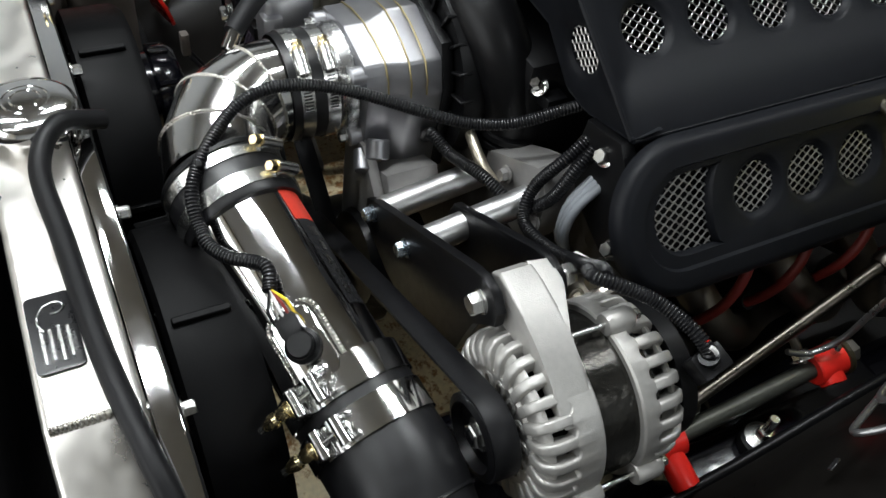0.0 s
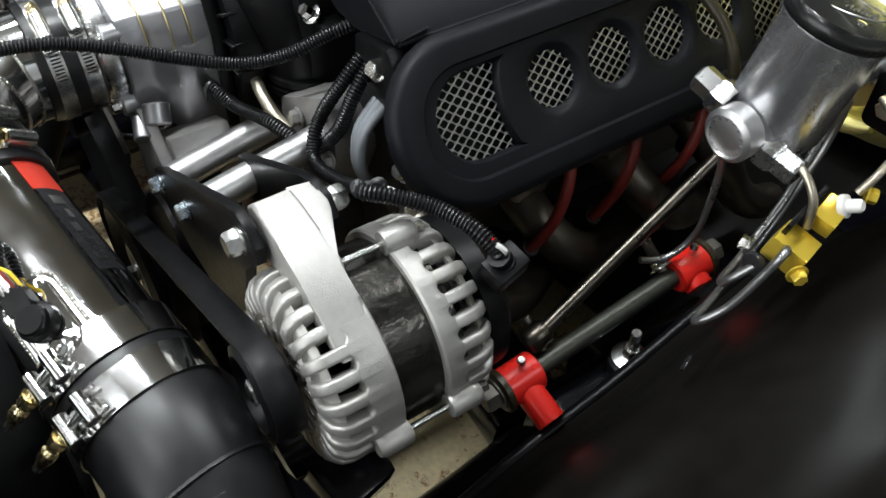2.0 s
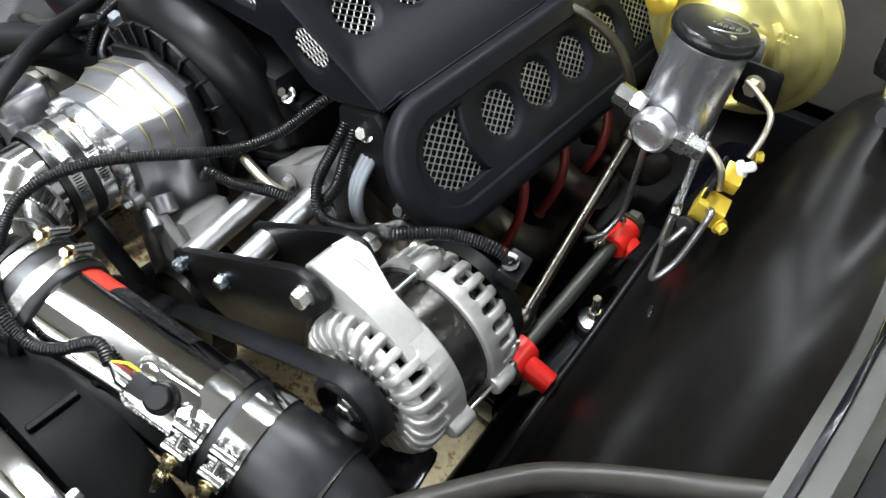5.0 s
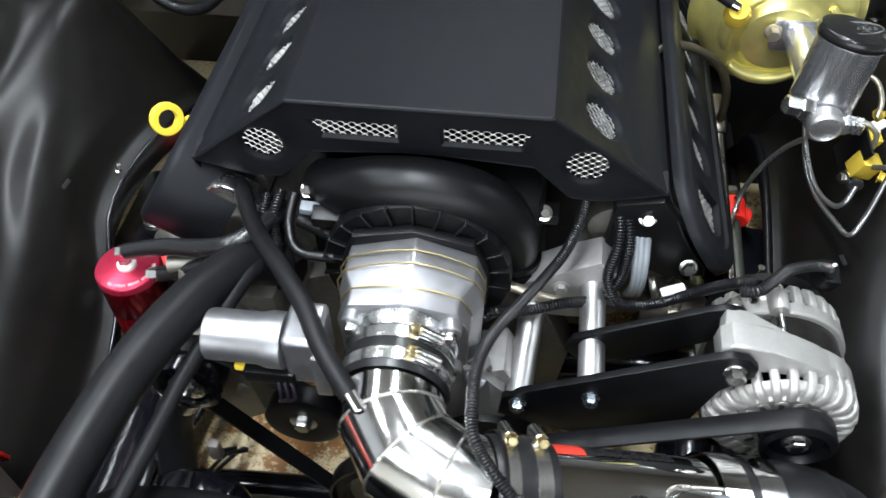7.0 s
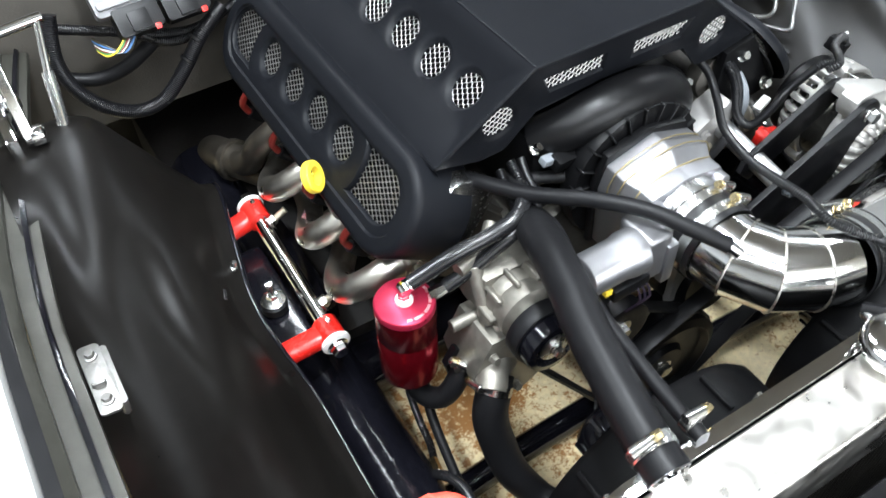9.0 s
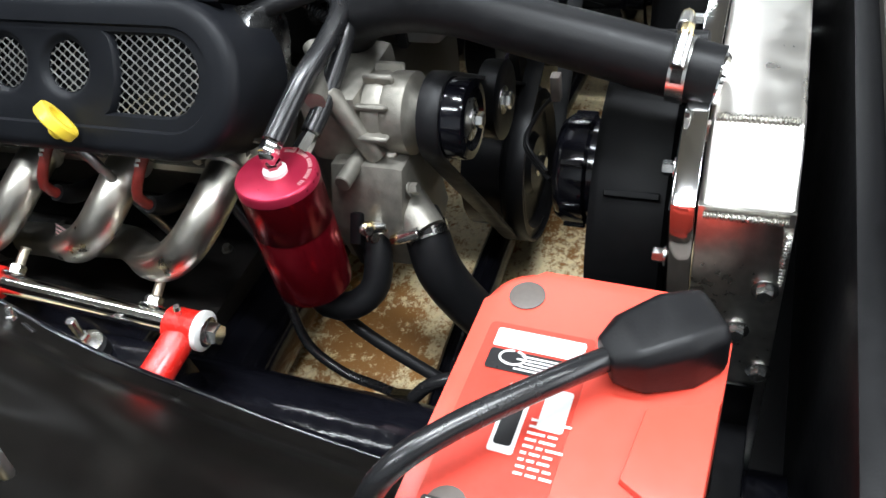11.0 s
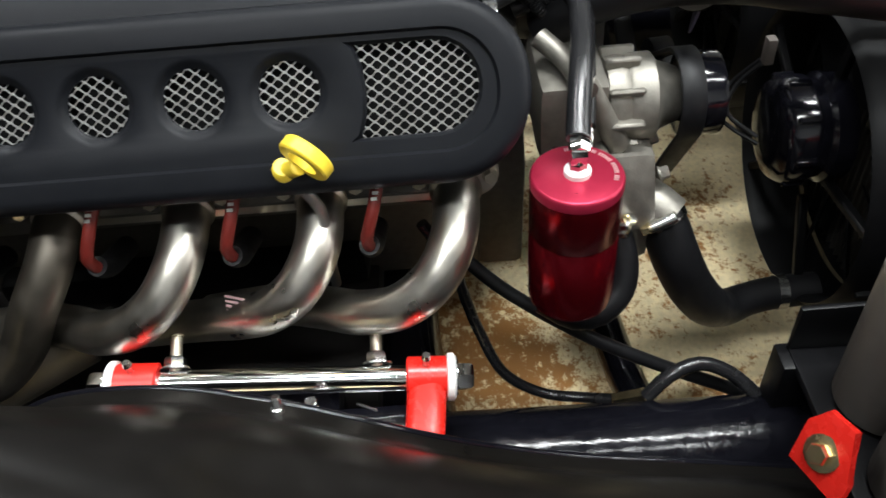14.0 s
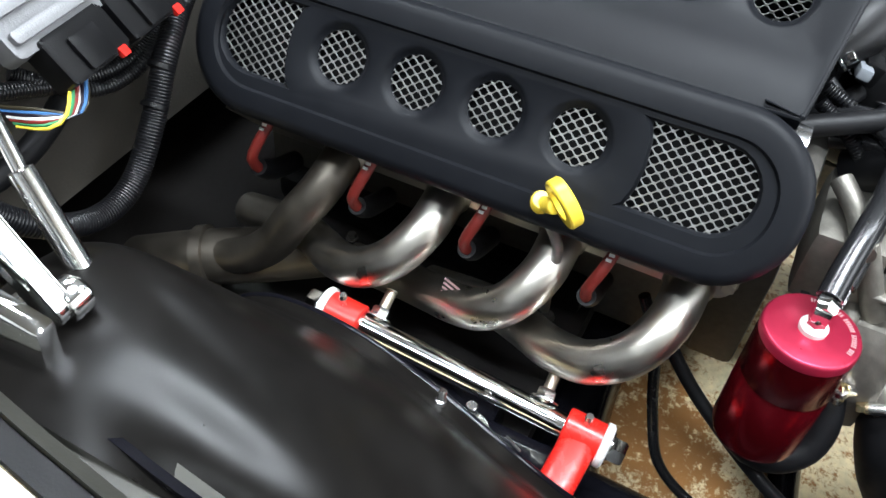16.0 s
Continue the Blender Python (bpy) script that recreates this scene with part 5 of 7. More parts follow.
part("bolt", hexbolt(B(), (-0.105, -0.178, 0.668), (0, -1, 0), 0.016, 0.008, 1.6), "zinc", ti)
bm = B()
lathe(bm, [(0.045, 0), (0.058, 0.006), (0.058, 0.05), (0.05, 0.07)], (0.085, -0.085, 0.600), (0, -1, 0.1), 32)
solo("accessory_compressor", bm, "steel_black", "black accessory pump low on the engine front", "pump")

# ---- catch can ----
cc = thing("catch_can", (-0.327, -0.048, 0.60), "red anodised oil catch can with black hoses", "catch can")
CX = Vector((-0.327, -0.049, 0))
bm = lathe(B(), [(0.030, 0), (0.0350, 0.003), (0.0360, 0.008), (0.0360, 0.078), (0.0352, 0.079), (0.0352, 0.080), (0.0360, 0.081), (0.0360, 0.1245)], CX + Vector((0, 0, 0.604)), n=48)
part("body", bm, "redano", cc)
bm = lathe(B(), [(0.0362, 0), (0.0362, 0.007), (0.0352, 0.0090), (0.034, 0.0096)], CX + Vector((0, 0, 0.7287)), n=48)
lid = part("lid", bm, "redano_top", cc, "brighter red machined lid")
bm = B()
for k in range(30):
    a = radians(-112 + 4.2 * k)
    if k % 7 != 3:
        box(bm, CX + Vector((0.0295 * math.cos(a), 0.0295 * math.sin(a), 0.7385)), (0.0036, 0.0013, 0.0005), Euler((0, 0, a)).to_matrix(), 0)
part("engraving", bm, "engrave", lid, "fine engraved ring of marks", smooth=0)
bm = lathe(B(), [(0.0105, 0), (0.0105, 0.004), (0.009, 0.0055)], CX + Vector((0, 0, 0.7383)), n=24)
part("washer", bm, "white", lid)
bm = B()
lathe(bm, [(0.0075, 0), (0.0075, 0.010), (0.006, 0.012)], CX + Vector((0, 0, 0.743)), n=6)
lathe(bm, [(0.0072, 0), (0.0085, 0.002), (0.0085, 0.012), (0.007, 0.014)], CX + Vector((-0.004, 0, 0.760)), (0.95, -0.1, 0.3), 6)
box(bm, CX + Vector((0, 0, 0.757)), (0.013, 0.013, 0.013), None, 0.002)
part("top_fitting", bm, "chrome", lid, "bright angled hose fitting")
bm = B()
lathe(bm, [(0.008, 0), (0.008, 0.010), (0.0065, 0.020), (0.0065, 0.03)], (-0.297, -0.058, 0.738), (0.85, -0.2, 0.35), 6)
part("side_fitting", bm, "chrome", cc, "bright hose fitting")
part("drain", rod(B(), (-0.327, -0.049, 0.596), (-0.327, -0.049, 0.606), 0.006, 12), "chrome", cc)
bm = box(B(), (-0.287, -0.040, 0.70), (0.012, 0.008, 0.060), None, 0.002)
part("strap", bm, "steel_black", cc)
bm = tube(B(), [(-0.318, -0.050, 0.764), (-0.298, -0.053, 0.773), (-0.262, -0.060, 0.790), (-0.224, -0.066, 0.800), (-0.185, -0.066, 0.812), (-0.160, -0.040, 0.815), (-0.150, 0.0, 0.80)], 0.0095, 16)
solo("breather_hose", bm, "hosegloss", "smooth black breather hose from the can lid", "hose", "breather hoses")
bm = tube(B(), [(-0.280, -0.062, 0.746), (-0.255, -0.066, 0.758), (-0.222, -0.070, 0.778), (-0.190, -0.072, 0.798), (-0.165, -0.055, 0.800), (-0.155, -0.02, 0.785)], 0.0090, 16)
solo("breather_hose", bm, "hosegloss", "smooth black breather hose from the can side", "hose", "breather hoses")

# ---- hoses ----


def hose_clamp(p, axis, r, out, label="bright worm-drive hose clamp on rubber hose"):
    th = thing("hose_clamp", Vector(p) - Vector((0, 0, r)), label, "hose clamp", "hose clamps")
    worm_clamp(p, axis, r, out, th)
    return th


bm = tube(B(), [(-0.254, -0.392, 0.806), (-0.250, -0.355, 0.812), (-0.240, -0.30, 0.820), (-0.226, -0.238, 0.826), (-0.210, -0.190, 0.828), (-0.192, -0.135, 0.820), (-0.172, -0.080, 0.797), (-0.150, -0.050, 0.762)], 0.0225, 26)
solo("upper_radiator_hose", bm, "rubber", "thick black rubber upper radiator hose", "hose")
hose_clamp((-0.252, -0.366, 0.810), (0.1, 1, 0.08), 0.0232, (-0.5, 0, 0.8))
bm = rod(B(), (-0.256, -0.396, 0.804), (-0.253, -0.372, 0.808), 0.0205, 26)
solo("hose_neck", bm, "polish", "polished radiator hose neck", "pipe")
bm = tube(B(), [(-0.203, -0.380, 0.804), (-0.200, -0.345, 0.802), (-0.195, -0.290, 0.800), (-0.188, -0.220, 0.800), (-0.176, -0.163, 0.803), (-0.160, -0.104, 0.808), (-0.150, -0.06, 0.79)], 0.0080, 16)
solo("steam_hose", bm, "rubber", "thin black rubber hose beside the radiator hose", "hose")
hose_clamp((-0.202, -0.362, 0.803), (0, 1, 0), 0.0086, (0.2, 0, 1))
bm = tube(B(), [(-0.215, 0.04, 0.800), (-0.200, 0.015, 0.812), (-0.164, -0.052, 0.824), (-0.120, -0.112, 0.840), (-0.085, -0.158, 0.844), (-0.060, -0.198, 0.838), (-0.030, -0.232, 0.823)], 0.0092, 16)
solo("crankcase_hose", bm, "rubber", "black rubber crankcase hose to the intake elbow", "hose")
bm = rod(B(), (-0.036, -0.224, 0.828), (-0.020, -0.240, 0.812), 0.0070, 16)
solo("hose_barb", bm, "polish", "polished barb on the intake elbow", "fitting")
bm = tube(B(), [(-0.252, -0.132, 0.634), (-0.264, -0.143, 0.622), (-0.277, -0.155, 0.590), (-0.276, -0.174, 0.548), (-0.270, -0.198, 0.510), (-0.252, -0.225, 0.480), (-0.238, -0.255, 0.474), (-0.232, -0.285, 0.474), (-0.230, -0.33, 0.474)], [0.021, 0.0215, 0.0225, 0.0225, 0.0220, 0.0195, 0.0175, 0.0175, 0.0175], 26)
solo("lower_radiator_hose", bm, "rubber", "thick bent black lower radiator hose", "hose")
hose_clamp((-0.262, -0.141, 0.626), (-0.5, -0.35, -0.7), 0.0218, (-0.6, 0.2, 0.5))
bm = band(B(), (-0.231, -0.292, 0.474), (0, 1, 0), 0.0178, 0.010)
solo("hose_band", bm, "zinc", "plain bright band on the lower hose", "hose clamp")
bm = tube(B(), [(-0.262, -0.090, 0.640), (-0.280, -0.097, 0.626), (-0.296, -0.102, 0.604), (-0.310, -0.097, 0.584), (-0.322, -0.078, 0.572), (-0.326, -0.055, 0.574), (-0.310, -0.03, 0.58)], 0.0140, 20)
solo("bypass_hose", bm, "rubber", "curved black coolant hose below the catch can", "hose")
hose_clamp((-0.276, -0.095, 0.631), (-0.7, -0.3, -0.6), 0.0146, (-0.3, -0.6, 0.5), "bright hose clamp on the bypass hose")
bm = B()
prism(bm, [(-0.292, 0.600), (-0.300, 0.635), (-0.285, 0.660), (-0.268, 0.650), (-0.262, 0.612)], xz(-0.092), 0.012, 0.003)
solo("chain_bracket", bm, "steel_black", "small black bracket with zinc bolts", "bracket")
for p in ((-0.292, -0.096, 0.648), (-0.287, -0.097, 0.634), (-0.281, -0.098, 0.620), (-0.276, -0.099, 0.606)):
    solo("bracket_bolt", hexbolt(B(), p, (-0.5, -0.8, 0.3), 0.009, 0.007, 1.2), "zinc", "small zinc bolt on the pump bracket", "bolt", "bracket bolts")

# ---- exhaust headers ----
PY = (0.043, 0.156, 0.268, 0.377)
for s in (-1, 1):
    bm = prism(B(), rounded(0.005, 0.415, -0.022, 0.022, 0.02), basis((s * 0.262, 0, 0.694), (0, 1, 0), (s * -0.3, 0, 0.95)), 0.008 * -s, 0.002)
    solo("header_flange", bm, "header", "steel exhaust flange on the cylinder head", "exhaust flange", "exhaust flanges")
    for i, y in enumerate(PY):
        yy = y if s < 0 else y - 0.03
        h = thing("exhaust_primary", (s * 0.30, yy, 0.57), "bare steel exhaust tube with brown heat tint", "exhaust header", "exhaust primaries")
        path = [(-0.262, 0, 0.692), (-0.285, 0.0, 0.690), (-0.318, 0.004, 0.676), (-0.342, 0.022, 0.652), (-0.348, 0.052, 0.628), (-0.336, 0.088, 0.610), (-0.312, 0.125, 0.594), (-0.288, 0.17, 0.576), (-0.275, 0.24, 0.555)]
        if i == 1:
            path = [(-0.262, 0, 0.692), (-0.285, 0.0, 0.690), (-0.316, 0.003, 0.676), (-0.338, 0.020, 0.652), (-0.342, 0.046, 0.630), (-0.332, 0.075, 0.612), (-0.318, 0.105, 0.596), (-0.300, 0.15, 0.575), (-0.285, 0.21, 0.555)]
        if i == 3:
            path = [(-0.262, 0, 0.692), (-0.285, 0.0, 0.690), (-0.314, 0.006, 0.672), (-0.334, 0.026, 0.640), (-0.340, 0.050, 0.600), (-0.345, 0.085, 0.568), (-0.345, 0.125, 0.553)]
        # driver side and rear tubes take the shaded colour
        part("tube", tube(B(), [(x, yy + d, z) if s < 0 else (-x * 0.93, yy + d, z - 0.022) for x, d, z in path], 0.0195, 26), "headerdullshade" if i == 3 or s > 0 else "header", h)
        part("collar", lathe(B(), [(0.0195, -0.004), (0.0222, -0.002), (0.0222, 0.003), (0.0195, 0.006)], (s * 0.279, yy, 0.6905), (s, 0, -0.08), 26), "header", h)
        for o in (-0.030, 0.030):
            part("bolt", hexbolt(B(), (s * 0.271, yy + o, 0.699), (s, 0, 0.2), 0.011, 0.008, 1.2), "brasspipe", h)
        if s < 0 and i == 1:
            bm = beads(B(), [Vector((-0.334, yy + 0.068, 0.614)) + 0.0198 * Vector((math.cos(a) * 0.7, math.sin(a) * 0.5, math.sin(a) * 0.8)) for a in np.linspace(0, 2 * math.pi, 18)], 0.0013)
            part("weld_seam", bm, "weld", h)
            bm = B()
            for k in range(4):
                box(bm, (-0.3395 + 0.0022 * k, yy + 0.078, 0.6265 + 0.0035 * k), (0.0022, 0.020, 0.0006), Euler((0, radians(-50), -0.35)).to_matrix(), 0)
            part("stamp", bm, "engrave", h, "faint stamped lettering")
        # ignition lead with its boot
        if i < 4:
            ly = yy + 0.062 if s < 0 else (0.128, 0.203, 0.288, 0.390)[i]
            run = ((0.262, -0.010, 0.745), (0.292, -0.004, 0.735), (0.318, 0.004, 0.712), (0.326, 0.012, 0.688), (0.316, 0.012, 0.668)) if s < 0 else ((0.270, 0.020, 0.765), (0.302, 0.014, 0.752), (0.322, 0.004, 0.722), (0.326, -0.008, 0.690), (0.318, -0.016, 0.660), (0.308, -0.020, 0.640))
            end = Vector((0, 0, 0)) if s < 0 else Vector((-0.008, -0.030, -0.028))
            pl = thing("spark_plug_lead", (s * 0.30, ly, 0.64), "red ignition lead with black boot", "ignition lead", "ignition leads")
            part("lead", tube(B(), [(s * x, ly + d, z) for x, d, z in run], 0.0052, 14), "redcable", pl)
            if s < 0:
                bm = B()
                for k in range(6):
                    box(bm, (s * (0.3035 + 0.0030 * k), ly - 0.004 + 0.0013 * k, 0.7385 - 0.0034 * k), (0.0026, 0.0046, 0.0010), Euler((0, s * 0.85, 0)).to_matrix(), 0)
                part("print", bm, "white", pl, "small pale print")
            part("boot", tube(B(), [Vector(p) + end for p in ((s * 0.318, ly + 0.012, 0.672), (s * 0.300, ly + 0.012, 0.655), (s * 0.262, ly + 0.010, 0.640))], [0.0085, 0.0105, 0.0105], 14), "rubber", pl)
col = thing("exhaust_collector", (-0.345, 0.47, 0.50), "dull steel exhaust collector with clamp", "exhaust collector")
part("pipe", tube(B(), [(-0.29, 0.40, 0.560), (-0.325, 0.46, 0.552), (-0.350, 0.52, 0.540), (-0.36, 0.60, 0.50)], 0.030, 26), "headerdullshade", col)
part("ring", lathe(B(), [(0.030, -0.008), (0.036, -0.006), (0.036, 0.006), (0.030, 0.008)], (-0.348, 0.512, 0.541), (-0.4, 0.85, -0.2), 28), "headerdullshade", col)

# ---- dipstick ----
ds = thing("dipstick", (-0.325, 0.150, 0.66), "yellow plastic dipstick handle with ring", "dipstick")
DP = Vector((-0.340, 0.148, 0.783))
bm = B()
ax = Vector((0.70, -0.60, 0.37)).normalized()
lathe(bm, [(0.0122, -0.0055), (0.0192, -0.0055), (0.0206, -0.004), (0.0206, 0.004), (0.0192, 0.0055), (0.0122, 0.0055), (0.0116, 0), (0.0122, -0.0055)], DP, ax, 36, cap=False)
part("ring", bm, "yellow", ds)
bm = B()
lathe(bm, [(0.0085, 0), (0.0095, 0.002), (0.0095, 0.010), (0.008, 0.012)], DP + Vector((0.018, 0.022, -0.028)), (-0.35, -0.15, 0.9), 22)
rod(bm, DP + Vector((0.015, 0.019, -0.022)), DP + Vector((0.006, 0.008, -0.012)), 0.0068, 14)
part("stopper", bm, "yellow", ds)
part("tube", tube(B(), [DP + Vector((0.018, 0.022, -0.028)), (-0.322, 0.150, 0.72), (-0.300, 0.155, 0.66), (-0.27, 0.16, 0.58)], 0.0048, 12), "line", ds, "thin steel dipstick tube")

# ---- suspension arms ----


def control_arm(s, x, y0, y1, z0, z1, thick, metal, reach, words):
    th = thing("control_arm", (s * x, (y0 + y1) / 2, z0 - 0.04), words, "control arm", "control arms")
    a, b = Vector((s * x, y0, z0)), Vector((s * x, y1, z1))
    d = (b - a).normalized()
    bm = lathe(B(), [(0.0085, 0), (thick - 0.001, 0.03), (thick, 0.06), (thick, (b - a).length - 0.06), (thick - 0.001, (b - a).length - 0.03), (0.0085, (b - a).length)], a, d, 24)
    part("cross_shaft", bm, metal, th)
    for p, e in ((a, -1), (b, 1)):
        c = p - d * e * 0.030
        bm = lathe(B(), [(0.0165, -0.018), (0.0182, -0.0165), (0.0182, 0.0165), (0.0165, 0.018)], c, d, 28)
        # flat forged leg that runs out under the inner fender
        leg = Vector((s * 0.93, -e * 0.08, -0.16 if s < 0 else -0.35)).normalized()
        across = leg.cross(Vector((0, 0, 1))).normalized()
        w = 0.0165 if s < 0 else 0.0125
        prism(bm, rounded(-w, w, -0.0130, 0.0130, 0.011), basis(c, across, across.cross(leg)), -reach if e < 0 else -0.5 * reach, 0.002)
        arm = part("arm_leg", bm, "red", th)
        part("grease_nipple", lathe(B(), [(0.0030, 0), (0.0030, 0.006), (0.0042, 0.008), (0.0032, 0.012)], c + Vector((0, 0, 0.018)), (0.05, 0.1 * e, 1), 10), "zinc", arm)
        part("washer", lathe(B(), [(0.019, 0), (0.0205, 0.001), (0.0205, 0.006), (0.018, 0.008)], c + d * e * 0.016, d * e, 28), "white" if s < 0 else "tanhose", arm, "white plastic washer" if s < 0 else "tan plastic washer")
        part("nut", hexbolt(B(), c + d * e * 0.024, d * e, 0.021, 0.013, 1.25), "chrome" if s < 0 else "castdark", arm)
    for q in (a.lerp(b, 0.24), a.lerp(b, 0.80)):
        bm = rod(B(), q + Vector((-s * 0.006, 0, 0.002)), q + Vector((-s * 0.036, 0, 0.018)), 0.0052, 12)
        lathe(bm, [(0.0062, 0), (0.0062, 0.001), (0.0055, 0.002)], q + Vector((-s * 0.036, 0, 0.018)), (-s, 0, 0.5), 12)
        st = part("stud", bm, "brasspipe" if s < 0 else "castdark", th, "dull threaded stud")
        part("nut", hexbolt(B(), q + Vector((-s * 0.010, 0, 0.006)), (-s, 0, 0.5), 0.016, 0.009, 1.45), "zinc", st)
    return th


control_arm(-1, 0.381, 0.049, 0.350, 0.569, 0.594, 0.0115, "chrome", 0.095, "red upper control arm with chrome cross shaft")
control_arm(1, 0.386, 0.013, 0.272, 0.577, 0.610, 0.0095, "darkshaft", 0.046, "red upper control arm with dark grey cross shaft")
for s, p in ((-1, (-0.423, 0.170, 0.572)), (1, (0.416, 0.150, 0.566))):
    p = Vector(p)
    st = thing("shock_mount_stud", p, "zinc shock absorber stud with washer and nut", "shock mount", "shock mounts")
    part("washer", lathe(B(), [(0.017, 0), (0.0175, 0.002), (0.011, 0.005)], p, n=28), "zinc", st)
    part("nut", lathe(B(), [(0.0085, 0), (0.0085, 0.007), (0.0072, 0.0085)], p + Vector((0, 0, 0.005)), n=6), "zinc", st)
    part("stud", rod(B(), p, p + Vector((0, 0, 0.036)), 0.0050, 14), "zinc", st)
    part("bushing", lathe(B(), [(0.012, 0), (0.019, 0.004), (0.019, 0.016), (0.014, 0.020)], p - Vector((0, 0, 0.020)), n=24), "rubber", st, "black rubber bushing")
    tw = solo("shock_tower", box(B(), p + Vector((s * 0.01, 0.02, -0.09)), (0.10, 0.22, 0.14), Euler((0, s * 0.12, 0)).to_matrix(), 0.015), "gloss", "gloss black shock tower", "shock tower", "shock towers")

# ---- chassis ----
for s in (-1, 1):
    bm = B()
    tube(bm, [(s * (0.385 + o), y, z) for o, y, z in ((0.045 if s > 0 else 0, -0.62, 0.425), (0.045 if s > 0 else 0, -0.30, 0.425), (0.034 if s > 0 else 0, -0.03, 0.43), (0.005, 0.35, 0.455), (0.005, 0.62, 0.46))], 0.052, 28, 0.03)
    r = thing("frame_rail", (s * 0.385, 0, 0.37), "gloss black chassis rail", "frame rail", "frame rails")
    part("rail", bm, "railpaint", r)
    bm = B()
    box(bm, (s * 0.370, 0.27, 0.475), (0.08, 0.22, 0.09), None, 0.015)
    part("engine_mount", bm, "gloss", r)
for y, z in ((-0.145, 0.40), (0.10, 0.42)):
    bm = tube(B(), [(-0.36, y, z), (-0.18, y + 0.02, z - 0.02), (0.18, y + 0.02, z - 0.02), (0.36, y, z)], 0.020 if y < 0 else 0.05, 20, 0.03)
    solo("crossmember", bm, "gloss", "gloss black chassis crossmember", "crossmember", "crossmembers")
pan = thing("oil_pan", (0, 0.34, 0.38), "black oil pan with an added dark sheet below the engine", "oil pan")
# near-black sheet added for the darkness under the headers
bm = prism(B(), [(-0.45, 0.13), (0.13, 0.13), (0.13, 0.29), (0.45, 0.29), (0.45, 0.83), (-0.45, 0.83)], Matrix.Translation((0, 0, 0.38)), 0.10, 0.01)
part("shade_sheet", bm, "underpan", pan)
part("sump", box(B(), (-0.03, 0.34, 0.500), (0.30, 0.40, 0.04), None, 0.012), "steel_black", pan)
for s in (-1, 1):
    for k in range(5):
        part("bolt", hexbolt(B(), (-0.03 + s * 0.165, 0.17 + 0.085 * k, 0.4805), (0, 0, 1), 0.010, 0.006, 1.3), "castdark", pan)
bm = tube(B(), [(-0.262, 0.045, 0.60), (-0.285, 0.0, 0.565), (-0.315, -0.070, 0.530), (-0.325, -0.14, 0.490), (-0.330, -0.205, 0.455), (-0.345, -0.27, 0.43)], 0.0066, 14)
solo("brake_hose", bm, "rubber", "black hose across the frame rail", "hose")
bm = tube(B(), [(-0.262, 0.075, 0.640), (-0.268, 0.050, 0.590), (-0.276, 0.040, 0.550), (-0.284, 0.030, 0.515), (-0.305, 0.008, 0.470), (-0.312, -0.03, 0.440), (-0.318, -0.07, 0.435), (-0.332, -0.110, 0.447), (-0.338, -0.128, 0.462)], 0.0056, 12)
solo("brake_line", bm, "hosegloss", "thin black brake line on the frame rail", "brake line")
bm = rod(B(), (-0.331, -0.100, 0.445), (-0.338, -0.128, 0.460), 0.0075, 6)
solo("line_fitting", bm, "brass", "brass brake line fitting", "fitting")
bm = tube(B(), [(-0.342, -0.128, 0.462), (-0.335, -0.150, 0.484), (-0.328, -0.180, 0.490), (-0.336, -0.208, 0.482), (-0.352, -0.232, 0.465)], 0.0072, 12)
solo("flex_line", bm, "hosegloss", "arched black flexible brake line", "brake line")

# ---- battery ----
bt = thing("battery", (-0.50, -0.345, 0.54), "red-topped battery in a red hold-down", "battery")
BXY = (-0.622, -0.388, -0.425, -0.262)
bm = prism(B(), rounded(*BXY, 0.034), Matrix.Translation((0, 0, 0.700)), 0.030, 0.009, 4)
topp = part("top", bm, "battery", bt)
bm = prism(B(), rounded(BXY[0] + 0.002, BXY[1] - 0.002, BXY[2] + 0.002, BXY[3] - 0.002, 0.033), Matrix.Translation((0, 0, 0.690)), 0.011, 0.001)
part("band", bm, "batblack", bt)
for k in range(3):
    x = BXY[0] + 0.042 + 0.083 * k
    bm = B()
    for yy in (BXY[3] - 0.041, BXY[2] + 0.041):
        lathe(bm, [(0.038, 0), (0.040, 0.003), (0.040, 0.150), (0.038, 0.152)], (x, yy, 0.540), n=28)
    part("cell", bm, "batblack", bt, "grey-black rounded cell wall")
for x, y in ((-0.413, -0.290), (-0.575, -0.292)):
    bm = lathe(B(), [(0.0125, 0), (0.0125, 0.0016), (0.0105, 0.0022)], (x, y, 0.7295), n=20)
    part("vent_plug", bm, "greyplug2", topp, "dark round vent plug")
# label areas
bm = prism(B(), rounded(-0.622, -0.440, -0.345, -0.274, 0.004), Matrix.Translation((0, 0, 0.7302)), 0.0006, 0)
lab = part("label", bm, "redlabel", topp, "printed red, white and black label")


def patch(x0, x1, y0, y1, mt, lift, parent, name="label_panel"):
    return part(name, prism(B(), rounded(x0, x1, y0, y1, 0.002), Matrix.Translation((0, 0, 0.7308 + lift)), 0.0004, 0), mt, parent)


patch(-0.460, -0.445, -0.340, -0.281, "white", 0.0006, lab)
patch(-0.478, -0.462, -0.342, -0.281, "blacklabel", 0.0006, lab)
patch(-0.619, -0.572, -0.331, -0.277, "blacklabel", 0.0006, lab)
patch(-0.514, -0.484, -0.342, -0.326, "white", 0.0006, lab)
patch(-0.535, -0.486, -0.318, -0.302, "white", 0.0006, lab)
patch(-0.530, -0.490, -0.3155, -0.3045, "blacklabel", 0.0012, lab, "logo_bar")
bm = B()
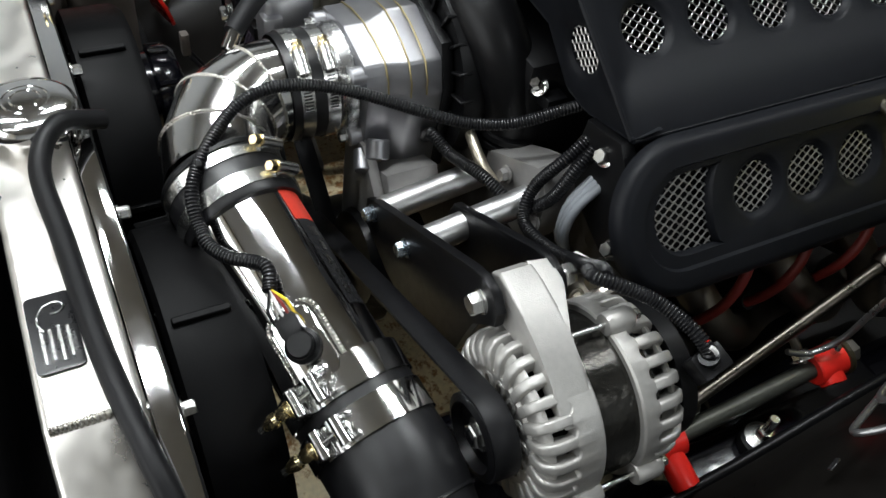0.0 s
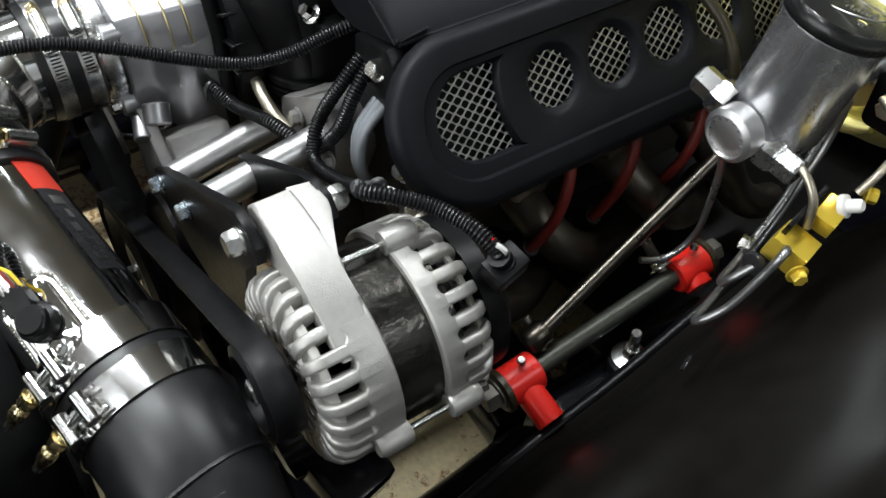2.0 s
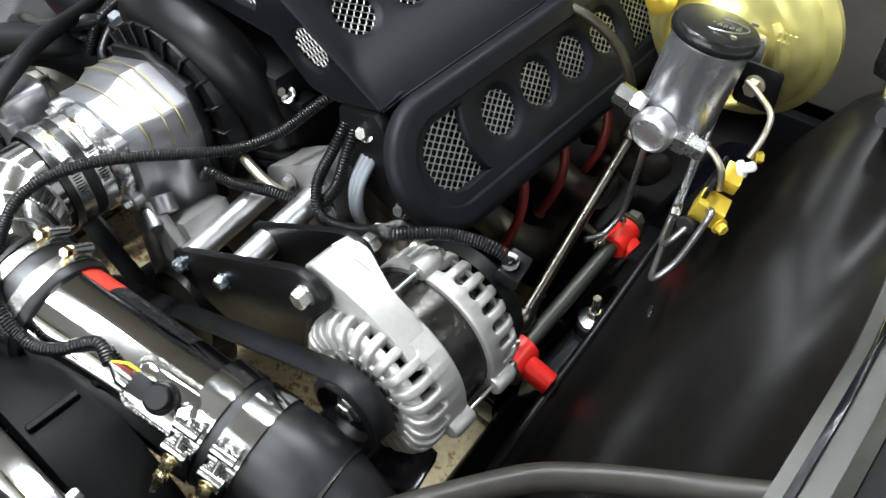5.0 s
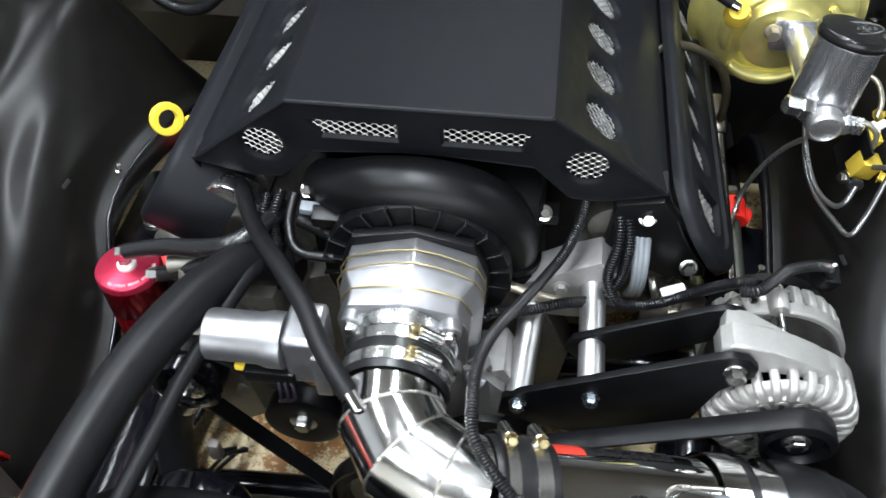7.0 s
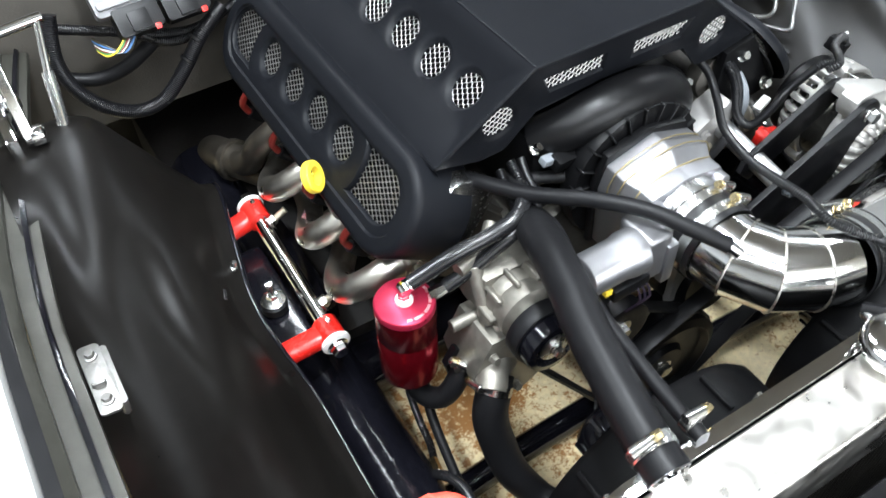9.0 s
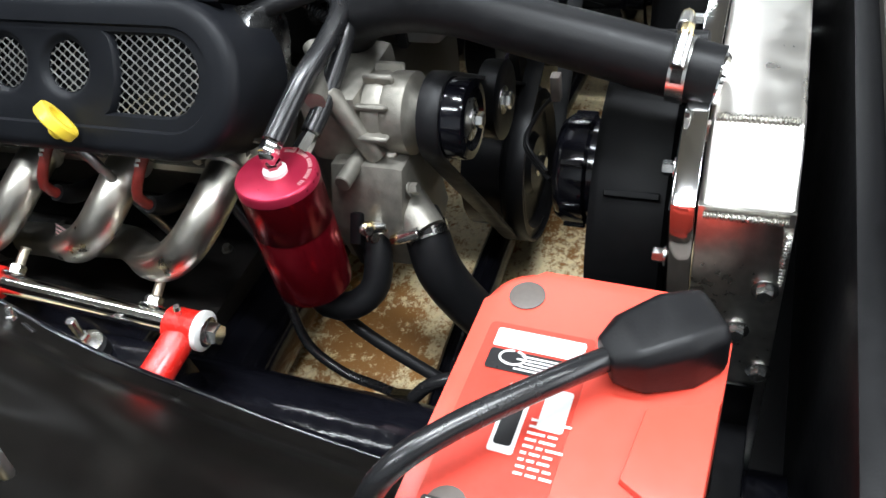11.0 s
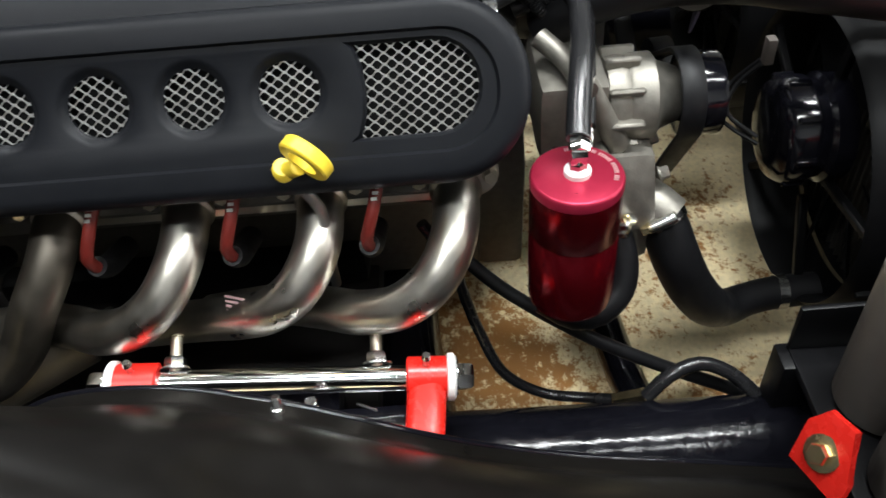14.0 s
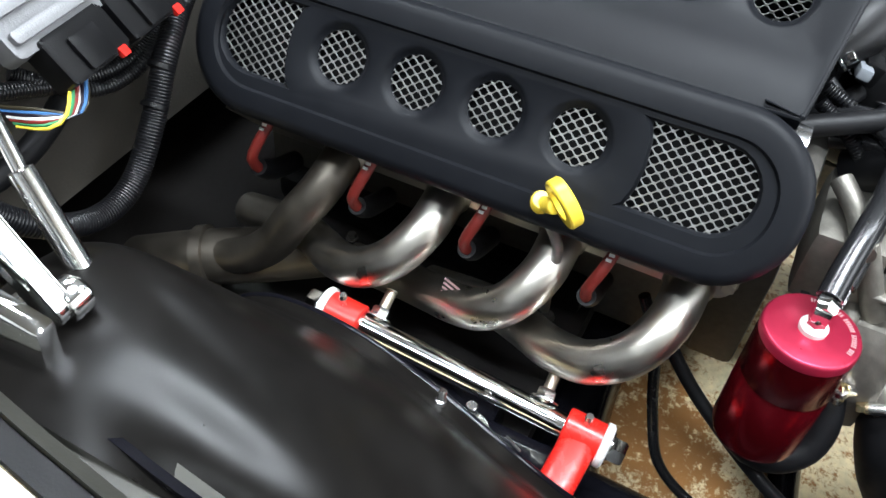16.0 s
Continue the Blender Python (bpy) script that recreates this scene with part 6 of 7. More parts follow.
for j in range(22):
    x, y = -0.6165 + 0.0020 * j, -0.280
    while y > -0.328 + 0.02 * random.random():
        w = 0.002 + 0.007 * random.random()
        if j % 8 != 7:
            box(bm, (x, y - w / 2, 0.7322), (0.0011, w, 0.0003), None, 0)
        y -= w + 0.0015
part("print", bm, "white", lab, "rows of small unreadable print", smooth=0)
bm = B()
for j in range(9):
    y = -0.322
    while y > -0.340:
        w = 0.003 + 0.008 * random.random()
        box(bm, (-0.545 + 0.0046 * j, y - w / 2, 0.7316), (0.0017, w, 0.0003), None, 0)
        y -= w + 0.0018
part("print", bm, "white", lab, "lines of larger unreadable print", smooth=0)
bm = B()
for j in range(5):
    box(bm, (-0.4755 + 0.0026 * j, -0.318, 0.7322), (0.0012, 0.036 - 0.006 * (j % 3), 0.0003), None, 0)
part("print", bm, "white", lab, "short block of pale print", smooth=0)
bm = tube(B(), [(-0.4675 + 0.0055 * math.cos(a), -0.297 + 0.0085 * math.sin(a), 0.7322) for a in np.linspace(0, 6.0, 12)], 0.0008, 6)
part("emblem", bm, "white", lab)
# side ridge and front recess of the lid
bm = prism(B(), [(-0.56, -0.425), (-0.47, -0.425), (-0.485, -0.385), (-0.535, -0.380)], Matrix.Translation((0, 0, 0.729)), 0.007, 0.003)
part("ridge", bm, "battery", topp)
bt.rotation_euler = (0, 0, radians(-2.7))
bt.location += Vector((-0.0045, 0.006, 0))
te = thing("battery_cable", (-0.44, -0.40, 0.73), "black battery cable with rubber terminal cover", "battery cable")
bm = B()
m = basis((-0.454, -0.380, 0.750), (0.55, -0.83, 0), (0.83, 0.55, 0))
rows_ = [(-0.034, 0.012, 0.010), (-0.018, 0.022, 0.016), (0.012, 0.026, 0.020), (0.034, 0.022, 0.018), (0.038, 0.018, 0.014)]
rings = []
for x, w, h in rows_:
    rings.append([bm.verts.new(m @ Vector((x, y, z))) for y, z in ((-w, -h), (w, -h), (w, h * 0.6), (w * 0.7, h), (-w * 0.7, h), (-w, h * 0.6))])
for a, b in zip(rings, rings[1:]):
    for k in range(6):
        bm.faces.new((a[k], a[(k + 1) % 6], b[(k + 1) % 6], b[k]))
bm.faces.new(rings[0][::-1])
bm.faces.new(rings[-1])
bmesh.ops.bevel(bm, geom=bm.edges[:], offset=0.003, segments=2, profile=0.6, affect="EDGES")
part("terminal_cover", bm, "rubber", te)
bm = tube(B(), [m @ Vector((-0.028, 0, 0.0)), (-0.500, -0.332, 0.762), (-0.549, -0.282, 0.766), (-0.580, -0.252, 0.757), (-0.594, -0.236, 0.720), (-0.601, -0.232, 0.66), (-0.602, -0.232, 0.56)], 0.0078, 18)
part("cable", bm, "hosegloss", te)
hd = thing("battery_hold_down", (-0.485, -0.215, 0.56), "red metal battery hold-down with zinc bolt", "battery bracket")
m = basis((-0.485, -0.222, 0.577), (-0.9, -0.3, 0.1), (0.15, -0.3, 0.9))
bm = prism(B(), [(-0.024, -0.026), (-0.026, 0.012), (-0.014, 0.032), (0.012, 0.034), (0.017, 0.014), (0.028, -0.004), (0.030, -0.026)], m, 0.006, 0.0015)
part("plate", bm, "red", hd)
zz = m.to_3x3() @ Vector((0, 0, 1))
zz = zz if zz.y > 0 else -zz
bm = hexbolt(B(), (-0.486, -0.2155, 0.580), (-0.35, 0.75, 0.5), 0.015, 0.009, 1.7)
part("bolt", bm, "brass", hd)
tray = thing("battery_tray", (-0.42, -0.345, 0.465), "black steel battery tray on the inner fender", "battery tray")
part("base", box(B(), (-0.49, -0.345, 0.532), (0.28, 0.20, 0.010), None, 0.003), "steel_black", tray)
part("side", box(B(), (-0.352, -0.345, 0.560), (0.006, 0.20, 0.06), None, 0.002), "steel_black", tray)
part("leg", box(B(), (-0.36, -0.25, 0.50), (0.03, 0.03, 0.07), None, 0.003), "steel_black", tray)
# ---- brake booster and master cylinder ----
bo = thing("brake_booster", (0.405, 0.40, 0.69), "gold plated vacuum brake booster", "brake booster")
BC, BA_ = Vector((0.404, 0.345, 0.816)), Vector((0.02, 1, 0.08)).normalized()
bm = lathe(B(), [(0.030, -0.004), (0.046, -0.002), (0.050, 0.006), (0.058, 0.010), (0.074, 0.012), (0.086, 0.018), (0.095, 0.030), (0.098, 0.042), (0.106, 0.046), (0.110, 0.050), (0.110, 0.057), (0.106, 0.060), (0.098, 0.064), (0.092, 0.080), (0.070, 0.095), (0.03, 0.10)], BC, BA_, 64)
sh_ = part("shell", bm, "gold", bo)
xax = Vector((1, 0, 0))
zax = xax.cross(BA_).normalized()
for a0, a1, rr_ in ((100, 205, 0.066), (-35, 40, 0.068), (225, 300, 0.070)):
    pts = [BC + BA_ * 0.0115 + rr_ * (math.cos(radians(a)) * xax + math.sin(radians(a)) * zax) for a in np.linspace(a0, a1, 9)]
    part("pressed_rib", tube(B(), pts, [0.006, 0.009, 0.0105, 0.011, 0.011, 0.011, 0.0105, 0.009, 0.006], 18, 0.006, flat=0.7), "gold", sh_)
bm = B()
for k in range(7):
    box(bm, BC + Vector((0.062 + 0.005 * (k % 4), -0.002, 0.040 - 0.010 * (k // 4))), (0.003, 0.002, 0.006), None, 0)
part("stamp", bm, "gold", sh_, "pressed characters, unreadable")
bm = lathe(B(), [(0.016, 0), (0.0165, 0.010), (0.014, 0.018), (0.012, 0.024)], (0.342, 0.335, 0.852), (-0.1, -0.6, 0.75), 24)
part("check_valve", bm, "goldblock", bo, "yellow rubber check valve grommet")
bm = B()
lathe(bm, [(0.0065, 0), (0.0065, 0.02), (0.005, 0.022)], (0.338, 0.318, 0.874), (-0.85, 0.2, 0.4), 16)
part("nipple", bm, "chrome", bo)
solo("vacuum_hose", tube(B(), [(0.330, 0.320, 0.880), (0.300, 0.33, 0.893), (0.255, 0.36, 0.90), (0.22, 0.41, 0.885)], 0.0085, 16), "rubber", "black rubber vacuum hose to the booster", "hose")
solo("fuel_hose", tube(B(), [(0.235, 0.250, 0.842), (0.258, 0.273, 0.846), (0.292, 0.281, 0.838), (0.325, 0.288, 0.812), (0.344, 0.290, 0.775), (0.35, 0.30, 0.72)], 0.0055, 14), "tanhose", "dull brown braided hose beside the booster", "hose")
solo("hose_fitting", rod(B(), (0.222, 0.236, 0.840), (0.238, 0.253, 0.843), 0.0095, 6), "line", "dull metal hose fitting", "fitting")

mc = thing("master_cylinder", (0.43, 0.24, 0.78), "polished master cylinder with black round cap", "master cylinder")
P0, P1 = Vector((0.429, 0.212, 0.806)), Vector((0.443, 0.229, 0.898))
AXM = (P1 - P0).normalized()
HM = (P1 - P0).length
bm = lathe(B(), [(0.020, -0.006), (0.031, 0.004), (0.0360, 0.016), (0.0360, HM - 0.006), (0.038, HM - 0.002), (0.038, HM)], P0, AXM, 48)
part("reservoir", bm, "brushed", mc, "polished round reservoir")
bm = lathe(B(), [(0.0385, 0), (0.0395, 0.002), (0.0395, 0.009), (0.037, 0.012), (0.020, 0.0128)], P1 + AXM * 0.0005, AXM, 52)
cap = part("cap", bm, "capblack", mc, "black round reservoir cap")
mcap = basis(P1 + AXM * 0.0135, (1, 0, 0.05), AXM.cross(Vector((1, 0, 0))))
if (mcap.to_3x3() @ Vector((0, 0, 1))).dot(AXM) < 0:
    mcap = mcap @ Matrix.Diagonal((1, -1, -1, 1))
bm = tube(B(), [mcap @ Vector((0.027 * math.cos(a), 0.016 * math.sin(a), 0.0)) for a in np.linspace(0, 2 * math.pi, 28)], 0.0007, 6)
part("logo_oval", bm, "line", cap, "pale engraved oval emblem")
bm = B()
for k, w in enumerate((0.0050, 0.0016, 0.0016, 0.0050, 0.0044, 0.0044, 0.0044)):
    x = -0.0175 + 0.0058 * k
    tube(bm, [mcap @ Vector((x, -0.004, 0.0)), mcap @ Vector((x + 0.001, 0.0045 if k in (2, 6) else 0.002, 0.0)), mcap @ Vector((x + w * 0.6, -0.003, 0.0))], 0.0008, 5)
part("logo_strokes", bm, "line", cap, "pale strokes of an emblem")
for k in range(4):
    a = radians(45 + 90 * k)
    bm = lathe(B(), [(0.0034, 0), (0.0034, 0.001), (0.0016, 0.0014)], mcap @ Vector((0.0325 * math.cos(a), 0.0325 * math.sin(a), -0.0005)), AXM, 12)
    part("screw", bm, "chrome", cap)
F0 = Vector((0.429, 0.172, 0.822))
bm = rod(B(), F0, (0.424, 0.345, 0.828), 0.0185, 32)
part("bore", bm, "brushed", mc)
bm = lathe(B(), [(0.0205, 0.016), (0.0205, 0.002), (0.0185, 0), (0.0165, -0.001), (0.0155, 0.001), (0.0150, 0.0008), (0.004, 0.0006)], F0 - Vector((0, 0.006, 0)), (0, 1, 0.05), 32)
plug = part("end_plug", bm, "satin", mc, "round bright end plug")
bm = B()
for k in range(14):
    a = 2 * math.pi * k / 14
    box(bm, F0 + Vector((0.0135 * math.cos(a), -0.0062, 0.0135 * math.sin(a))), (0.0016, 0.0006, 0.0012), None, 0)
part("engraving", bm, "line", plug)
for p, ax_ in (((0.412, 0.186, 0.832), (-1, -0.1, 0.3)), ((0.446, 0.190, 0.814), (1, 0.05, -0.15))):
    bm = B()
    lathe(bm, [(0.0140, 0), (0.0140, 0.012), (0.0122, 0.014)], p, ax_, 6)
    lathe(bm, [(0.0112, 0), (0.0112, 0.015), (0.0090, 0.017)], Vector(p) + Vector(ax_).normalized() * 0.014, ax_, 6)
    part("outlet_nut", bm, "machined", mc)
bm = B()
prism(bm, rounded(-0.034, 0.034, -0.022, 0.022, 0.006), basis((0.424, 0.335, 0.828), (1, 0, 0), (0, 0, 1)), -0.008, 0.002)
fl_ = part("mount_flange", bm, "brushed", mc)
part("bracket_plate", prism(B(), rounded(0.443, 0.487, 0.782, 0.830, 0.006), xz(0.3215), 0.004, 0.001), "steel_black", mc, "dark steel bracket plate")
for x, y, z in ((0.390, 0.334, 0.834), (0.463, 0.3215, 0.808)):
    part("nut", hexbolt(B(), (x, y, z), (0, -1, 0), 0.015, 0.011, 1.25), "brasspipe", fl_)
# pressure valve on its bracket
pv = thing("proportioning_valve", (0.48, 0.19, 0.73), "gold brake proportioning valve on a bracket", "brake valve")
part("block", box(B(), (0.496, 0.184, 0.758), (0.028, 0.022, 0.026), Euler((0.2, 0.3, 0.25)).to_matrix(), 0.002), "goldblock", pv)
part("block", box(B(), (0.500, 0.210, 0.780), (0.018, 0.024, 0.018), Euler((0.3, 0.2, 0.25)).to_matrix(), 0.002), "goldblock", pv)
part("bracket", box(B(), (0.484, 0.200, 0.766), (0.004, 0.044, 0.056), Euler((0.3, 0.25, 0.2)).to_matrix(), 0.001), "steel_black", pv, "dark bracket plate")
part("switch", lathe(B(), [(0.0085, 0), (0.0085, 0.004), (0.005, 0.005), (0.005, 0.013), (0.0035, 0.015)], (0.503, 0.216, 0.788), (0.75, 0.2, 0.5), 18), "white", pv, "white plastic switch")
for p, ax_ in (((0.474, 0.170, 0.750), (-0.9, -0.4, 0.2)), ((0.512, 0.174, 0.752), (0.8, -0.4, 0)), ((0.508, 0.232, 0.795), (0.8, 0.5, 0))):
    part("bolt", hexbolt(B(), p, ax_, 0.010, 0.006, 1.4), "zinc" if p[0] < 0.48 else "goldblock", pv)
part("port", lathe(B(), [(0.009, 0), (0.009, 0.004), (0.006, 0.005)], (0.486, 0.164, 0.746), (0, -1, 0), 18), "blacklabel", pv)
for pts, mt, lab_ in ((((0.468, 0.193, 0.817), (0.484, 0.190, 0.813), (0.496, 0.188, 0.800), (0.498, 0.190, 0.778)), "brasspipe", "bent brass brake line at the valve"),
                ((( 0.462, 0.300, 0.822), (0.482, 0.285, 0.822), (0.503, 0.262, 0.822), (0.508, 0.238, 0.812), (0.505, 0.226, 0.797)), "brasspipe", "bent brass brake line to the switch"),
                (((0.500, 0.170, 0.768), (0.509, 0.151, 0.783), (0.506, 0.142, 0.765), (0.497, 0.128, 0.730), (0.484, 0.116, 0.709), (0.474, 0.142, 0.702), (0.459, 0.196, 0.699), (0.449, 0.243, 0.719), (0.445, 0.28, 0.77), (0.444, 0.29, 0.815)), "line", "grey brake line bent in a sharp loop"),
                (((0.490, 0.166, 0.750), (0.478, 0.150, 0.728), (0.468, 0.160, 0.714), (0.456, 0.200, 0.710), (0.446, 0.25, 0.735), (0.438, 0.285, 0.785), (0.437, 0.29, 0.815)), "line", "grey brake line below the cylinder"),
                (((0.420, 0.185, 0.792), (0.410, 0.205, 0.760), (0.398, 0.225, 0.710), (0.388, 0.235, 0.655), (0.380, 0.215, 0.630), (0.37, 0.19, 0.632)), "line", "grey steel line above the control arm")):
    solo("brake_pipe", tube(B(), list(pts), 0.0032, 10, 0.004), mt, lab_, "brake line", "brake pipes")
st = thing("steering_shaft", (0.37, 0.2, 0.62), "dull steel steering shaft with joint", "steering shaft")
A0, A1 = Vector((0.348, 0.335, 0.715)), Vector((0.372, 0.060, 0.600))
part("shaft", rod(B(), A0, A1, 0.0070, 18), "shaft", st)
part("joint", lathe(B(), [(0.010, 0), (0.013, 0.004), (0.013, 0.026), (0.010, 0.030)], A0.lerp(A1, 0.05), A1 - A0, 20), "shaft", st)
part("yoke", box(B(), A0.lerp(A1, 0.02), (0.022, 0.034, 0.026), Euler((0.5, 0, 0)).to_matrix(), 0.004), "shaft", st)
part("lower_joint", lathe(B(), [(0.009, 0), (0.012, 0.004), (0.012, 0.020), (0.009, 0.024)], A0.lerp(A1, 0.92), A1 - A0, 20), "shaft", st)

# ---- inner fenders and body ----
HY = [-0.50, -0.30, -0.16, -0.10, 0.03, 0.08, 0.20, 0.33, 0.39, 0.44, 0.49, 0.55]
HZ = [0.490, 0.520, 0.575, 0.600, 0.650, 0.680, 0.745, 0.795, 0.802, 0.780, 0.700, 0.560]
OZ = [0.62, 0.66, 0.70, 0.72, 0.755, 0.765, 0.785, 0.800, 0.800, 0.770, 0.700, 0.56]
EY = [-0.50, -0.30, -0.18, -0.04, 0.10, 0.18, 0.27, 0.36, 0.42, 0.47, 0.55]
EZ = [0.400, 0.450, 0.480, 0.515, 0.558, 0.600, 0.637, 0.642, 0.612, 0.540, 0.450]
MZ = [0.440, 0.490, 0.526, 0.562, 0.612, 0.655, 0.684, 0.693, 0.672, 0.610, 0.500]


def soft(y, ys, zs):
    """The line through the pairs, with its corners rounded."""
    return sum(w * float(np.interp(y + d, ys, zs)) for d, w in ((-0.05, 0.1), (-0.025, 0.2), (0, 0.4), (0.025, 0.2), (0.05, 0.1)))


def tub_row(y, lift):
    """The section of the inner fender at y, from the fender in to its edge."""
    h, oz, ez, mz = soft(y, HY, HZ), soft(y, HY, OZ), soft(y, EY, EZ), soft(y, EY, MZ)
    up = float(lift(y))
    ez, mz = ez + up, mz + up * 0.8
    knots = [(0.668, 0, oz), (0.635, 0, 0.5 * (h + oz) + 0.010), (0.590, 0, 0.8 * h + 0.2 * oz + 0.014), (0.540, 0, h + 0.002), (0.500, 0, 0.45 * h + 0.55 * mz + 0.010), (0.462, 0, mz), (0.440, 0, 0.42 * mz + 0.58 * ez), (0.425, 0, ez)]
    return knots


def tub(s, lift, inset, label):
    """One pressed inner fender: it swells over the wheel and falls off towards the engine."""
    bm = B()
    ys = np.linspace(-0.50, 0.55, 90)
    grid = []
    for y in ys:
        row = []
        for p, u in spline(tub_row(y, lift), 0.006):
            row.append((p.x, p.z - 0.012 * math.exp(-((p.x - 0.625) / 0.035) ** 2 - ((y - 0.24) / 0.08) ** 2)))
        xs = np.linspace(0.668, 0.425, 48)
        xa, za = [q[0] for q in row][::-1], [q[1] for q in row][::-1]
        inn = float(inset(y))
        k = (0.668 - 0.425 - inn) / 0.243
        line = [(0.668 - (0.668 - float(x)) * k, float(np.interp(x, xa, za))) for x in xs]
        line += [(x + inn, line[-1][1] - dz) for x, dz in ((0.418, 0.004), (0.402, 0.010), (0.400, 0.016), (0.412, 0.060))]
        grid.append([bm.verts.new((s * x, y, z)) for x, z in line])
    for a, b in zip(grid, grid[1:]):
        for j in range(len(a) - 1):
            bm.faces.new((a[j], a[j + 1], b[j + 1], b[j]))
    th = thing("inner_fender", (s * 0.55, 0.03, 0.5), label, "inner fender", "inner fenders")
    part("skin", bm, "tub", th)
    # folded edge along the engine side
    edge_pts = [(s * (0.404 + float(inset(y))), y, tub_row(y, lift)[-1][2] - 0.011) for y in np.linspace(-0.45, 0.44, 40)]
    part("edge_flange", tube(B(), edge_pts, 0.0035 if s < 0 else 0.0065, 12, 0.02), "gloss" if s < 0 else "steel_black", th, "black folded edge")
    for y in (0.184,) if s < 0 else (-0.08,):
        p = (s * (0.414 + float(inset(y))), y, tub_row(y, lift)[-1][2] - 0.006)
        part("screw", lathe(B(), [(0.0055, 0), (0.005, 0.003), (0.0035, 0.004), (0.0035, 0.012), (0.003, 0.013)], p, (-s * 0.3, 0, 0.9), 12), "zinc", th)
    part("slot", box(B(), (s * 0.490, 0.114, tub_row(0.114, lift)[4][2] - 0.004), (0.005, 0.014, 0.0016), Euler((0.4, s * -0.9, 0)).to_matrix(), 0.0004, 1), "blacklabel", th, "short dark slot")
    return th


tub(-1, lambda y: soft(y, [-0.04, 0.035, 0.075, 0.115, 0.20, 0.27, 0.36, 0.44], [0.005, 0.012, 0.047, 0.072, 0.052, 0.026, 0.0, 0.0]),
    lambda y: soft(y, [-0.20, 0.03, 0.075, 0.115, 0.20, 0.27, 0.37], [0.024, 0.028, 0.046, 0.058, 0.043, 0.028, 0.008]), "satin black pressed inner fender with soft highlights")
tub(1, lambda y: 0.024 * math.exp(-((y - 0.02) / 0.12) ** 2), lambda y: 0.026, "satin black pressed inner fender beside the booster")
for s in (-1, 1):
    f = thing("fender", (s * 0.78, 0.05, 0.5), "white fender with grey inner gutter", "fender", "fenders")
    pts = np.linspace(-0.75, 0.62, 24)

    def fx(y):
        return 0.668 - 0.09 * max(0.0, (y - 0.05) / 0.57) ** 1.6

    def strip(x0, z0, x1, z1, mt, name, lab_=""):
        bm = B()
        rows2 = []
        for y in pts:
            b = fx(y)
            rows2.append([bm.verts.new((s * (b + x0), y, z0)), bm.verts.new((s * (b + x1), y, z1)), bm.verts.new((s * (b + x1), y, z1 - 0.012)), bm.verts.new((s * (b + x0), y, z0 - 0.012))])
        for a, b in zip(rows2, rows2[1:]):
            for j in range(4):
                bm.faces.new((a[j], a[(j + 1) % 4], b[(j + 1) % 4], b[j]))
        bm.faces.new(rows2[0])
        bm.faces.new(rows2[-1][::-1])
        bmesh.ops.bevel(bm, geom=[e for e in bm.edges if abs(e.verts[0].co.y - e.verts[1].co.y) > 0.01], offset=0.003, segments=2, profile=0.5, affect="EDGES")
        return part(name, bm, mt, f, lab_)

    strip(-0.004, 0.782, 0.030, 0.790, "lip", "gutter", "grey-green painted gutter")
    strip(0.030, 0.800, 0.040, 0.812, "lip", "gutter_lip")
    strip(0.006, 0.792, 0.012, 0.794, "gloss", "gutter_bead")
    strip(0.041, 0.806, 0.056, 0.806, "rubber", "weatherstrip", "black rubber strip")
    bm = B()
    grid = []
    for y in pts:
        b = fx(y)
        grid.append([bm.verts.new((s * (b + x), y, z)) for x, z in ((0.058, 0.795), (0.060, 0.815), (0.075, 0.822), (0.12, 0.822), (0.19, 0.805), (0.25, 0.76), (0.28, 0.68), (0.285, 0.50))])
    for a, b in zip(grid, grid[1:]):
        for j in range(7):
            bm.faces.new((a[j], a[j + 1], b[j + 1], b[j]))
    part("skin", bm, "paint", f, "white painted outer skin")
    if s > 0:
        continue
    y = -0.005
    m = basis((s * 0.648, y, 0.786), (s, 0, 0.10), (0, 1, 0))
    m = m if (m.to_3x3() @ Vector((0, 0, 1))).z > 0 else m @ Matrix.Diagonal((1, 1, -1, 1))
    bm = B()
    prism(bm, rounded(-0.010, 0.012, -0.046, 0.046, 0.005), m, 0.003, 0.001)
    prism(bm, rounded(-0.016, -0.008, -0.040, 0.040, 0.003), m @ Matrix.Translation((0, 0, -0.018)), 0.020, 0.0015)
    prism(bm, rounded(-0.004, 0.010, -0.014, 0.014, 0.004), m @ Matrix.Translation((0, 0, 0.003)), 0.008, 0.003)
    tab = part("tab", bm, "tabmetal", f, "bare metal fixing bracket")
    for o in (-0.030, 0.030):
        part("bolt", hexbolt(B(), m @ Vector((0.001, o, 0.003)), (0, 0, 1), 0.009, 0.005, 1.3), "tabmetal", tab)
bm = B()
BAR = [(0.352, -0.372, 0.712), (0.394, -0.312, 0.72), (0.428, -0.266, 0.72), (0.465, -0.209, 0.72), (0.500, -0.158, 0.72), (0.524, -0.128, 0.72), (0.556, -0.102, 0.72), (0.604, -0.070, 0.72), (0.655, -0.043, 0.728), (0.72, -0.010, 0.742)]
tube(bm, BAR, 0.0112, 20)
solo("radiator_brace", bm, "lip2", "grey-black tubular brace from radiator to fender", "brace")

# ---- firewall ----
bm = B()
prism(bm, [(-0.78, 0.606), (0.78, 0.606), (0.78, 0.92), (-0.78, 0.92)], xz(0.635), 0.012, 0.002)
solo("firewall", bm, "board", "dull grey-brown firewall panel", "firewall", kind="structure")
# black boards added to stand for the dark void below the firewall
bm = B()
box(bm, (0, 0.86, 0.49), (1.56, 0.02, 0.30), None, 0.004)
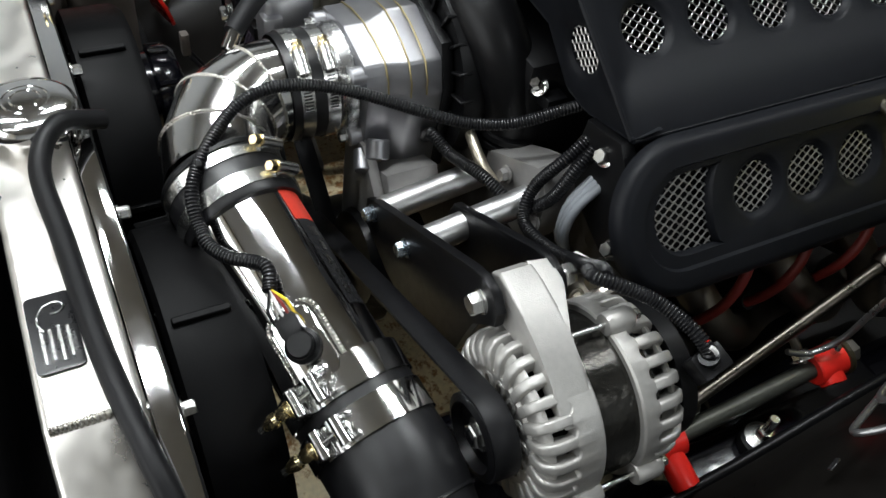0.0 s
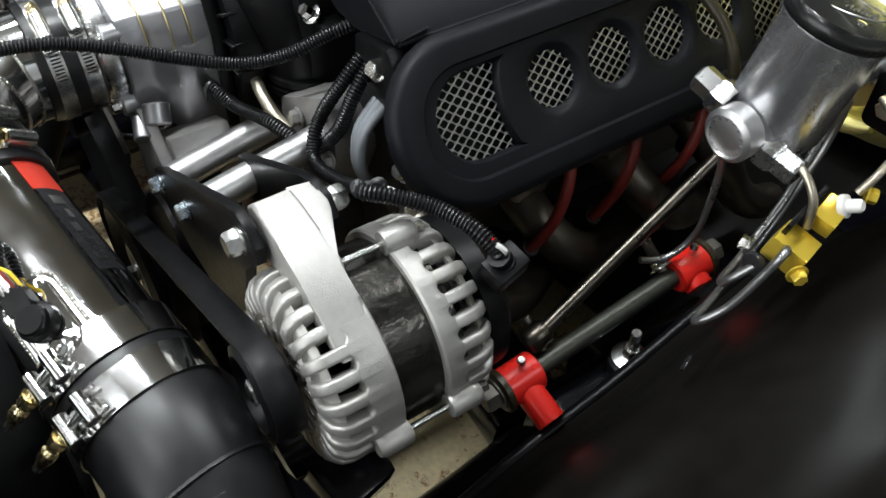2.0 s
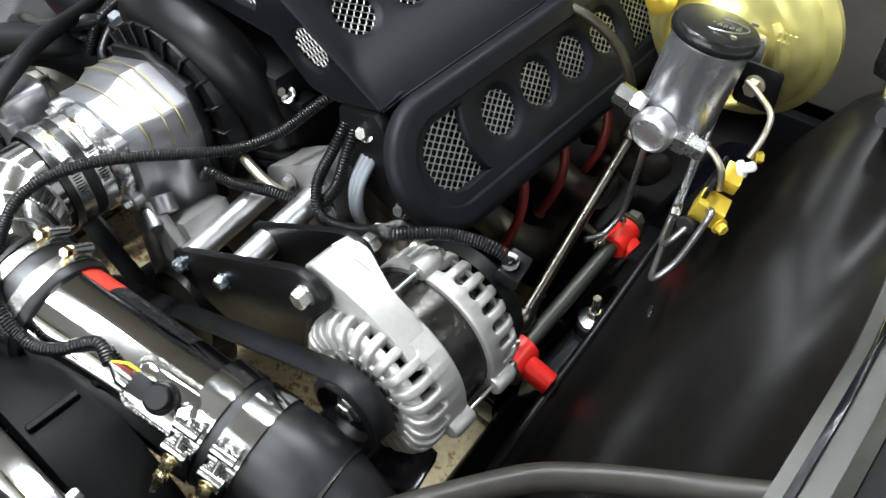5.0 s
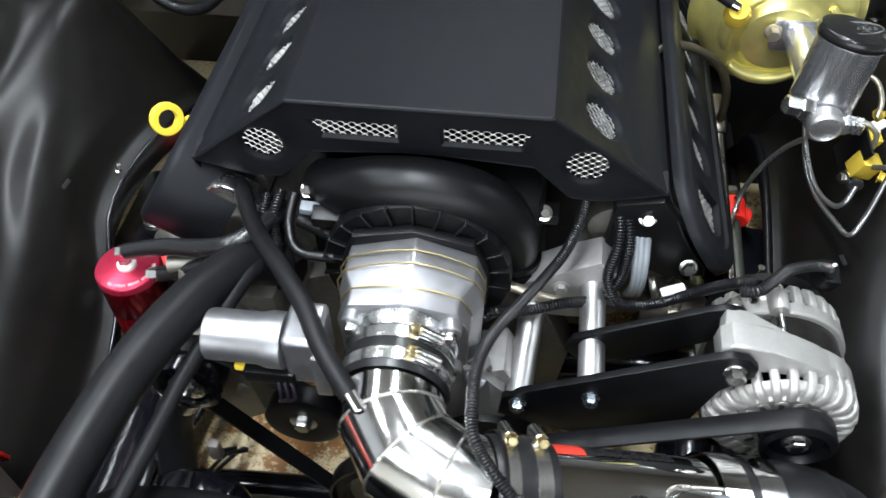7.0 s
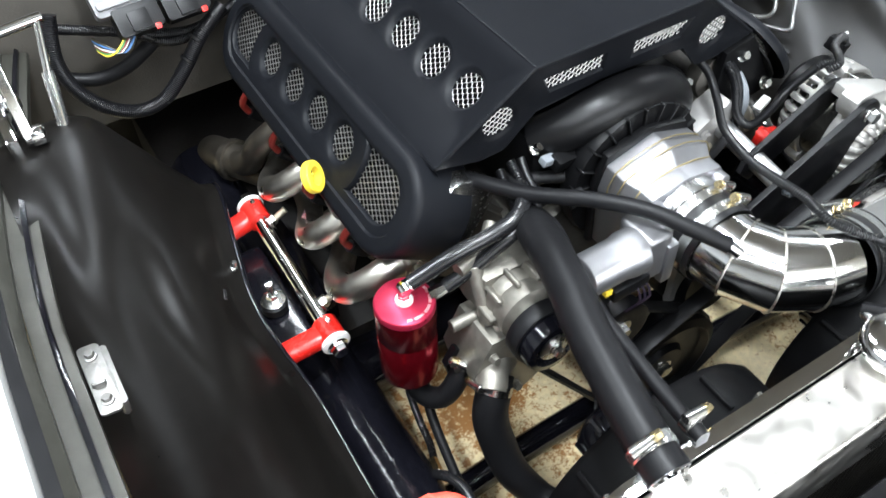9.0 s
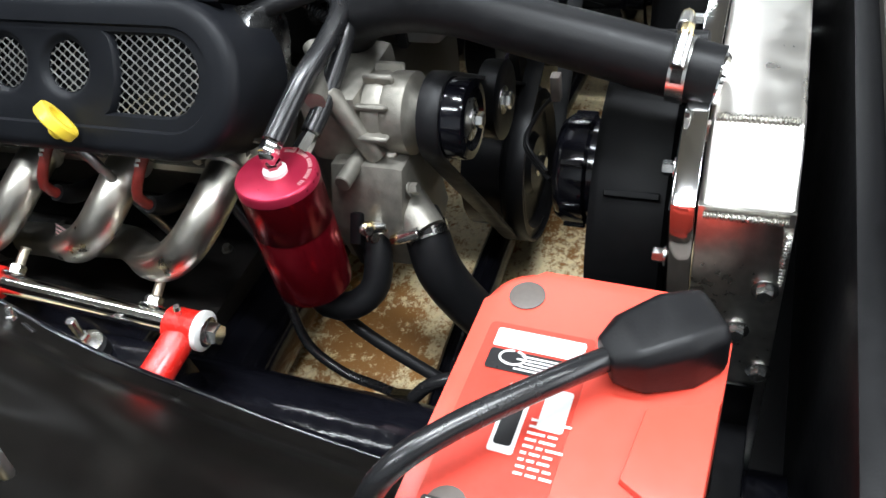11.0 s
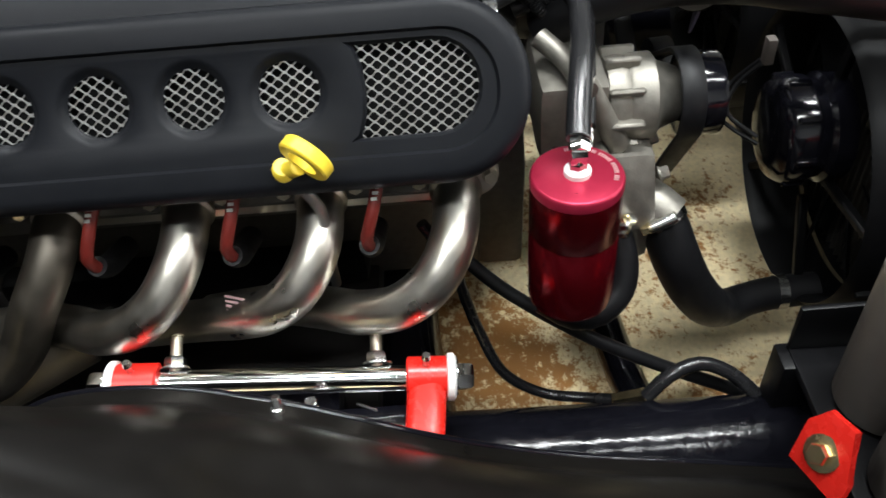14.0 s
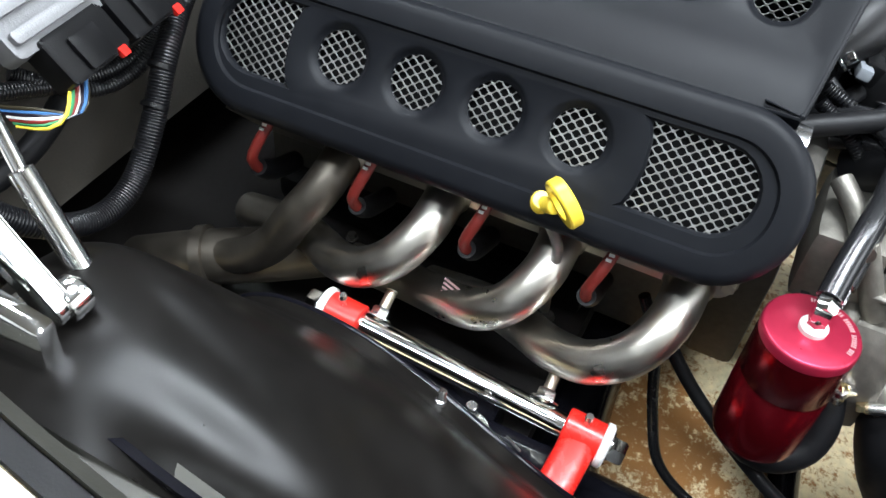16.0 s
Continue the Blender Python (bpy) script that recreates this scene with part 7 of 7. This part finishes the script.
box(bm, (0, 0.755, 0.630), (1.56, 0.20, 0.02), None, 0.004)
box(bm, (0.60, 0.60, 0.47), (0.36, 0.02, 0.27), None, 0.004)
solo("dark_void_boards", bm, "plastic", "black boards added for the dark void below the firewall", "toe board", kind="structure")
bm = B()
box(bm, (0, 0.70, 0.915), (1.56, 0.14, 0.012), None, 0.003)
solo("cowl", bm, "lip2", "dark cowl panel above the firewall", "cowl", kind="structure")
bm = B()
box(bm, (0.0, -0.500, 0.585), (1.90, 0.03, 0.36), None, 0.01)
# low shelf added so that the deep gap by the radiator stays black
box(bm, (0.0, -0.435, 0.412), (1.30, 0.12, 0.03), None, 0.006)
solo("radiator_support", bm, "steel_black", "black radiator support panel", "radiator support", kind="structure")
bm = B()
box(bm, (0.0, -0.885, 0.772), (1.90, 0.76, 0.016), None, 0.004)
for k in range(2):
    box(bm, (0.0, -0.530 - 0.055 * k, 0.784), (1.90, 0.018, 0.010), None, 0.003)
solo("nose_panel", bm, "lip2", "dark grey panel before the radiator", "nose panel", kind="structure")
ec = thing("engine_control_unit", (-0.352, 0.602, 0.82), "finned silver engine control unit with black plugs", "control unit")
me_ = Matrix.Translation((-0.368, 0.580, 0.880)) @ Euler((radians(48), 0, radians(4))).to_matrix().to_4x4()
bm = B()
prism(bm, rounded(-0.11, 0.11, -0.055, 0.055, 0.006), me_, 0.022, 0.002)
case = part("case", bm, "ecu", ec)
for k in range(5):
    bm = B()
    prism(bm, rounded(-0.106, 0.104 - 0.012 * (k % 2), -0.046 + 0.021 * k, -0.036 + 0.021 * k, 0.003), me_ @ Matrix.Translation((0, 0, 0.0225)), 0.006, 0.001)
    part("fin", bm, "ecu", case)
for x in (-0.06, 0.01):
    bm = B()
    prism(bm, rounded(x - 0.032, x + 0.032, -0.090, -0.050, 0.004), me_, 0.026, 0.003)
    pl_ = part("plug", bm, "plastic", ec, "black multi-way plug")
    part("latch", prism(B(), rounded(x - 0.014, x + 0.014, -0.088, -0.060, 0.002), me_ @ Matrix.Translation((0, 0, 0.027)), 0.004, 0.001), "plastic", pl_)
    part("lock", prism(B(), rounded(x + 0.016, x + 0.024, -0.094, -0.086, 0.001), me_ @ Matrix.Translation((0, 0, 0.024)), 0.005, 0.001), "red", pl_)
for k, c in enumerate(("yellow", "greenwire", "redcable", "white", "purple", "bluewire", "tanhose")):
    pts = [me_ @ Vector((-0.085 + 0.003 * k, -0.085, 0.010 + 0.002 * (k % 3))), me_ @ Vector((-0.105 + 0.002 * k, -0.100 - 0.001 * k, 0.010)), me_ @ Vector((-0.118, -0.100 + 0.003 * k, 0.0)), me_ @ Vector((-0.124, -0.085 + 0.003 * k, -0.02))]
    part("wire", tube(B(), pts, 0.0016, 6), c, ec)
solo("main_loom", tube(B(), [(-0.530, 0.56, 0.86), (-0.545, 0.545, 0.80), (-0.535, 0.525, 0.755), (-0.505, 0.505, 0.725), (-0.465, 0.500, 0.706), (-0.425, 0.500, 0.712), (-0.385, 0.505, 0.745), (-0.345, 0.515, 0.785), (-0.30, 0.53, 0.81)], 0.0102, 14, rib=0.05), "loom", "thick ribbed black wire loom hung before the firewall", "wire loom", "firewall looms")
solo("branch_loom", tube(B(), [(-0.53, 0.60, 0.815), (-0.461, 0.585, 0.795), (-0.407, 0.570, 0.778), (-0.349, 0.552, 0.775), (-0.30, 0.545, 0.79), (-0.26, 0.55, 0.80)], 0.0075, 14, rib=0.05), "loom", "ribbed black wire loom along the firewall", "wire loom", "firewall looms")
solo("branch_loom", tube(B(), [(-0.44, 0.590, 0.800), (-0.40, 0.560, 0.770), (-0.36, 0.545, 0.768), (-0.32, 0.54, 0.785), (-0.28, 0.54, 0.80)], 0.0065, 12, rib=0.05), "loom", "thin ribbed wire loom below the control unit", "wire loom", "firewall looms")
solo("dark_hose", tube(B(), [(-0.56, 0.62, 0.73), (-0.50, 0.60, 0.715), (-0.45, 0.585, 0.73), (-0.40, 0.575, 0.765)], 0.011, 14), "rubber", "taped black loom along the firewall", "wire loom", "firewall looms")
for p, ax_ in (((-0.352, 0.515, 0.782), (0.7, 0.1, 0.6)), ((-0.375, 0.508, 0.757), (0.7, 0.1, 0.6))):
    solo("cable_tie", band(B(), p, ax_, 0.0110, 0.004, 0.001), "plastic", "cable tie round the main loom", "cable tie", "loom ties")
for a, b, r in (((0.560, 0.40, 0.86), (0.575, 0.52, 0.80), 0.011), ((0.590, 0.30, 0.84), (0.60, 0.50, 0.74), 0.010)):
    solo("bay_loom", tube(B(), [a, Vector(a).lerp(Vector(b), 0.5) + Vector((0.01, 0, -0.02)), b], r, 14), "rubber", "black taped loom beside the booster", "wire loom", "driver looms")
solo("heater_box", box(B(), (0.60, 0.58, 0.80), (0.16, 0.10, 0.14), None, 0.02), "bare", "bare metal box beside the booster", "heater box")

# ---- hood hinges ----
for s in (-1, 1):
    H = Vector((s * 0.606, 0.408, 0.846))
    hg = thing("hood_hinge", H - Vector((0, 0, 0.07)), "polished billet hood hinge with gas strut", "hood hinge", "hood hinges")
    part("base_plate", box(B(), H + Vector((s * 0.030, 0.0, -0.035)), (0.014, 0.120, 0.075), Euler((0.15, 0, 0)).to_matrix(), 0.004), "chrome", hg)
    part("arm", prism(B(), rounded(-0.012, 0.14, -0.012, 0.012, 0.011), basis(H + Vector((s * 0.016, -0.045, -0.020)), (0, 0.55, 0.83), (0, -0.83, 0.55)), 0.012, 0.002), "chrome", hg)
    part("arm", prism(B(), rounded(-0.012, 0.12, -0.010, 0.010, 0.009), basis(H + Vector((s * 0.030, 0.020, -0.010)), (0, 0.35, 0.93), (0, -0.93, 0.35)), 0.010, 0.002), "chrome", hg)
    for d in ((0.008, -0.048, -0.022), (0.020, 0.020, -0.012), (0.012, 0.03, 0.08), (0.010, -0.010, -0.050)):
        part("pivot", lathe(B(), [(0.012, 0), (0.013, 0.002), (0.013, 0.014), (0.008, 0.018)], H + Vector((s * d[0], d[1], d[2])), (-s, 0, 0), 20), "chrome", hg)
    part("strut_body", rod(B(), H + Vector((-s * 0.028, -0.034, -0.062)), H + Vector((-s * 0.043, 0.020, 0.014)), 0.0085, 20), "chrome", hg)
    part("strut_rod", rod(B(), H + Vector((-s * 0.042, 0.018, 0.012)), H + Vector((-s * 0.056, 0.052, 0.066)), 0.0050, 16), "chrome", hg)
    part("strut_end", rod(B(), H + Vector((s * 0.020, -0.040, -0.068)), H + Vector((-s * 0.034, -0.040, -0.066)), 0.0085, 18), "chrome", hg)
    part("strut_end", rod(B(), H + Vector((s * 0.012, 0.055, 0.062)), H + Vector((-s * 0.064, 0.055, 0.068)), 0.0075, 18), "chrome", hg)
    part("bracket", box(B(), H + Vector((s * 0.045, -0.090, -0.080)), (0.040, 0.16, 0.012), Euler((0.1, s * 0.5, 0)).to_matrix(), 0.004), "bare", hg, "bare metal hinge bracket")
    for d in (-0.12, -0.07):
        part("bolt", hexbolt(B(), H + Vector((s * 0.040, d, -0.070)), (-s * 0.4, 0, 0.9), 0.012, 0.007, 1.3), "chrome", hg)
